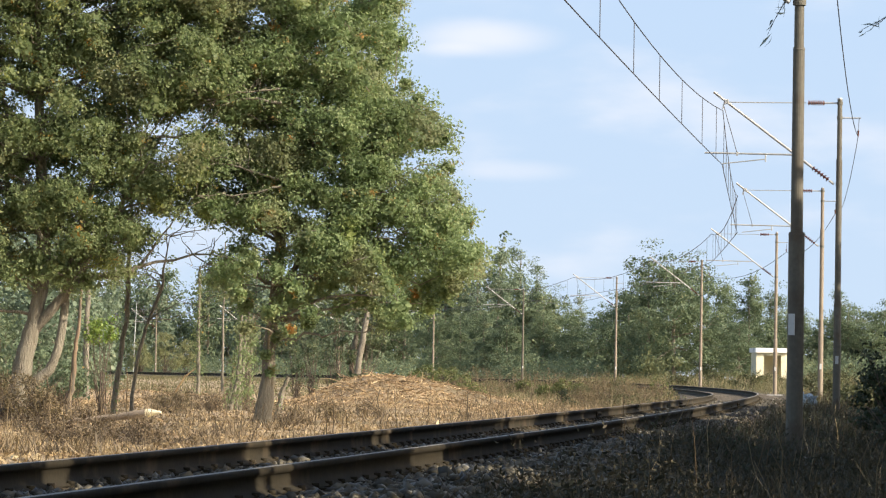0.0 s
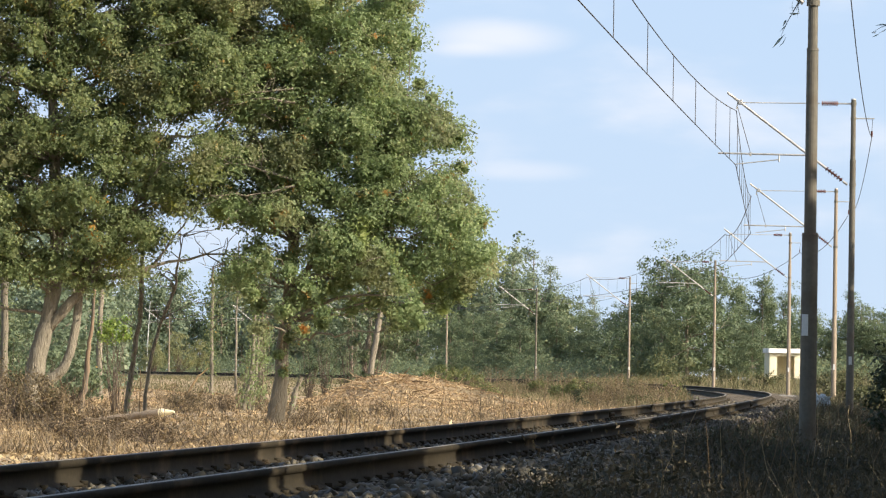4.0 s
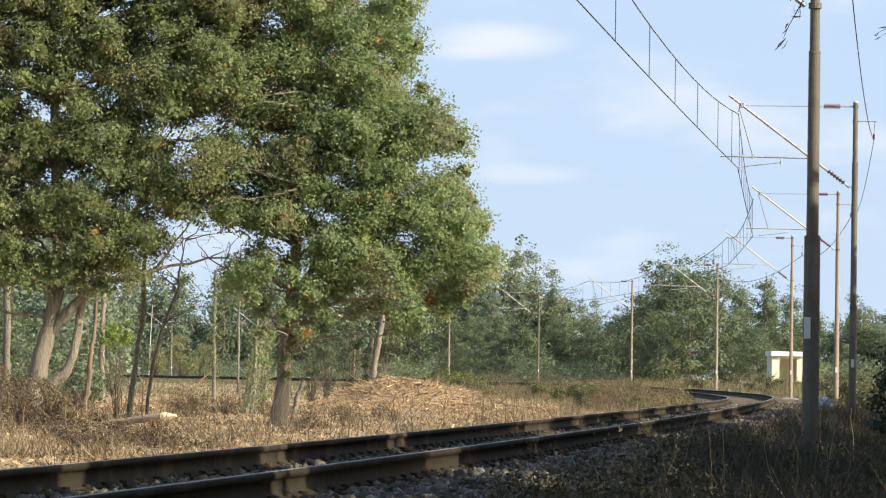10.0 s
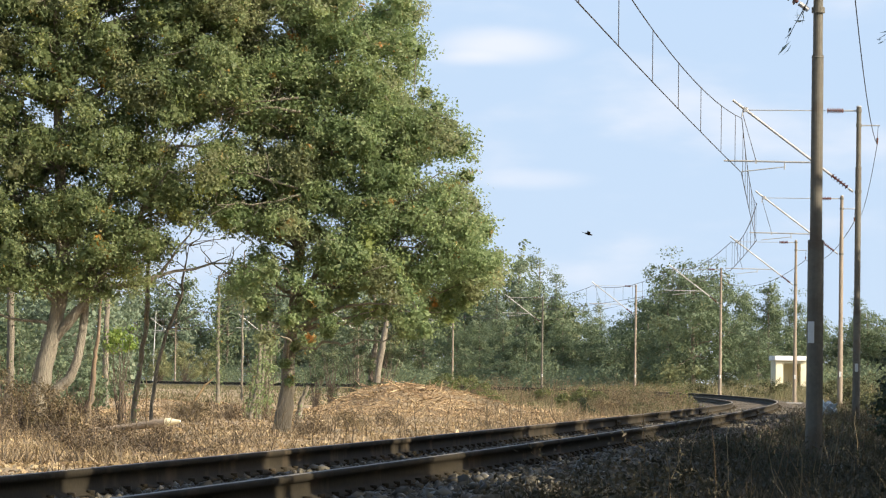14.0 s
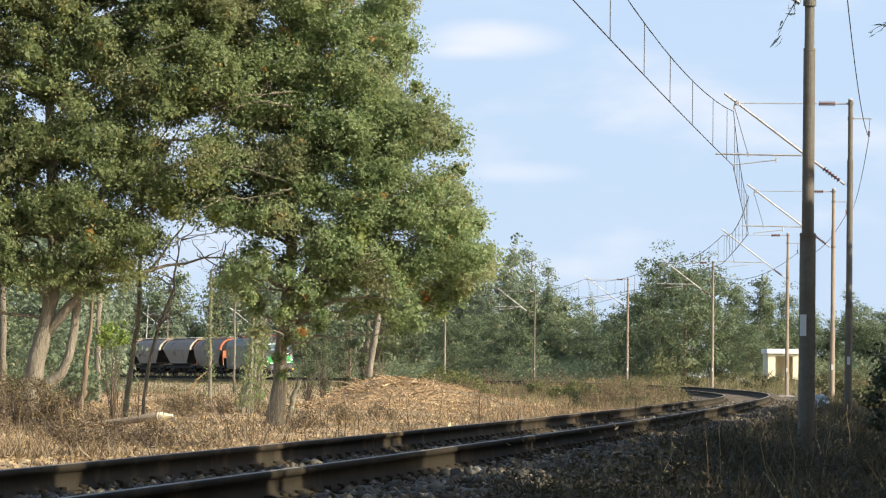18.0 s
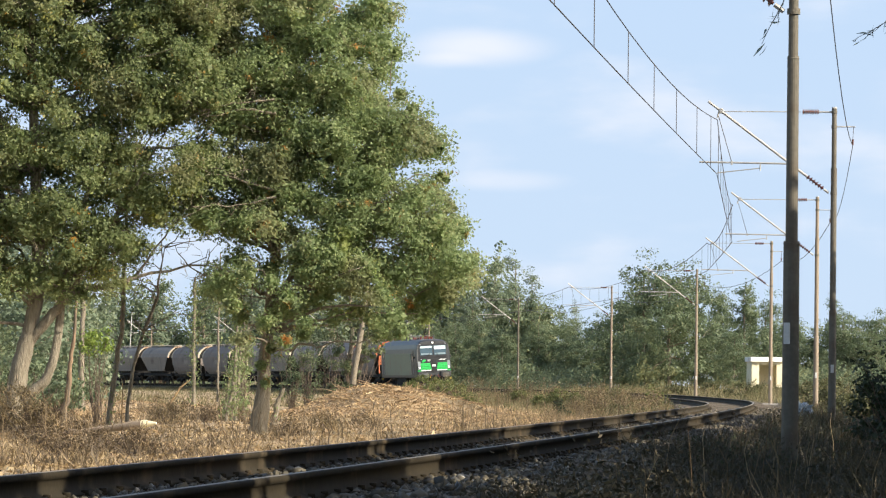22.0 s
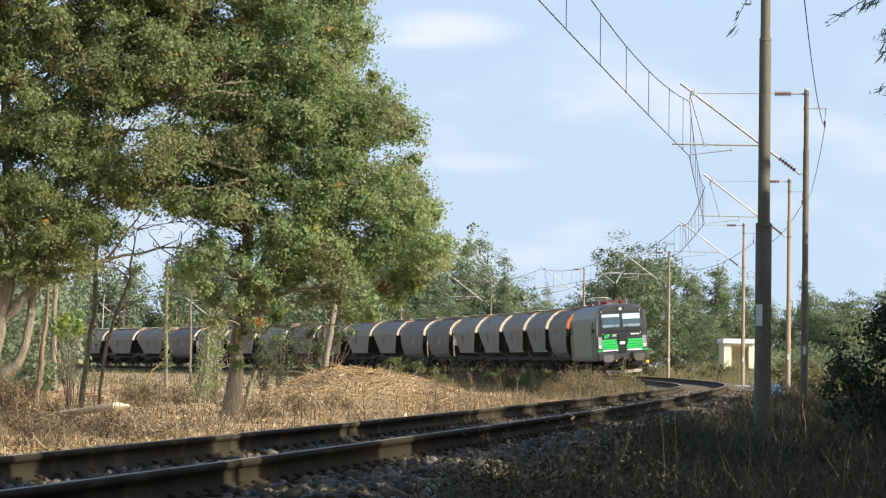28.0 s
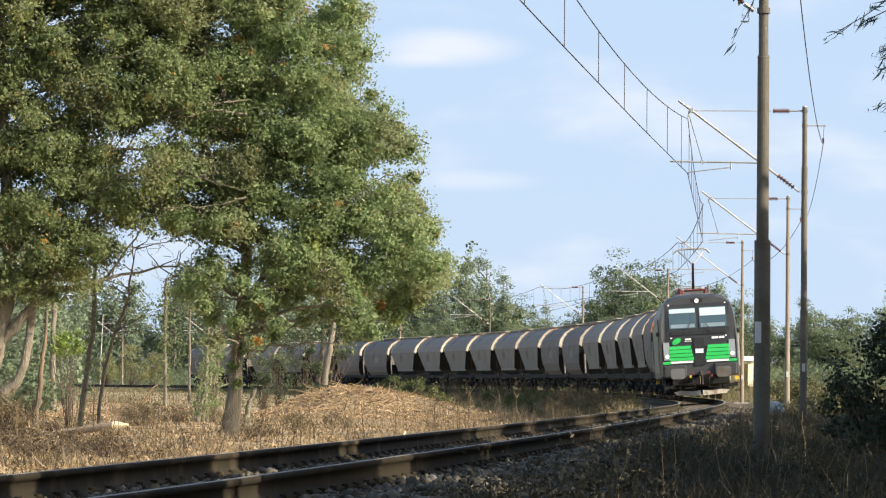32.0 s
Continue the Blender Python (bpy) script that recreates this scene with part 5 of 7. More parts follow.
broadleaf("oak_tree", (OX, OY, gz(OX, OY)), [[((0.06, 0, 0), 0.27), ((0.22, 0, 1.15), 0.215), ((0.25, 0, 2.1), 0.19), ((0.36, 0, 3.4), 0.165), ((0.52, 0.1, 5.2), 0.14), ((0.75, 0, 9), 0.10), ((0.5, 0, 13), 0.05)],
                                            [((0.42, 0, 3.4), 0.08), ((1.1, -0.2, 4.8), 0.08), ((2.4, 0, 6.4), 0.06), ((3.6, 0, 8.0), 0.03)]],
          oak_blobs, 290000, 0.092, OAK_LEAF, OAK_BARK, 11, "broad oak tree with green leaves turning yellow in a clearing", clump=0.31, twigs=700, hollow=0.15, single_limbs=True, per_clump=34, wild=0.72,
          bare=[((0.5, -1.9, 7.0), (-1.6, -2.0, 7.6), 0.045), ((0.6, -2.0, 6.8), (-1.8, -2.0, 6.5), 0.04), ((0.55, -1.9, 9.2), (-1.7, -2.0, 9.3), 0.05), ((0.5, -1.9, 9.6), (-2.0, -2.0, 9.0), 0.035),
                ((0.45, -0.4, 4.3), (-0.9, -0.9, 4.5), 0.03), ((-0.9, -0.9, 4.5), (0.1, -1.0, 3.1), 0.018), ((0.1, -1.0, 3.1), (0.75, -1.0, 2.95), 0.012), ((0.4, -0.3, 3.9), (-1.5, -0.7, 4.4), 0.03)])
# older oak beside it with two leaning stems
PX, PY = -12.1, 124.0
p_blobs = grid_blobs(4.7, 15.0, [(4, -3.4), (16, -3.4)], [(4, 3.0), (5, 3.5), (5.6, 4.2), (6.0, 5.2), (6.5, 6.2), (8, 6.0), (8.2, 4.4), (9.0, 4.6), (9.4, 6.4), (16, 6.6)], [(4.95, 5.2, 0.42), (4.95, 8.65, 0.30)], 14, 0.86, 0.72)
p_blobs += [((-0.6, -0.5, 4.3), (0.8, 0.9, 0.6)), ((-3.0, 0, 4.4), (1.0, 1.1, 0.8)), ((2.9, 0.4, 4.6), (0.9, 1.0, 0.4)), ((1.7, -0.2, 4.3), (0.8, 0.8, 0.4)), ((-2.7, -0.5, 3.7), (1.0, 0.8, 0.6)), ((2.4, -0.4, 4.0), (0.9, 0.7, 0.5)), ((3.4, -0.3, 4.3), (0.8, 0.7, 0.4)), ((-1.3, -0.6, 4.0), (0.8, 0.7, 0.5)), ((2.2, 0.0, 9.0), (0.9, 0.8, 0.7)), ((2.6, 0.5, 8.2), (0.8, 0.8, 0.7)), ((0.4, 0.4, 8.0), (0.9, 0.8, 0.7)), ((-1.6, 0.4, 6.2), (0.9, 0.8, 0.7)), ((-2.6, 0.4, 8.0), (0.9, 0.8, 0.7))]
broadleaf("oak_tree", (PX, PY, gz(PX, PY)), [[((0.30, 0, 0), 0.36), ((0.48, 0, 1.05), 0.28), ((0.62, 0, 1.9), 0.255), ((0.82, 0, 2.7), 0.235), ((0.98, 0, 3.5), 0.215), ((1.12, 0.1, 4.5), 0.20), ((0.9, 0, 9), 0.14), ((0.8, 0, 13), 0.05)],
                                            [((0.42, 0.0, 0.70), 0.13), ((0.90, -0.18, 1.10), 0.145), ((1.35, -0.2, 1.47), 0.14), ((1.56, -0.2, 1.96), 0.13), ((1.66, -0.1, 2.55), 0.125), ((1.72, 0, 3.1), 0.12), ((1.80, 0, 4.1), 0.11), ((2.5, 0, 7), 0.06)],
                                            [((0.82, 0.0, 2.50), 0.11), ((1.22, -0.15, 3.02), 0.15), ((1.72, -0.2, 3.6), 0.14), ((2.15, -0.2, 4.3), 0.12), ((3.4, -0.1, 6.4), 0.06)]],
          p_blobs, 290000, 0.092, OLD_OAK_LEAF, OAK_BARK, 12, "old oak tree with leaning stems and yellowing leaves", clump=0.31, twigs=600, hollow=0.15, single_limbs=True, per_clump=34, wild=0.72,
          bare=[((2.0, 0, 4.1), (6.4, 0.1, 4.75), 0.075), ((3.9, 0, 4.5), (5.4, 0.1, 6.3), 0.045), ((4.3, 0, 8.2), (6.2, 0.1, 8.3), 0.05), ((1.4, -0.8, 5.0), (3.6, -0.9, 5.8), 0.06), ((1.1, -0.9, 5.2), (0.6, -1.0, 6.6), 0.07)])

# ---- woods behind the railway ----
def woodland_tree(kind, seed, leaf_mat, tall, wide, label, leaves=3600, size=0.34, low=0.1, taper=1.0):
    rng = np.random.default_rng(seed)
    blobs = []
    n = 18
    for k in range(n):
        s = low + (0.96 - low) * (k + 0.5) / n
        r = wide * (0.45 + 0.75 * math.sin(math.pi * min(1, (0.20 + 0.85 * s))) ** 0.7) * (1 - (1 - taper) * s)
        a = rng.uniform(0, 6.28)
        o = rng.uniform(0.15, 0.60) * r
        blobs.append(((o * math.cos(a), o * math.sin(a), tall * s), (r * rng.uniform(0.45, 0.72), r * rng.uniform(0.45, 0.72), tall * rng.uniform(0.08, 0.14))))
    return broadleaf(kind, (0, 0, 0), [[((0, 0, 0), 0.16), ((0.1, 0.1, tall * 0.4), 0.12), ((0, 0.1, tall * 0.9), 0.03)]], blobs, leaves, size, leaf_mat, BARK, seed,
                     label, clump=0.62 if leaves > 9000 else 0.75, twigs=12, per_clump=60 if leaves > 9000 else 40, hollow=0.5, group="trees of the wood behind the railway", wild=0.42)


def woods():
    fine = {"leaves": 12000, "size": 0.19}
    kinds = [woodland_tree("woodland_tree", 31, WOOD_LEAF, 10.0, 3.3, "dense green broadleaf tree of the wood", **fine),
             woodland_tree("woodland_tree", 32, WOOD_LEAF, 8.5, 3.6, "low spreading green tree of the wood", **fine),
             woodland_tree("poplar_tree", 33, PALE_LEAF, 13.0, 2.6, "tall pale green poplar of the wood", taper=0.6, **fine),
             woodland_tree("woodland_tree", 34, WOOD_LEAF, 11.5, 2.8, "upright green tree of the wood", taper=0.7),
             woodland_tree("willow_tree", 35, WILLOW_LEAF, 7.0, 3.4, "rounded grey-green willow of the wood"),
             # pale leaf colour here stands for the haze of distance
             woodland_tree("woodland_tree", 36, PALE_LEAF, 10.0, 3.5, "dense green tree deep in the wood, paled for haze"),
             woodland_tree("woodland_tree", 37, WOOD_LEAF, 11.5, 2.8, "upright green tree at the wood's edge", taper=0.7, **fine)]
    spots = []
    # (bearing in metres per 1000 m, distance, kind, scale)
    rng = random.Random(5)

    def put(b, y, k, s):
        spots.append((b / 1000 * y, y, k, s))
    # near clump behind the outer side of the curve
    for b, y, k, s in ((52, 352, 0, 1.10), (58, 346, 1, 1.20), (64, 352, 0, 1.02), (75, 348, 6, 0.82), (80, 360, 0, 0.82), (47, 366, 1, 0.95), (41, 380, 1, 0.80), (50, 380, 6, 0.86),
                       (69, 372, 6, 0.80), (58, 376, 0, 1.06), (86, 356, 1, 0.72), (92, 352, 4, 0.70), (73, 330, 1, 0.62), (80, 334, 4, 0.62), (98, 350, 0, 0.72), (106, 350, 1, 0.8), (114, 352, 0, 0.75)):
        put(b, y, k, s)
    # poplars that stand over the wood
    for b, y, k, s in ((17, 452, 2, 1.06), (22, 456, 2, 1.11), (26, 458, 2, 0.98), (12, 462, 2, 0.95), (36, 500, 2, 0.78), (30, 470, 0, 0.98), (26, 440, 3, 0.85)):
        put(b, y, k, s)
    for i in range(27):
        put(-118 + i * 5.6 + rng.uniform(-1.2, 1.2), 545 + rng.uniform(-15, 20) - max(0, i - 17) * 11, rng.choice((5, 5, 3, 3, 4)), rng.uniform(1.12, 1.36))
    for i in range(10):
        put(-116 + i * 24.0 + rng.uniform(-2, 2), 640 + rng.uniform(-25, 40), rng.choice((5, 3)), rng.uniform(0.86, 1.08))
    for i in range(10):
        put(2 + i * 5.2 + rng.uniform(-1.5, 1.5), 405 + rng.uniform(-10, 14) - i * 4, rng.choice((1, 4, 0)), rng.uniform(0.55, 0.72))
    for i in range(11):
        put(84 + i * 4.0, 520 + rng.uniform(-30, 60), rng.choice((5, 5, 2, 3)), rng.uniform(0.75, 1.0))
    for b, y, k, s in ((-104, 270, 5, 1.1), (-96, 285, 5, 1.2), (-89, 262, 5, 1.0), (-82, 290, 3, 1.0), (-110, 255, 5, 0.9), (-100, 240, 4, 0.7), (-92, 300, 3, 1.1), (-76, 300, 5, 0.8), (-85, 275, 5, 1.0), (-71, 600, 2, 1.25), (-60, 590, 3, 1.35), (-48, 600, 5, 1.5), (-38, 590, 3, 1.4), (-30, 560, 5, 1.5), (-24, 570, 3, 1.45), (-16, 560, 5, 1.45), (-42, 560, 5, 1.6), (-8, 540, 3, 1.2), (-14, 525, 5, 1.15), (-5, 520, 1, 1.35), (1, 505, 3, 0.98), (7, 500, 0, 1.05), (-21, 520, 5, 1.25), (-27, 530, 5, 1.4)):
        put(b, y, k, s)
    first = {}
    for x, y, k, s in spots:
        m = Matrix.Translation((x, y, gz(x, y) - 0.1)) @ Euler((0, 0, rng.uniform(0, 6.28))).to_matrix().to_4x4()
        if k not in first:
            t = first[k] = kinds[k]
            t.matrix_world = m
        else:
            t = copy_thing(kinds[k], m)
        t.scale = (s * rng.uniform(0.92, 1.08), s * rng.uniform(0.92, 1.08), s)


woods()


def wood_edge():
    """Dense low growth along the foot of the wood, beyond the railway."""
    rng = np.random.default_rng(44)
    n = 60000
    u = rng.uniform(225, 640, n)
    d = 6.5 + rng.gamma(2.0, 2.2, n) + np.where(u < 335, 13.0, 0.0)
    h = np.interp(u, U, LH)
    p = on_line(u, 0.0)
    x, y = p[:, 0] + d * np.cos(h), p[:, 1] - d * np.sin(h)
    top = 1.0 + 1.5 * np.clip(0.55 + lumps(x, y, 7, 61) + 0.5 * lumps(x, y, 2.5, 62), 0, 2)
    z = ground_z(x, y) + rng.uniform(0, 1, n) ** 0.8 * top * np.clip((d - 5.5) / 2.5, 0.25, 1)
    out = np.stack([-np.cos(h) * 0.6, -np.ones(n) * 0.5, np.full(n, 0.3)], 1)
    v, f = leaf_quads(np.stack([x, y, z], 1), 0.21, rng, out, None, 0.6)
    return tagged(part("undergrowth", mesh_np("undergrowth", v, f, WOOD_LEAF), None), "dense green undergrowth along the foot of the wood", "undergrowth", kind="stuff")


wood_edge()

# ---- ground cover, clearing and verge ----
def scatter(n, y0, y1, b0, b1, rng, power=1.6):
    """Places thinned out with the distance: y in metres, b the bearing as x / y."""
    s = rng.uniform(0, 1, n)
    y = (y0 ** (1 - power) + s * (y1 ** (1 - power) - y0 ** (1 - power))) ** (1 / (1 - power))
    return rng.uniform(b0, b1, n) * y, y


def on_ground(x, y, lift=0.0):
    return np.stack([x, y, ground_z(x, y) + lift], 1)


def tufts(rng, x, y, per, spread):
    i = np.repeat(np.arange(len(x)), per)
    return x[i] + rng.normal(size=len(i)) * spread, y[i] + rng.normal(size=len(i)) * spread * 2.0, i


def stuff(name, v, f, mat, label, category):
    return tagged(part(name, mesh_np(name, v, f, mat), None), label, category, kind="stuff")


def cover_clearing():
    rng = np.random.default_rng(70)
    # withered grass
    x, y = scatter(3800, 62, 330, -0.128, 0.10, rng)
    u, d = nearest(x, y)
    heap = np.exp(-(((x + 2.0) / 4.2) ** 2 + ((y - 204) / 9) ** 2))
    keep = (d < -3.0) & (rng.uniform(0, 1, len(x)) > heap * 0.92) & ~((x > -9.6) & (x < -6.4) & (y > 104) & (y < 119))
    x, y = x[keep], y[keep]
    gx, gy, i = tufts(rng, x, y, 13, 0.16)
    tall = (0.05 + 0.10 * rng.uniform(0, 1, len(x)) ** 2 + 0.14 * (lumps(x, y, 9, 9) > 0.28))[i]
    v, f = blades(on_ground(gx, gy, -0.02), tall, 0.02, rng, 0.7, 0.7)
    stuff("dry_grass", v, f, DRY_BLADE, "withered straw-coloured grass in tufts over the clearing", "grass")
    # low dark weeds in patches
    x, y = scatter(2600, 62, 200, -0.125, 0.06, rng)
    u, d = nearest(x, y)
    keep = (d < -3.2) & (lumps(x, y, 9, 15) > 0.16) & ~((x > -9.6) & (x < -6.4) & (y > 96) & (y < 119))
    gx, gy, i = tufts(rng, x[keep], y[keep], 15, 0.2)
    v, f = blades(on_ground(gx, gy, -0.02), rng.uniform(0.15, 0.42, len(gx)), 0.022, rng, 0.5, 0.6)
    stuff("brown_weeds", v, f, BRUSH, "low dark brown withered weeds in patches", "weeds")
    # green grass near the far bank of the railway
    uu = rng.uniform(215, 560, 3600)
    dd = -2.0 - rng.gamma(2.0, 0.8, 3600)
    p = on_line(uu, 0.0)
    h = np.interp(uu, U, LH)
    x, y = p[:, 0] + dd * np.cos(h), p[:, 1] - dd * np.sin(h)
    gx, gy, i = tufts(rng, x, y, 9, 0.25)
    v, f = blades(on_ground(gx, gy, -0.02), rng.uniform(0.10, 0.28, len(gx)), 0.035, rng, 0.35, 0.4)
    stuff("bank_grass", v, f, MEADOW, "rough dull grass along the railway bank", "grass")
    # rough meadow between the heaps and the far bank
    x, y = scatter(3600, 205, 500, -0.115, 0.035, rng, 1.3)
    u, d = nearest(x, y)
    keep = (d < -4) & ((y > 250) | (x < -12))
    gx, gy, i = tufts(rng, x[keep], y[keep], 9, 0.4)
    v, f = blades(on_ground(gx, gy, -0.02), rng.uniform(0.12, 0.35, len(gx)), 0.045, rng, 0.45, 0.5)
    stuff("meadow_grass", v, f, MEADOW, "dull green and straw meadow grass behind the heaps", "grass")
    # tall seeding weeds inside the curve
    uu = 128 + 150 * rng.beta(1.2, 1.6, 900)
    dd = -2.2 - rng.gamma(1.3, 1.9, 900)
    p = on_line(uu, 0.0)
    h = np.interp(uu, U, LH)
    x, y = p[:, 0] + dd * np.cos(h), p[:, 1] - dd * np.sin(h)
    keep = (lumps(x, y, 5, 31) + 0.4 * lumps(x, y, 14, 32) > 0.05) & ~((uu > 150) & (uu < 222) & (dd > -7.5))
    gx, gy, i = tufts(rng, x[keep], y[keep], 12, 0.18)
    v, f = blades(on_ground(gx, gy, -0.02), (0.10 + 0.38 * rng.uniform(0, 1, keep.sum()) ** 2)[i], 0.022, rng, 0.35, 0.45)
    half = len(v) // 9 * 6
    stuff("tall_weeds", v[:half], f[(f < half).all(1)], BRAMBLE, "tall dull seeding weeds beside the track", "weeds")
    w = v[half:]
    fb = f[(f >= half).all(1)] - half
    stuff("green_weeds", w, fb, MEADOW, "tall greenish weeds beside the track", "weeds")
    # mixed weeds on the inner bank, taller in clumps, with seed heads
    n = 2600
    uu = rng.uniform(150, 345, n)
    dd = -2.2 - rng.gamma(1.6, 0.45, n)
    p = on_line(uu, 0.0)
    h = np.interp(uu, U, LH)
    x, y = p[:, 0] + dd * np.cos(h), p[:, 1] - dd * np.sin(h)
    clump = np.clip(0.45 + 0.9 * lumps(x, y, 9, 52) + 0.5 * lumps(x, y, 3, 53), 0.05, 1.2) * (0.50 + 0.50 * smooth(180, 235, uu))
    gx, gy, i = tufts(rng, x, y, 9, 0.22)
    v, f = blades(on_ground(gx, gy, -0.02), (0.10 + 0.75 * clump * rng.uniform(0.5, 1, n))[i], 0.024, rng, 0.25, 0.35)
    stuff("bank_weeds", v, f, BRAMBLE, "mixed green and brown weeds on the inner bank", "weeds")
    m = 26000
    k = rng.integers(0, n, m)
    at = on_ground(x[k] + rng.normal(size=m) * 0.3, y[k] + rng.normal(size=m) * 0.5, 0.0)
    at[:, 2] += rng.uniform(0, 1, m) * (0.08 + 0.85 * clump[k])
    v, f = leaf_quads(at, 0.085, rng, None, None, 0.4)
    stuff("bank_weed_leaves", v, f, MEADOW_LEAF, "small brown-green leaves of the bank weeds", "weeds")
    paths, heads = [], []
    for q in rng.permutation(n)[:300]:
        z, L = gz(x[q], y[q]), rng.uniform(0.6, 1.35) * (0.50 + 0.50 * float(smooth(180, 235, uu[q])))
        top = np.array((x[q] + rng.normal() * 0.12, y[q], z + L))
        main = crooked((x[q], y[q], z), top, 0.012, 0.005, rng, 5, 0.1)
        paths.append(main)
        for c in range(rng.integers(2, 6)):
            b = main[rng.integers(2, 5)][0]
            e = b + np.array((rng.normal() * 0.14, rng.normal() * 0.1, rng.uniform(0.08, 0.26)))
            paths.append(crooked(b, e, 0.006, 0.003, rng, 3, 0.1))
            heads += [e + rng.normal(size=3) * 0.03 for _ in range(5)]
    v, f = tubes(paths, 4)
    stuff("seed_stalks", v, f, BRUSH, "thin brown stalks of seeding weeds on the bank", "weeds")
    v, f = leaf_quads(np.array(heads), 0.055, rng, None, None, 0.6)
    stuff("seed_heads", v, f, BRAMBLE, "dull fluffy seed heads on the bank weeds", "weeds")
    # dull weeds inside the curve, added to deepen the train's shadow there
    uu = rng.uniform(150, 222, 260)
    dd = rng.uniform(-7.2, -2.6, 260)
    p = on_line(uu, 0.0)
    h = np.interp(uu, U, LH)
    x, y = p[:, 0] + dd * np.cos(h), p[:, 1] - dd * np.sin(h)
    keep = lumps(x, y, 6, 71) + 0.5 * lumps(x, y, 2, 72) > -0.1
    gx, gy, i = tufts(rng, x[keep], y[keep], 11, 0.2)
    v, f = blades(on_ground(gx, gy, -0.02), rng.uniform(0.12, 0.45, len(gx)), 0.022, rng, 0.35, 0.45)
    stuff("dull_weeds", v, f, BRAMBLE, "dull brown-green weeds standing inside the curve", "weeds")
    # fallen leaves
    x, y = scatter(26000, 62, 260, -0.128, 0.09, rng, 1.5)
    u, d = nearest(x, y)
    k = d < -3.0
    at = on_ground(x[k], y[k], 0.03)
    face = np.tile(np.array([[0, -0.35, 0.8]]), (len(at), 1))
    v, f = leaf_quads(at, 0.11, rng, face, None, 0.6)
    stuff("leaf_litter", v, f, LITTER, "brown fallen leaves covering the clearing", "leaves")
    # chips and split wood over the heaps and around
    n = 34000
    x = np.concatenate([rng.normal(-2.0, 2.9, n // 2), rng.uniform(-20, 7, n // 4), rng.normal(-12.5, 3.6, n // 4), rng.uniform(0, 10, n // 3)])
    y = np.concatenate([rng.normal(201, 5.5, n // 2), rng.uniform(80, 235, n // 4), rng.normal(196, 9, n // 4), rng.uniform(150, 275, n // 3)])
    u, d = nearest(x, y)
    k = d < -3.4
    at = on_ground(x[k], y[k], 0.03)
    face = np.tile(np.array([[0, -0.5, 0.7]]), (len(at), 1))
    v, f = leaf_quads(at, rng.gamma(2.0, 0.042, len(at)) + 0.03, rng, face, None, 0.26)
    stuff("wood_chips", v, f, CHIP, "pale splintered wood chips strewn over heap and clearing", "wood chips")
    paths = []
    for k in range(420):
        hx, hy = (rng.normal(-2.0, 2.6), rng.normal(200, 4.5)) if k < 250 else ((rng.uniform(-19, 5), rng.uniform(110, 215)) if k < 360 else (rng.normal(-10.2, 1.6), rng.normal(178, 6)))
        z = gz(hx, hy) + 0.05
        a = rng.uniform(0, 6.28)
        L = rng.gamma(3.0, 0.22)
        e = np.array((hx + math.cos(a) * L, hy + math.sin(a) * L, z + rng.normal(0.08, 0.14)))
        paths.append(crooked((hx, hy, z), e, rng.uniform(0.012, 0.035), 0.008, rng, 4, 0.12))
    v, f = tubes(paths, 5)
    stuff("split_branches", v, f, CHIP, "pale broken branches lying on the chip heap", "branches")
    # tall dead stalks
    paths = []
    for k in range(190):
        x, y = scatter(1, 78, 180, -0.112, 0.045, rng)
        x, y = float(x[0]), float(y[0])
        if nearest([x], [y])[1][0] > -3.4:
            continue
        z, L = gz(x, y), rng.uniform(0.45, 1.25)
        top = np.array((x + rng.normal() * 0.12, y, z + L))
        main = crooked((x, y, z), top, 0.011, 0.005, rng, 5, 0.12)
        paths.append(main)
        for q in range(rng.integers(2, 7)):
            b = main[rng.integers(1, 5)][0]
            paths.append(crooked(b, b + np.array((rng.normal() * 0.16, rng.normal() * 0.1, rng.uniform(0.1, 0.3))), 0.006, 0.003, rng, 3, 0.1))
    v, f = tubes(paths, 4)
    stuff("dead_stalks", v, f, BRUSH, "thin brown dead weed stalks standing in the clearing", "weeds")


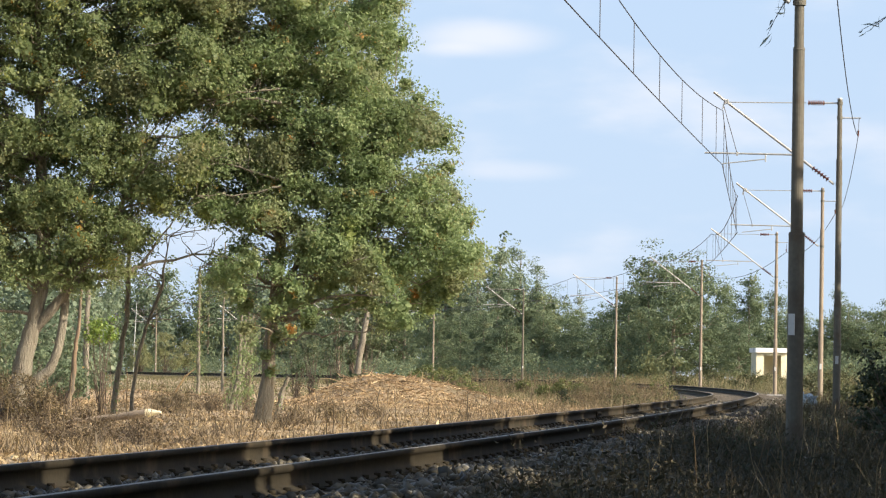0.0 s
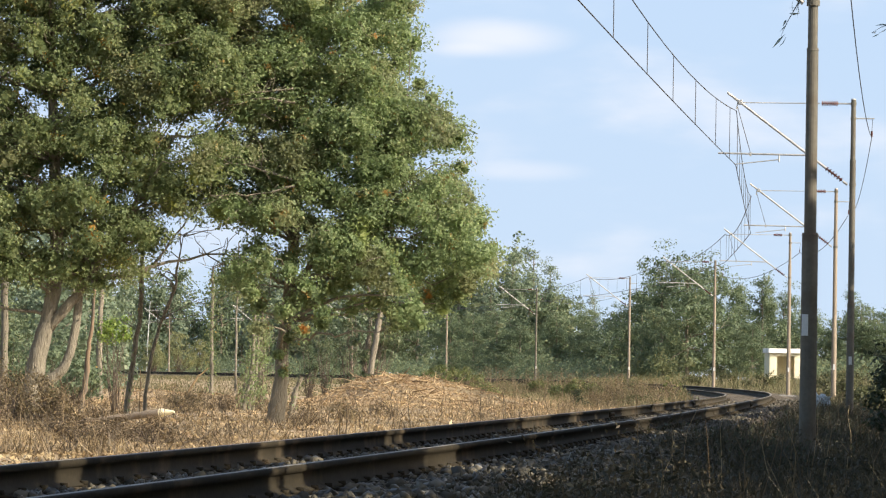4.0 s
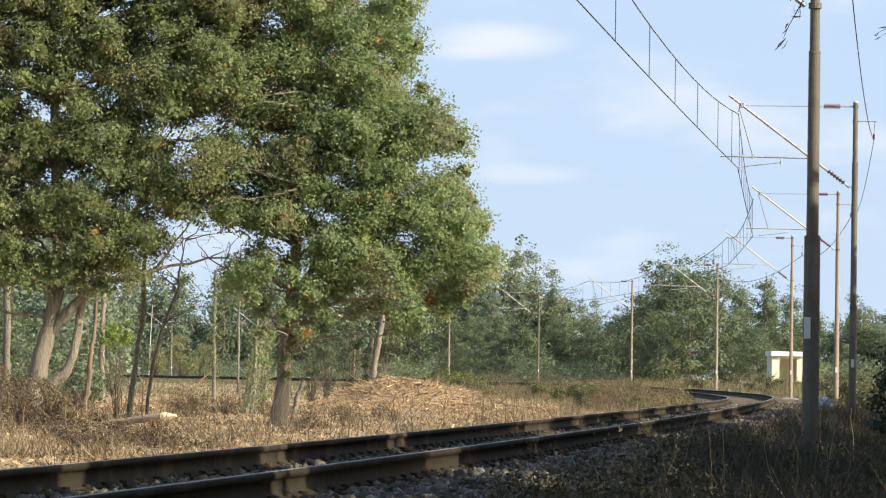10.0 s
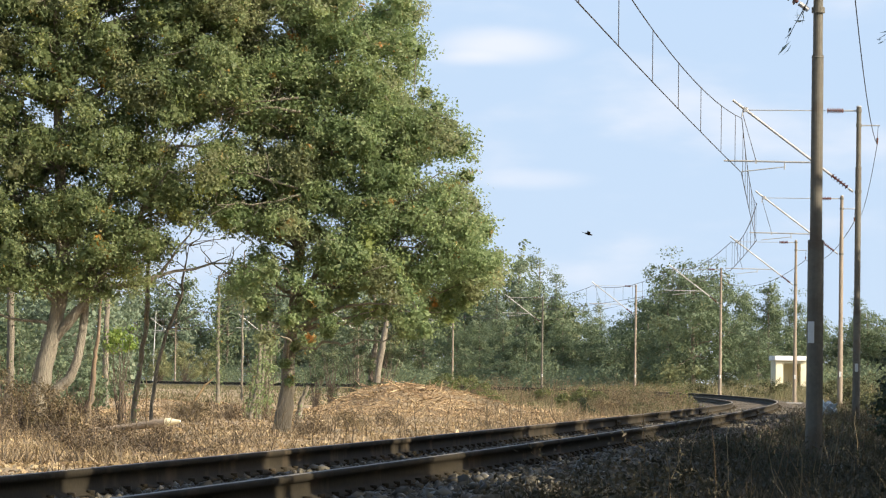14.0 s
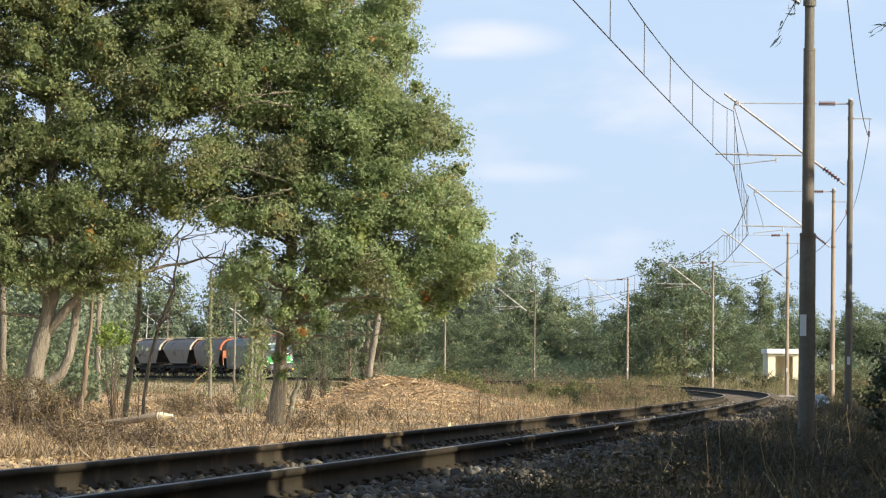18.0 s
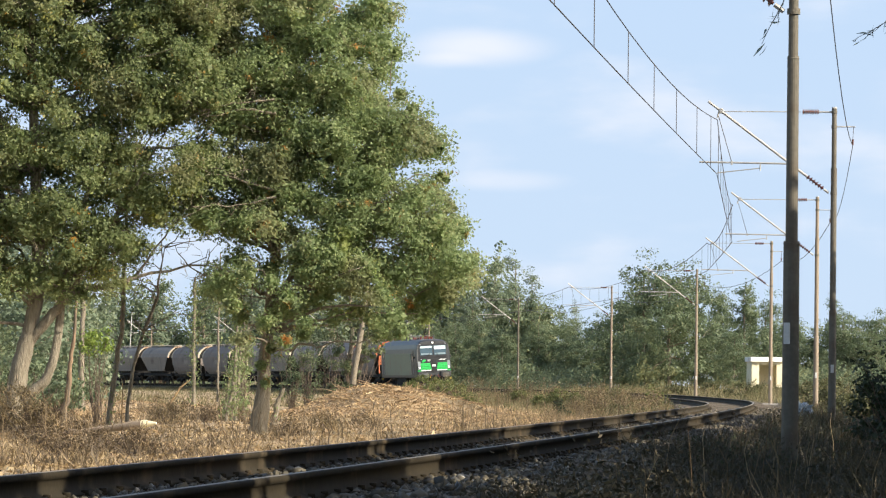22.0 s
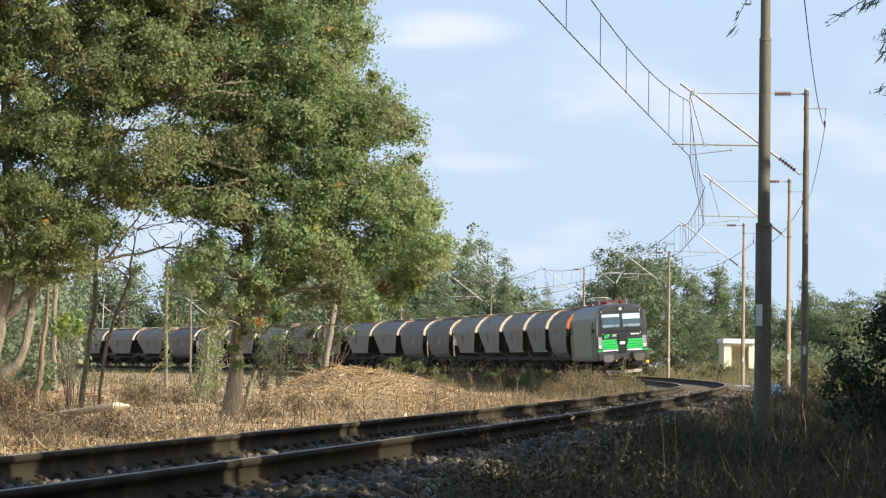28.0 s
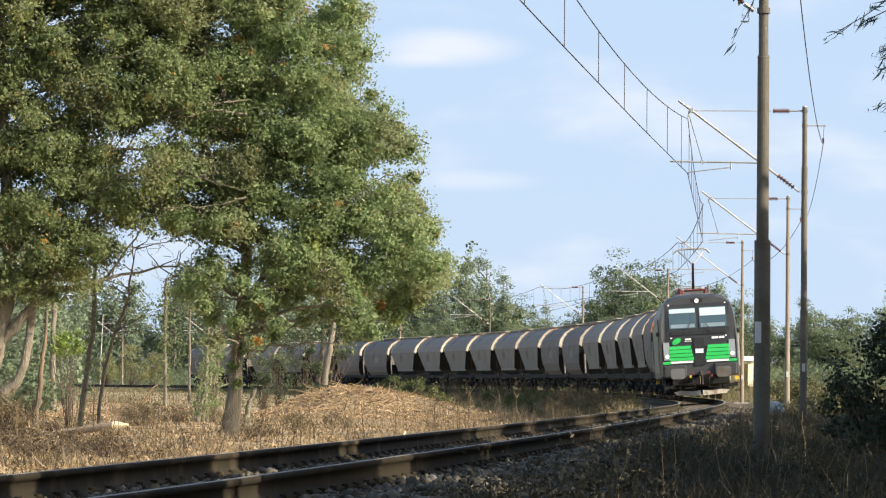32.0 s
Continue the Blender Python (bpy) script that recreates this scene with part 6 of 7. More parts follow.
def cover_verge():
    rng = np.random.default_rng(71)
    x, y = scatter(5200, 19, 150, 0.01, 0.135, rng, 1.5)
    u, d = nearest(x, y)
    keep = d > 1.75 + 0.6 * lumps(x, y, 5, 41)
    x, y, d = x[keep], y[keep], d[keep]
    gx, gy, i = tufts(rng, x, y, 13, 0.13)
    tall = (np.clip(0.16 + (d - 2.4) * 0.09, 0.12, 0.5) * rng.uniform(0.6, 1.4, len(x)))[i]
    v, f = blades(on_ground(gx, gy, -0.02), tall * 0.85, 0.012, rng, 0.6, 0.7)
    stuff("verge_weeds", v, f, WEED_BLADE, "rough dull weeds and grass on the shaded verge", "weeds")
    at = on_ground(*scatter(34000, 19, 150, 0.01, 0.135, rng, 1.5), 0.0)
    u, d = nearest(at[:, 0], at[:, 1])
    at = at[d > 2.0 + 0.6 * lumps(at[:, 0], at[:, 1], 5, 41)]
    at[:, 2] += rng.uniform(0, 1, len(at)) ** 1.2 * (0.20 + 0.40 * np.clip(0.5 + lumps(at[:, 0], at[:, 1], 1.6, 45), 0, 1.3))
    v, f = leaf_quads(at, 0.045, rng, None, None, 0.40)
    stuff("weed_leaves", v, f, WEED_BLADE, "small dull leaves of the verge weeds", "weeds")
    # low growth creeping over the shoulder of the ballast
    n = 2600
    uu = 30 + 105 * rng.beta(1.0, 1.4, n)
    dd = 1.45 + rng.gamma(1.8, 0.6, n)
    p = on_line(uu, 0.0)
    h = np.interp(uu, U, LH)
    x, y = p[:, 0] + dd * np.cos(h), p[:, 1] - dd * np.sin(h)
    keep = lumps(x, y, 7, 57) + (dd - 2.1) * 0.9 > 0.12
    gx, gy, i = tufts(rng, x[keep], y[keep], 12, 0.14)
    base = on_ground(gx, gy, 0.0)
    gu, gd = nearest(gx, gy)
    base[:, 2] = np.maximum(base[:, 2], np.interp(gu, U, LZ) + np.clip(gd, -1.6, 1.6) * cant(gu) / 1.5 - 0.22 - np.maximum(0, gd - 1.55) * 0.5)
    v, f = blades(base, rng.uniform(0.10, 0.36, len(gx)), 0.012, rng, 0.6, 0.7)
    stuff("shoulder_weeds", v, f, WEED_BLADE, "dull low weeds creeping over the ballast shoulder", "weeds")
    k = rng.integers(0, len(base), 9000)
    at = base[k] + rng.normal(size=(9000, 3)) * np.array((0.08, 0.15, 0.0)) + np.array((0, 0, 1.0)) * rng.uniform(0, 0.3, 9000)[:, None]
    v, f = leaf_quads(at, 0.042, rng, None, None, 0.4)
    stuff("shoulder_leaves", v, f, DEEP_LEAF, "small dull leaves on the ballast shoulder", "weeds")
    # rough growth further along the outer side
    uu = rng.uniform(120, 330, 3600)
    dd = 4.0 + rng.gamma(1.7, 4.5, 3600)
    p = on_line(uu, 0.0)
    h = np.interp(uu, U, LH)
    x, y = p[:, 0] + dd * np.cos(h), p[:, 1] - dd * np.sin(h)
    gx, gy, i = tufts(rng, x, y, 8, 0.22)
    v, f = blades(on_ground(gx, gy, -0.02), (np.clip(0.2 + (dd - 4) * 0.08, 0.2, 0.9) * rng.uniform(0.5, 1.2, len(x)))[i], 0.03, rng, 0.3, 0.4)
    stuff("rough_growth", v, f, MEADOW, "rough yellowing growth on the outer verge", "weeds")
    # pale tall grass stems
    paths = []
    for k in range(80):
        x, y = scatter(1, 24, 80, 0.03, 0.12, rng, 1.5)
        x, y = float(x[0]), float(y[0])
        if nearest([x], [y])[1][0] < 2.6:
            continue
        z, L = gz(x, y), rng.uniform(0.35, 0.85)
        paths.append(crooked((x, y, z), (x + rng.normal() * 0.10, y, z + L), 0.004, 0.002, rng, 5, 0.12))
    v, f = tubes(paths, 4)
    stuff("grass_stems", v, f, DRY_BLADE, "thin pale dry grass stems on the verge", "grass")


cover_clearing()
cover_verge()


# ---- single things of the clearing ----
def bush(at, blobs, leaves, size, mat, seed, label, clump=0.22, slim=0.6, name="bush"):
    rng = np.random.default_rng(seed)
    b = empty(name, Matrix.Translation(at), label=label, category="bush")
    pts, tips, face = crown_points(blobs, leaves, rng, clump, 0.4)
    v, f = tubes([crooked((rng.normal() * 0.08, rng.normal() * 0.08, -0.1), t, 0.018, 0.005, rng, 6, 0.15) for t in tips[:60]], 5)
    part("stemwork", mesh_np("stemwork", v, f, TWIG), None, b)["kind"] = "stuff"
    v, f = leaf_quads(pts, size, rng, face, None, slim)
    part("foliage", mesh_np("foliage", v, f, mat), None, b)
    return b


def at_ground(x, y):
    return (x, y, gz(x, y))


bank = [(*on_line(u, d)[:2], s, k) for k, (u, d, s) in enumerate(((336, -3.2, 1.7), (326, -3.4, 1.6), (344, -3.2, 1.1), (252, -3.6, 1.0), (262, -4.0, 0.7), (241, -3.3, 0.7), (281, -3.4, 0.7)))]
for x, y, s, seed in bank:
    bush(at_ground(x, y), [((0, 0, 0.55 * s), (0.75 * s, 0.7 * s, 0.5 * s)), ((0.5 * s, 0, 0.4 * s), (0.6 * s, 0.5 * s, 0.4 * s))], 1500, 0.12, SHRUB_LEAF, seed,
         "low green bush beside the railway bank", 0.24)
for u, d, h, seed in ((193, -3.6, 0.55, 141), (199, -3.0, 0.75, 142), (206, -3.8, 0.95, 143), (212, -3.0, 1.05, 144), (219, -3.6, 1.10, 145), (226, -3.1, 1.0, 146), (234, -3.7, 0.95, 147), (216, -4.8, 0.8, 148), (204, -5.0, 0.6, 149)):
    x, y = (float(q) for q in on_line(u, d)[:2])
    bush(at_ground(x, y), [((0, 0, 0.45 * h), (0.75, 0.9, 0.40 * h)), ((0.5, 0, 0.35 * h), (0.6, 0.8, 0.34 * h)), ((-0.3, 0, 0.75 * h), (0.4, 0.5, 0.28 * h))], 1300, 0.085, MEADOW_LEAF if seed % 3 == 0 else BRAMBLE, seed,
         "tangled brown-green weeds on the inner bank", 0.25, 0.3, name="weed_clump")
bush(at_ground(6.9, 214), [((0, 0, 0.45), (0.22, 0.2, 0.45)), ((0.35, 0, 0.3), (0.25, 0.2, 0.25))], 900, 0.09, DEEP_LEAF, 9, "small withered dark brown bush", name="withered_bush")
for x, y, w, seed in ((-9.6, 121, 1.0, 21), (-6.3, 88, 1.5, 22), (-5.6, 86, 1.2, 28), (-8.3, 94, 1.0, 29), (-7.0, 84, 1.2, 32), (-3.7, 119, 0.6, 23), (-12.7, 117, 1.2, 24), (-13.6, 121, 1.3, 25), (-7.4, 92, 1.2, 26), (-11.4, 108, 1.3, 71), (-12.3, 112, 1.4, 72), (-11.6, 119, 1.3, 73)):
    bush(at_ground(x, y), [((0, 0, 0.28 if y > 100 else 0.20), (0.6 * w, 0.5, 0.34 if y > 100 else 0.28)), ((0.4 * w, 0, 0.16), (0.5 * w, 0.4, 0.22))], 1500, 0.075, BRUSH, seed, "withered dark brown brushwood in the clearing", 0.2, 0.3,
         name="brushwood")
for x, y, s, seed in ((-11.5, 118, 1.05, 83), (-12.2, 120, 1.3, 84), (-10.7, 117, 0.9, 85), (-10.2, 116, 0.6, 86)):
    bush(at_ground(x, y), [((0, 0, 0.7 * s), (0.6 * s, 0.5, 0.7 * s)), ((0.35 * s, 0, 0.35 * s), (0.5 * s, 0.5, 0.35 * s)), ((-0.2, 0, 1.2 * s), (0.35, 0.4, 0.4 * s))], 1700, 0.085, BRAMBLE, seed,
         "brown withering bramble at the foot of the old oak", 0.25, 0.4, name="bramble")
for x, y, w, seed in ((-9.6, 165, 0.9, 101), (-8.5, 170, 1.0, 102), (-10.4, 174, 1.2, 103), (-7.9, 158, 0.8, 104), (-9.0, 150, 0.9, 105), (-10.8, 180, 1.3, 106), (-8.2, 182, 1.1, 107), (-6.0, 152, 0.7, 108), (-3.2, 140, 0.7, 109),
                      (-2.0, 150, 0.6, 110)):
    bush(at_ground(x, y), [((0, 0, 0.35 * w), (0.7 * w, 0.6, 0.38 * w)), ((0.5 * w, 0, 0.22 * w), (0.6 * w, 0.5, 0.26 * w))], 1000, 0.085, BRAMBLE if seed % 2 else BRUSH, seed, "withered brown bramble low in the clearing", 0.22, 0.35,
         name="bramble")
for x, y, h, seed in ((0.35, 216, 2.0, 111), (1.5, 217, 1.8, 112), (2.3, 216, 1.5, 113), (10.35, 190, 1.1, 114)):
    bush(at_ground(x, y), [((0, 0, 0.55 * h), (0.42, 0.4, 0.38 * h)), ((0.25, 0, 0.35 * h), (0.4, 0.4, 0.28 * h)), ((-0.2, 0, 0.8 * h), (0.25, 0.25, 0.2 * h))], 700 if h > 1.2 else 380, 0.10, SHRUB_LEAF, seed,
         "young green bush beside the railway", 0.22, name="bush")
for x, y, s, seed in ((-30.2, 502, 1.0, 121), (-27.8, 504, 0.8, 122), (-33.5, 508, 0.75, 123)):
    bush(at_ground(x, y), [((0, 0, 3.0 * s), (1.5 * s, 1.2, 2.0 * s)), ((0.9 * s, 0, 2.0 * s), (1.2 * s, 1.0, 1.5 * s)), ((-0.9 * s, 0, 1.8 * s), (1.2 * s, 1.0, 1.4 * s)), ((0.1, 0, 4.6 * s), (0.9 * s, 0.8, 0.7 * s))], 3600, 0.20, OLIVE_LEAF, seed,
         "pale olive willow bush beyond the railway", 0.35, 0.3, name="willow_bush")
bush(at_ground(-10.0, 134), [((0, 0, 2.9), (0.42, 0.5, 0.28)), ((0.25, 0, 2.6), (0.35, 0.4, 0.25)), ((-0.35, 0, 2.5), (0.3, 0.4, 0.3))], 700, 0.11, LIME_LEAF, 27, "bright green sapling foliage", name="sapling")
for x, y, s, seed in ((-13.9, 165, 1.3, 61), (-15.2, 160, 1.6, 63), (-17.0, 172, 1.9, 64), (-15.0, 176, 1.5, 65), (-20.0, 178, 1.9, 66)):
    bush(at_ground(x, y), [((0, 0, 1.0 * s), (1.0 * s, 0.8 * s, 0.8 * s)), ((0.6 * s, 0, 0.7 * s), (0.7 * s, 0.7 * s, 0.6 * s)), ((-0.6 * s, 0, 0.6 * s), (0.7 * s, 0.7 * s, 0.5 * s))],
         1700, 0.15, WOOD_LEAF, seed, "leafy green undergrowth bush behind the oaks", 0.3)


def slim_trunk(points, seed, label, mat=BARK, twigs=0, name="bare_trunk", ivy=0):
    rng = np.random.default_rng(seed)
    x, y = points[0][0][:2]
    g = gz(x, y)
    t = empty(name, Matrix.Translation((x, y, g)), label=label, category="tree")
    p = np.array([(q[0] - x, q[1] - y, q[2] - g) for q, _ in points], float)
    r = np.array([k for _, k in points], float)
    s, ss = np.linspace(0, 1, len(p)), np.linspace(0, 1, 22)
    fine = np.stack([np.interp(ss, s, p[:, c]) for c in range(3)], 1)
    fine[1:] += rng.normal(size=(21, 3)) * 0.012
    fine[0, 2] -= 0.25
    path = [(q, k) for q, k in zip(fine, np.interp(ss, s, r) * rng.uniform(0.92, 1.1, 22))]
    v, f = tubes([path], 10)
    part("trunk", mesh_np("trunk", v, f, mat), None, t, smooth=True)
    if ivy:
        s = rng.uniform(0, 1, ivy) ** 0.8
        clump = np.floor(s * 14) / 14 + rng.normal(size=ivy) * 0.03
        q = np.stack([np.interp(clump, ss, fine[:, c]) for c in range(3)], 1) + rng.normal(size=(ivy, 3)) * np.array((0.14, 0.14, 0.16)) * rng.uniform(0.4, 1.5, (ivy, 1))
        v, f = leaf_quads(q, 0.10, rng, None, (0, 0, -0.5), 0.7)
        part("ivy_foliage", mesh_np("ivy_foliage", v, f, OLD_OAK_LEAF), None, t, "dull green ivy leaves")
    for k in range(twigs):
        q = fine[rng.integers(9, 22)]
        e = q + np.array((rng.normal() * 0.7, rng.normal() * 0.4, rng.uniform(0.1, 0.9)))
        v, f = tubes([crooked(q, e, 0.022, 0.006, rng, 6, 0.2), crooked((q + e) / 2, (q + e) / 2 + rng.normal(size=3) * 0.35, 0.012, 0.004, rng, 4, 0.2)], 5)
        part("twig", mesh_np("twig", v, f, mat), None, t)
    return t


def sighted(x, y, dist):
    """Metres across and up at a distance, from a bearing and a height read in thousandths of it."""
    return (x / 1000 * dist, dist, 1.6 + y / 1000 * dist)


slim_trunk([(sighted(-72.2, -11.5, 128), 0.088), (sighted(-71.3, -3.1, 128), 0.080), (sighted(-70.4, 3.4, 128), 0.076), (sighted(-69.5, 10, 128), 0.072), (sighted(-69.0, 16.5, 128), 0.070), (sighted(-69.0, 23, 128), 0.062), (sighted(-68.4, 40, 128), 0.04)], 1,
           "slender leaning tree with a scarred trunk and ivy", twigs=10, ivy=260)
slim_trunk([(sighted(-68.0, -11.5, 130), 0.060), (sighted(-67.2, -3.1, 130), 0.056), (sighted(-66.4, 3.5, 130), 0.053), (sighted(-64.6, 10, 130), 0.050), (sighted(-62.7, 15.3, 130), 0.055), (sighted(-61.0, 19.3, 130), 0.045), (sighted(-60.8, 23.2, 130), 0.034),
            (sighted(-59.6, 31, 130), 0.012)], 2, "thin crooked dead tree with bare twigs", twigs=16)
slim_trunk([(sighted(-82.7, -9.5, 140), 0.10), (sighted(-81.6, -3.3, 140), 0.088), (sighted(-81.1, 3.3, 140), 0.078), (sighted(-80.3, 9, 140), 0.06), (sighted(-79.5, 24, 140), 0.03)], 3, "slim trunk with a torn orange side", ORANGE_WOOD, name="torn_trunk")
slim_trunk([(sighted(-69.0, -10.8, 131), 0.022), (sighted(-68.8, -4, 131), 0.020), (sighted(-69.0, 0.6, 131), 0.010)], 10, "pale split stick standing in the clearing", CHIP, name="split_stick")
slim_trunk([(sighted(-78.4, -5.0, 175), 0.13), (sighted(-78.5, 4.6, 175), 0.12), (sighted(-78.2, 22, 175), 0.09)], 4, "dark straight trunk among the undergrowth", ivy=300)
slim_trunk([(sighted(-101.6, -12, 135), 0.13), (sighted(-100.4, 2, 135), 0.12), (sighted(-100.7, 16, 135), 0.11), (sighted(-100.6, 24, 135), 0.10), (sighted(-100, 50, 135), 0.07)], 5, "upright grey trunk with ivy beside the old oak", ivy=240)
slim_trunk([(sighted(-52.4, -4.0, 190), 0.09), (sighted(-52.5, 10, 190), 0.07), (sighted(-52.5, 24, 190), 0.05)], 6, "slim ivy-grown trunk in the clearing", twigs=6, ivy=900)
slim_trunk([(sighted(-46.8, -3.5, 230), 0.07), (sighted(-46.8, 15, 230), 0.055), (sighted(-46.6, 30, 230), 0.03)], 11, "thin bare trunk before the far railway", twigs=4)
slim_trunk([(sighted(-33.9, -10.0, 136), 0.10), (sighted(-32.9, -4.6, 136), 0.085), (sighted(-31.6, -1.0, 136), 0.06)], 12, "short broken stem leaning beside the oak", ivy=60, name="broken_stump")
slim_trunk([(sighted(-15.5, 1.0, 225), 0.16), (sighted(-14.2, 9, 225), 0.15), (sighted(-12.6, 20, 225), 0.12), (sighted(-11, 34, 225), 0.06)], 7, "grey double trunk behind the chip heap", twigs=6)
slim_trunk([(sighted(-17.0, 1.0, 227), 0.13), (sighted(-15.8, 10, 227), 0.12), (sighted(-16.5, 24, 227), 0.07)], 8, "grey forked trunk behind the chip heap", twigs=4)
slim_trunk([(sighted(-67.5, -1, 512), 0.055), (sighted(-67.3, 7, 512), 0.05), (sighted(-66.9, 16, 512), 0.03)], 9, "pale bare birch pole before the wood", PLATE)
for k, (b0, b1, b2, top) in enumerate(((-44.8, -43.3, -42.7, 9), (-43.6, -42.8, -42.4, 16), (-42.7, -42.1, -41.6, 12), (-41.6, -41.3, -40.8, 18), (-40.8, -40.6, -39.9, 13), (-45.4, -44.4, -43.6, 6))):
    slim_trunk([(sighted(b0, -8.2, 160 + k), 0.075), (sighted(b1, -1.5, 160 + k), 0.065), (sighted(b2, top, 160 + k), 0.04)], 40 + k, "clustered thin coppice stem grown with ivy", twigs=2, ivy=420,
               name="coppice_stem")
bush((-6.75, 163, gz(-6.75, 163)), [((0, 0, 1.9), (0.40, 0.4, 0.8)), ((-0.1, 0, 1.1), (0.3, 0.3, 0.6)), ((0.1, 0, 2.9), (0.5, 0.5, 0.6))], 1100, 0.13, OAK_LEAF, 28, "ivy mantle on the coppice stems", name="ivy")
for x, y, h, seed in ((-5.9, 226, 4.4, 131), (-4.8, 228, 5.0, 132), (-6.8, 230, 3.6, 133)):
    bush(at_ground(x, y), [((0, 0, 0.35 * h), (0.55, 0.6, 0.25 * h)), ((0.4, 0, 0.6 * h), (0.6, 0.6, 0.2 * h)), ((-0.4, 0, 0.7 * h), (0.55, 0.6, 0.2 * h)), ((0.1, 0, 0.9 * h), (0.5, 0.5, 0.15 * h))], 1500, 0.13, WILLOW_LEAF, seed,
         "slender grey-green sapling behind the chip heap", 0.3, 0.4, name="sapling")
bush((-3.4, 226, gz(-3.4, 226)), [((0, 0, 2.6), (1.1, 0.8, 1.0)), ((0.8, 0, 3.6), (1.2, 0.8, 1.0)), ((-0.9, 0, 3.9), (1.1, 0.8, 1.0)), ((0.2, 0, 5.0), (1.4, 0.9, 1.0)), ((-0.4, 0, 1.0), (0.8, 0.6, 0.7))],
     2600, 0.16, WILLOW_LEAF, 29, "grey-green young tree foliage behind the chip heap", name="young_tree")


def fallen_log():
    y = 118.0
    a, b = Vector((-9.45, y, 0.17)), Vector((-7.50, y - 0.9, 0.44))
    log = empty("fallen_log", Matrix.Translation(a), label="felled log with bark and a pale fresh cut end", category="log")
    rng = np.random.default_rng(3)
    v, f = tubes([[(np.array((b - a) * t), 0.088 + 0.02 * t + rng.normal() * 0.006) for t in np.linspace(0, 1, 12)]], 14)
    part("log_body", mesh_np("log_body", v, f, LOG_BARK), None, log, smooth=True)
    d = (b - a).normalized()
    bm = rod(b - a - d * 0.02, b - a + d * 0.14, 0.118, 0.10, 14)
    rod_into(bm, b - a + d * 0.10, b - a + d * 0.42 + Vector((0, 0, -0.02)), 0.095, 0.03, 10)
    part("cut_end", bm, CUT_WOOD, log, "pale freshly sawn end")
    part("log_tail", rod((0, 0, 0), -d * 0.7 + Vector((0, 0, -0.10)), 0.12, 0.09, 12), LOG_BARK, log)
    return log


fallen_log()


def plastic_bag(x, y):
    """A crumpled bag lying in the weeds."""
    rng = np.random.default_rng(17)
    bm = bmesh.new()
    bmesh.ops.create_icosphere(bm, subdivisions=3, radius=0.2)
    for v in bm.verts:
        v.co *= 1 + 0.55 * float(rng.normal()) * 0.35
        v.co.z *= 0.8
    bag = empty("plastic_bag", Matrix.Translation((x, y, gz(x, y) + 0.30)), label="crumpled pale blue plastic bag caught in the weeds", category="bag")
    part("bag_body", bm, PALE_PLASTIC, bag)
    part("handle_loop", rod((0.05, 0, -0.32), (-0.12, 0, 0.22), 0.03, 0.015, 8), PALE_PLASTIC, bag)


plastic_bag(8.9, 100.0)
slim_trunk([((-11.05, 190, gz(-11.05, 190)), 0.05), ((-10.55, 190, 1.35), 0.04), ((-10.1, 190, 1.72), 0.02)], 90, "pale broken branch leaning out of a heap", CHIP, name="broken_branch")

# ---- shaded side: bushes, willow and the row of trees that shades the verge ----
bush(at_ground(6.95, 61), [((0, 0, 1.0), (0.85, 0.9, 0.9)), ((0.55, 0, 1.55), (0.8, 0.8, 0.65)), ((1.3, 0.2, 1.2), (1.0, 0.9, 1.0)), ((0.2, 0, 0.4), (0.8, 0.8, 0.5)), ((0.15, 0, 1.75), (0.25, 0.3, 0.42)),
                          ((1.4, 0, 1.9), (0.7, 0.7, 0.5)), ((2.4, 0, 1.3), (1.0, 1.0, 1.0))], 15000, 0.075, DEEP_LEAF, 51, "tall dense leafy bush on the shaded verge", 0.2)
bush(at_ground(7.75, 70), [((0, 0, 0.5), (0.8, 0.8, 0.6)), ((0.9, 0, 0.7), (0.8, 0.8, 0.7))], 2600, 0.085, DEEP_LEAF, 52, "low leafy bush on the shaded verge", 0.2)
for x, y, s, seed in ((14.9, 150, 0.5, 53), (17.2, 165, 0.6, 54), (19.9, 182, 0.7, 55), (18.6, 200, 0.5, 56), (16.4, 176, 0.6, 57), (20.5, 225, 1.0, 58), (22.5, 245, 1.0, 59), (25.0, 262, 1.1, 60), (19.5, 262, 0.8, 68),
                      (16.8, 288, 0.6, 69), (19.8, 296, 0.7, 70), (22.6, 292, 0.6, 81), (24.4, 293, 0.55, 82), (25.6, 284, 0.8, 77), (26.5, 290, 1.0, 78), (13.0, 128, 0.7, 79), (11.9, 118, 0.6, 80)):
    bush(at_ground(x, y), [((0, 0, 0.6 * s), (1.0 * s, 0.8 * s, 0.6 * s)), ((0.8 * s, 0, 0.7 * s), (0.9 * s, 0.8 * s, 0.7 * s)), ((-0.7 * s, 0, 0.4 * s), (0.7 * s, 0.7 * s, 0.4 * s))], 1500, 0.11, MEADOW_LEAF,
         seed, "yellowing green bush on the outer verge", 0.25)


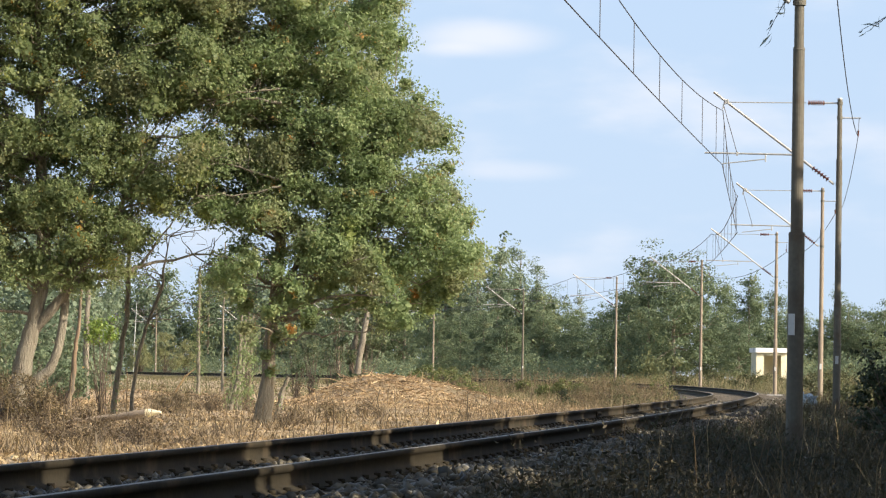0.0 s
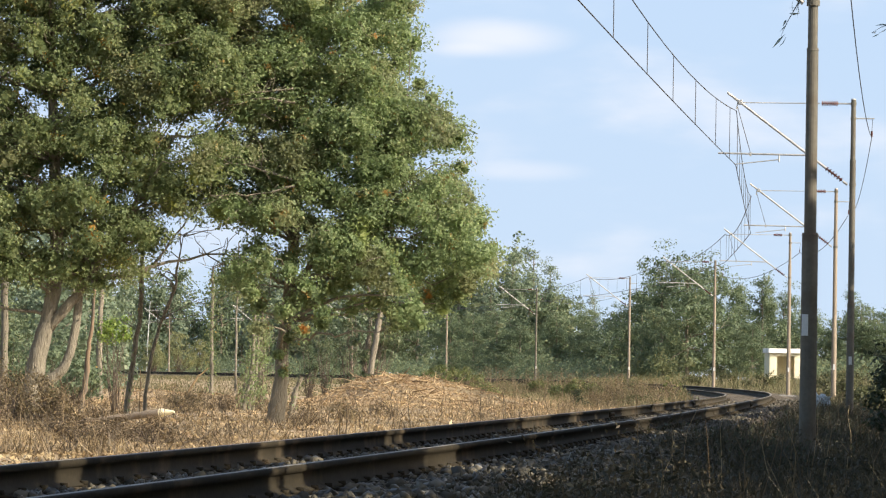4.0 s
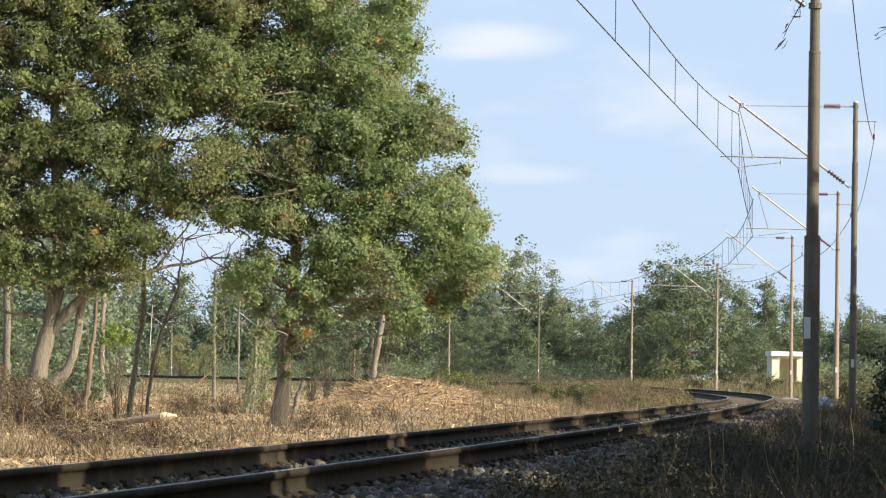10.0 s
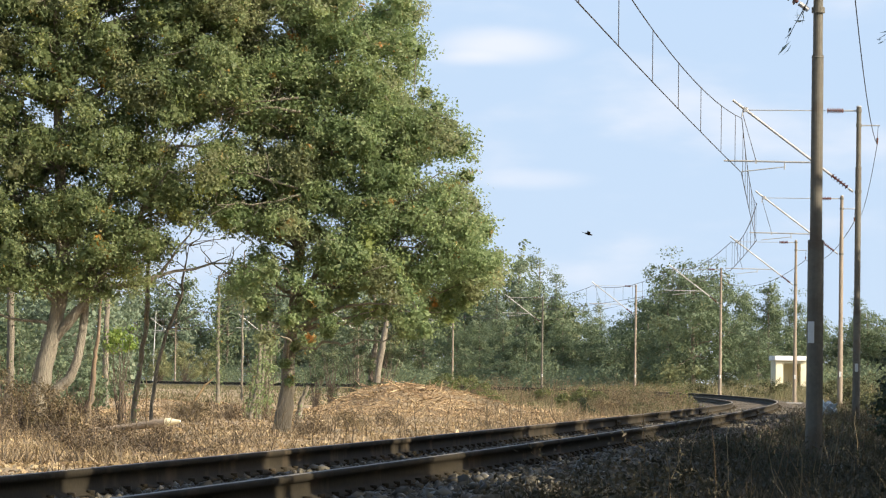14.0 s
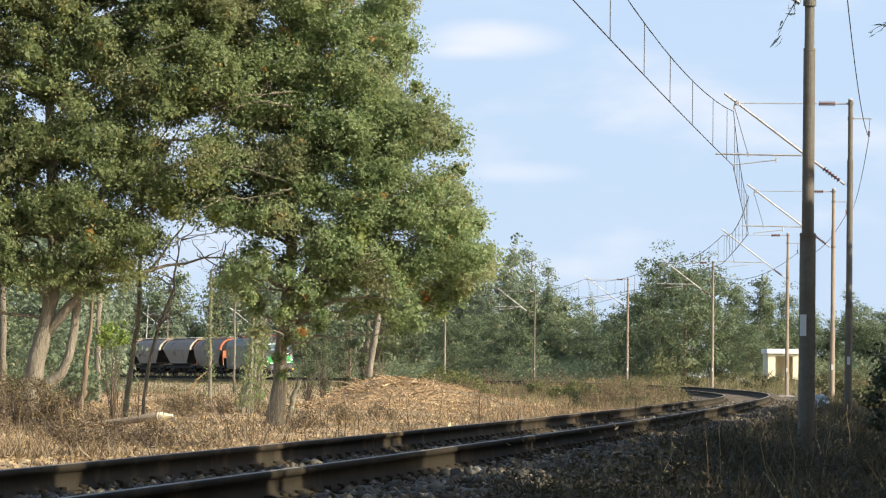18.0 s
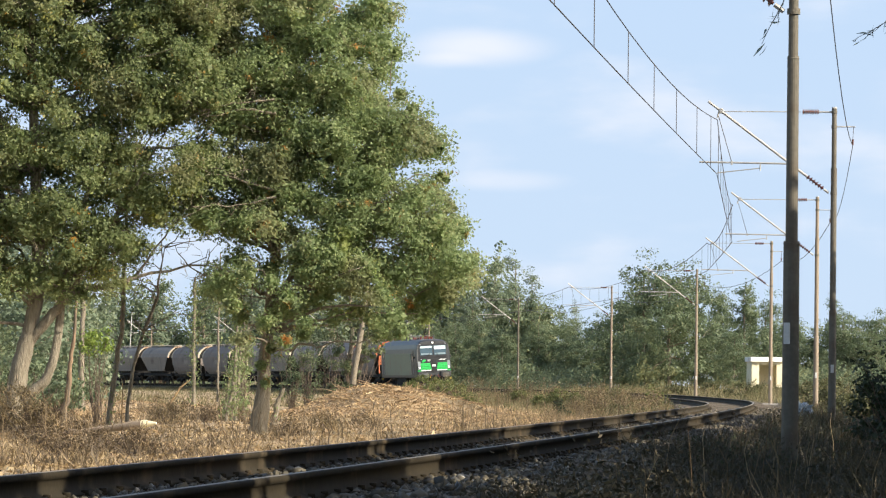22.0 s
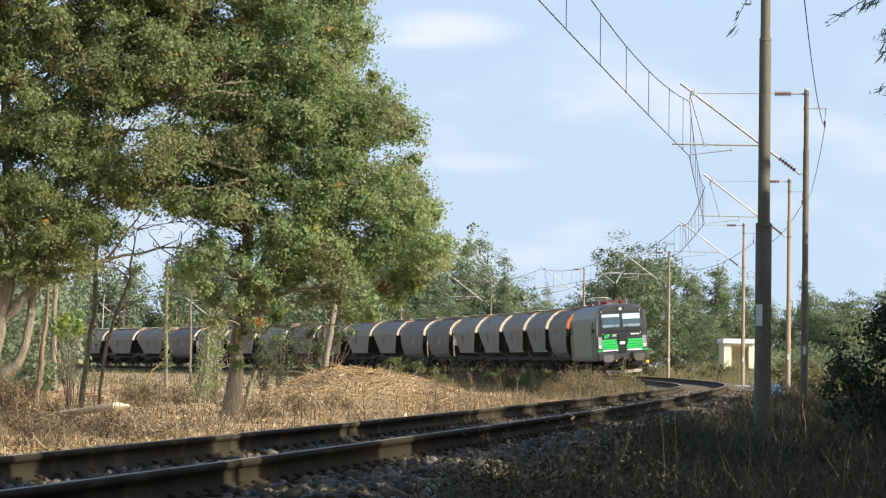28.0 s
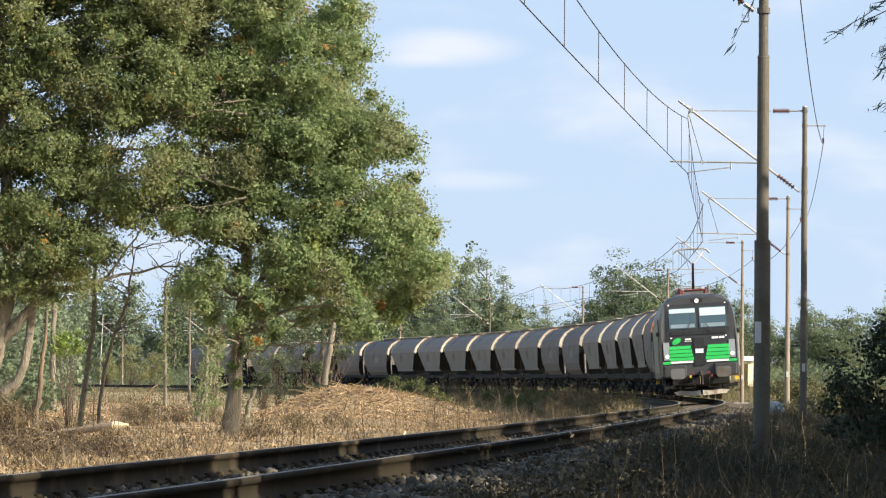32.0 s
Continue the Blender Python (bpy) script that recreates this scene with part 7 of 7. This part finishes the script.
def willow():
    """A willow whose outer sprays hang over the verge."""
    wx, wy = 6.6, 27.5
    rng = np.random.default_rng(77)
    g = gz(wx, wy)
    blobs = [((0, 0, 4.4), (1.6, 1.8, 1.1)), ((0.8, 1.2, 5.8), (1.8, 1.8, 1.2)), ((-0.4, -0.8, 6.2), (1.6, 1.7, 1.2)), ((0.4, 0.3, 7.3), (1.6, 1.6, 1.0)), ((1.8, 0, 4.2), (1.6, 1.7, 1.1))]
    tree = broadleaf("willow_tree", (wx, wy, g), [[((0, 0, 0), 0.24), ((0.1, 0, 1.5), 0.2), ((-0.1, 0.2, 3.4), 0.16), ((0.2, 0.1, 6.5), 0.06)]], blobs, 15000, 0.10, WILLOW_LEAF, BARK, 77,
                     "willow tree with narrow leaves hanging over the verge", clump=0.4, twigs=80, slim=0.2, droop=(-0.3, 0, -0.9))
    base = np.array((wx, wy, g))
    sprays = [((3.90, 30, 4.64), (3.09, 30, 4.07), 3), ((3.80, 30.3, 4.42), (3.30, 30.3, 4.17), 2), ((4.00, 31.5, 4.55), (3.54, 31.5, 3.92), 4), ((4.0, 31.8, 4.32), (3.64, 31.8, 3.99), 4),
              ((4.00, 31.4, 3.88), (3.57, 31.4, 3.65), 4), ((4.0, 31.6, 3.77), (3.64, 31.6, 3.50), 3), ((3.9, 30.1, 5.3), (2.62, 30, 4.66), 3), ((2.62, 30, 4.66), (2.46, 30, 4.18), 1)]
    for a, b, sides in sprays:
        a, b = np.array(a) - base, np.array(b) - base
        main = crooked(a, b, 0.008, 0.002, rng, 12, 0.08)
        twigs, pts = [main], []
        for k in range(sides):
            q = main[rng.integers(3, 11)][0]
            e = q + (b - a) / np.linalg.norm(b - a) * rng.uniform(0.12, 0.26) + np.array((rng.normal() * 0.05, rng.normal() * 0.06, rng.normal() * 0.07))
            twigs.append(crooked(q, e, 0.004, 0.0015, rng, 6, 0.1))
        for t in twigs:
            p = np.array([q for q, _ in t])
            for s in rng.uniform(0.10, 1.03, 18 if t is main else 6):
                pts.append([np.interp(s, np.linspace(0, 1, len(p)), p[:, c]) + rng.normal() * 0.012 for c in range(3)])
        v, f = tubes(twigs, 5)
        spray = part("hanging_twig", mesh_np("hanging_twig", v, f, TWIG), None, tree)
        v, f = leaf_quads(np.array(pts) + np.array((-0.02, 0, -0.025)), 0.105, rng, None, (-0.55, 0, -0.70), 0.14)
        part("spray_foliage", mesh_np("spray_foliage", v, f, SPRAY_LEAF), None, spray, "narrow hanging willow leaves")


willow()


def shade_row():
    rng = random.Random(8)
    kind = woodland_tree("verge_tree", 91, WILLOW_LEAF, 9.2, 3.4, "leafy green tree in a row along the verge", leaves=5000, size=0.64)
    first = True
    for x, y, s in ((8.2, 9, 1.35), (9.0, 17, 1.40), (9.5, 1, 1.35), (10.2, 25, 1.2), (10.8, 34, 1.25), (12.4, 41, 1.22), (11.6, 49, 0.88), (12.6, 57, 0.94), (13.4, 66, 1.0), (14.8, 77, 0.96), (15.8, 91, 0.92), (13.3, 61.5, 0.95), (16.2, 98, 0.92), (11.0, 43.5, 1.1),
                    (17, 60, 1.1), (18.5, 84, 1.15), (14, 14, 1.5)):
        m = Matrix.Translation((x, y, gz(x, y) - 0.1)) @ Euler((0, 0, rng.uniform(0, 6.28))).to_matrix().to_4x4()
        if first:
            kind.matrix_world = m
            t, first = kind, False
        else:
            t = copy_thing(kind, m)
        t["group"] = "trees along the verge"
        t.scale = (s, s, s)


shade_row()



def swallow(label):
    """A small dark bird with spread wings; it looks along its x axis."""
    bird = empty("bird", label=label, category="bird")
    v, f = tubes([[(np.array((x, 0, 0.0)), r) for x, r in ((-0.09, 0.008), (-0.04, 0.022), (0.02, 0.028), (0.06, 0.020), (0.085, 0.016), (0.105, 0.004))]], 10)
    part("body", mesh_np("body", v, f, UNDER), None, bird, smooth=True)
    for s in (-1, 1):
        wing = loft([[(0.045, s * 0.02, 0.012), (-0.03, s * 0.02, 0.010), (-0.03, s * 0.02, 0.004), (0.045, s * 0.02, 0.004)],
                     [(0.040, s * 0.10, 0.050), (-0.03, s * 0.10, 0.048), (-0.03, s * 0.10, 0.044), (0.040, s * 0.10, 0.044)],
                     [(-0.035, s * 0.21, 0.060), (-0.05, s * 0.21, 0.060), (-0.05, s * 0.21, 0.058), (-0.035, s * 0.21, 0.058)]])
        part("wing", wing, UNDER, bird)
    part("tail", prism([(-0.08, -0.012), (-0.08, 0.012), (-0.16, 0.035), (-0.135, 0.0), (-0.16, -0.035)], "z", -0.003, 0.003), UNDER, bird)
    return bird


early_bird = swallow("small dark bird diving past the oak")
late_bird = swallow("small dark bird gliding over the railway")
# ---- sleepers, fastenings and ballast ----
def rail_turn(u):
    h = float(np.interp(u, U, LH))
    x, y = Vector((math.cos(h), -math.sin(h), float(cant(u)) / 1.5)).normalized(), Vector((math.sin(h), math.cos(h), 0))
    z = x.cross(y)
    p = on_line(u)
    return Matrix(((x.x, y.x, z.x, p[0]), (x.y, y.y, z.y, p[1]), (x.z, y.z, z.z, p[2]), (0, 0, 0, 1)))


def lay_sleepers():
    block = box((2.6, 0.26, 0.16), (0, 0, -0.262), bevel=0.015)
    me = bpy.data.meshes.new("sleeper")
    block.to_mesh(me)
    block.free()
    me.materials.append(SLEEPER)
    us = np.arange(8.0, 8 + 300 * 0.60, 0.60)
    rnd = random.Random(6)
    for u in us:
        ob = new("sleeper", me)
        ob.parent = track
        ob.matrix_local = rail_turn(u) @ pose(rnd.uniform(-0.03, 0.03), 0, rnd.uniform(-0.008, 0.004), 0, 0, rnd.uniform(-1, 1))
    rest, faces = [], []
    cube = np.array([(a, b, c) for a in (-1.3, 1.3) for b in (-0.13, 0.13) for c in (-0.342, -0.182)])
    quad = np.array([(0, 1, 3, 2), (4, 6, 7, 5), (0, 4, 5, 1), (2, 3, 7, 6), (0, 2, 6, 4), (1, 5, 7, 3)])
    for k, u in enumerate(np.arange(us[-1] + 0.6, 480, 0.60)):
        m = np.array(rail_turn(u))
        rest.append(cube @ m[:3, :3].T + m[:3, 3])
        faces.append(quad + 8 * k)
    far = part("far_sleepers", mesh_np("far_sleepers", np.concatenate(rest), np.concatenate(faces), SLEEPER), None, track)
    far["kind"] = "stuff"
    # ribbed plates, clips and bolts under both rails
    bits, faces, n = [], [], 0
    unit = np.array([(a, b, c) for a in (-0.5, 0.5) for b in (-0.5, 0.5) for c in (-0.5, 0.5)])
    for u in us[:230]:
        m = np.array(rail_turn(u))
        for d in (-0.754, 0.754):
            for at, size in (((d, 0, -0.176), (0.30, 0.15, 0.02)), ((d - 0.07, 0, -0.155), (0.045, 0.07, 0.035)), ((d + 0.07, 0, -0.155), (0.045, 0.07, 0.035))):
                bits.append((unit * np.array(size) + np.array(at)) @ m[:3, :3].T + m[:3, 3])
                faces.append(quad + n)
                n += 8
    fast = part("rail_fastenings", mesh_np("rail_fastenings", np.concatenate(bits), np.concatenate(faces), RAIL_RUST_SHADE), None, track, "rusty rail clips and plates")
    fast["kind"] = "stuff"
    # fishplated joints
    for u, d in ((92.0, -0.754), (86.5, 0.754), (61.0, -0.754)):
        for s in (-1, 1):
            bm = box((0.025, 0.72, 0.085), (d + s * 0.028, 0, -0.095), bevel=0.006)
            for q in (-0.27, -0.09, 0.09, 0.27):
                rod_into(bm, (d + s * 0.03, q, -0.095), (d + s * 0.065, q, -0.095), 0.018, sides=6)
            j = part("fishplate", bm, RAIL_RUST_SHADE, track, "bolted fishplate at a rail joint")
            j.matrix_local = rail_turn(u)


def spread_ballast():
    rng = np.random.default_rng(90)
    n = 23000
    u = (14 ** -0.6 + rng.uniform(0, 1, n) * (125 ** -0.6 - 14 ** -0.6)) ** (1 / -0.6)
    d = rng.uniform(-2.5, 2.7, n)
    keep = (np.abs(np.abs(d) - 0.754) > 0.10)
    u, d = u[keep], d[keep]
    p = on_line(u, 0.0)
    h = np.interp(u, U, LH)
    x, y = p[:, 0] + d * np.cos(h), p[:, 1] - d * np.sin(h)
    bed = np.interp(u, U, LZ) + np.clip(d, -1.6, 1.6) * cant(u) / 1.5
    top = np.where(np.abs(d) < 1.55, bed - 0.195, bed - 0.205 - (np.abs(d) - 1.55) * 0.5)
    z = np.maximum(top, ground_z(x, y)) + rng.uniform(-0.026, 0.020, len(x))
    size = rng.gamma(5.0, 0.0050, len(x)) + 0.006
    octa = np.array([(1, 0, 0), (0, 1, 0), (-1, 0, 0), (0, -1, 0), (0, 0, 0.75), (0, 0, -0.75), (0.55, 0.55, 0.4), (-0.55, -0.5, 0.45)], float)
    tri = np.array([(0, 6, 4), (6, 1, 4), (0, 1, 6), (1, 2, 4), (2, 7, 4), (7, 3, 4), (2, 3, 7), (3, 0, 4), (1, 0, 5), (2, 1, 5), (3, 2, 5), (0, 3, 5)])
    m = len(x)
    v = octa[None] * rng.uniform(0.55, 1.45, (m, 8, 1)) * rng.uniform(0.6, 1.3, (m, 1, 3)) * size[:, None, None]
    a, b = rng.uniform(0, 6.28, m), rng.uniform(-0.9, 0.9, m)
    ca, sa, cb, sb = np.cos(a)[:, None], np.sin(a)[:, None], np.cos(b)[:, None], np.sin(b)[:, None]
    X, Y, Z = v[..., 0] * ca - v[..., 1] * sa, v[..., 0] * sa + v[..., 1] * ca, v[..., 2]
    Y, Z = Y * cb - Z * sb, Y * sb + Z * cb
    v = np.stack([X, Y, Z], -1) + np.stack([x, y, z], 1)[:, None]
    f = (tri[None] + 8 * np.arange(m)[:, None, None]).reshape(-1, 3)
    ob = part("ballast_stones", mesh_np("ballast_stones", v.reshape(-1, 3), f, STONE), None, track, "grey crushed stones")
    ob["kind"] = "stuff"


lay_sleepers()
spread_ballast()

# ---- what moves ----
def motions():
    times = [0.0, 3.0, 6.0, 9.0, 12.0] + [14.0 + k for k in range(19)]
    for i, vehicle in enumerate([loco] + RAKE):
        back = 9.49 if i == 0 else 19.7 + PITCH * (i - 0.5)
        base = 9.5 if i == 0 else 8.0
        rows = []
        for t in times:
            rows.append((t, on_rails(float(np.interp(t, FRONT_T, FRONT_U)) + back, base)))
        walk(vehicle, rows)
    walk(early_bird, [(t, pose(3.3 + 10.2 * (t - 14.0), 100.0, z, 0, tilt, 0)) for t, z, tilt in
                      ((0.0, 26.0, 0), (8.0, 22.0, 0), (12.5, 14.0, 12), (13.4, 9.2, 25), (13.8, 6.45, 20), (13.9, 5.65, 20), (14.0, 5.10, 15), (14.1, 4.5, 12), (14.4, 3.2, 10), (14.8, 2.9, 0), (17.0, 6.0, -5),
                       (24.0, 14.0, 0), (32.0, 20.0, 0))])
    walk(late_bird, [(t, pose(1.9 + 12.6 * (t - 30.0), 135.0, z, roll, 6, 0)) for t, z, roll in
                     ((0.0, 12.0, 0), (10.0, 11.0, 0), (20.0, 10.0, 0), (28.0, 9.0, 0), (29.0, 8.2, 0), (30.0, 6.85, 12), (30.2, 6.6, 35), (30.4, 6.6, 0), (30.9, 5.4, 0), (31.0, 5.35, 8),
                      (31.5, 5.2, 0), (32.0, 5.2, 0))])


motions()
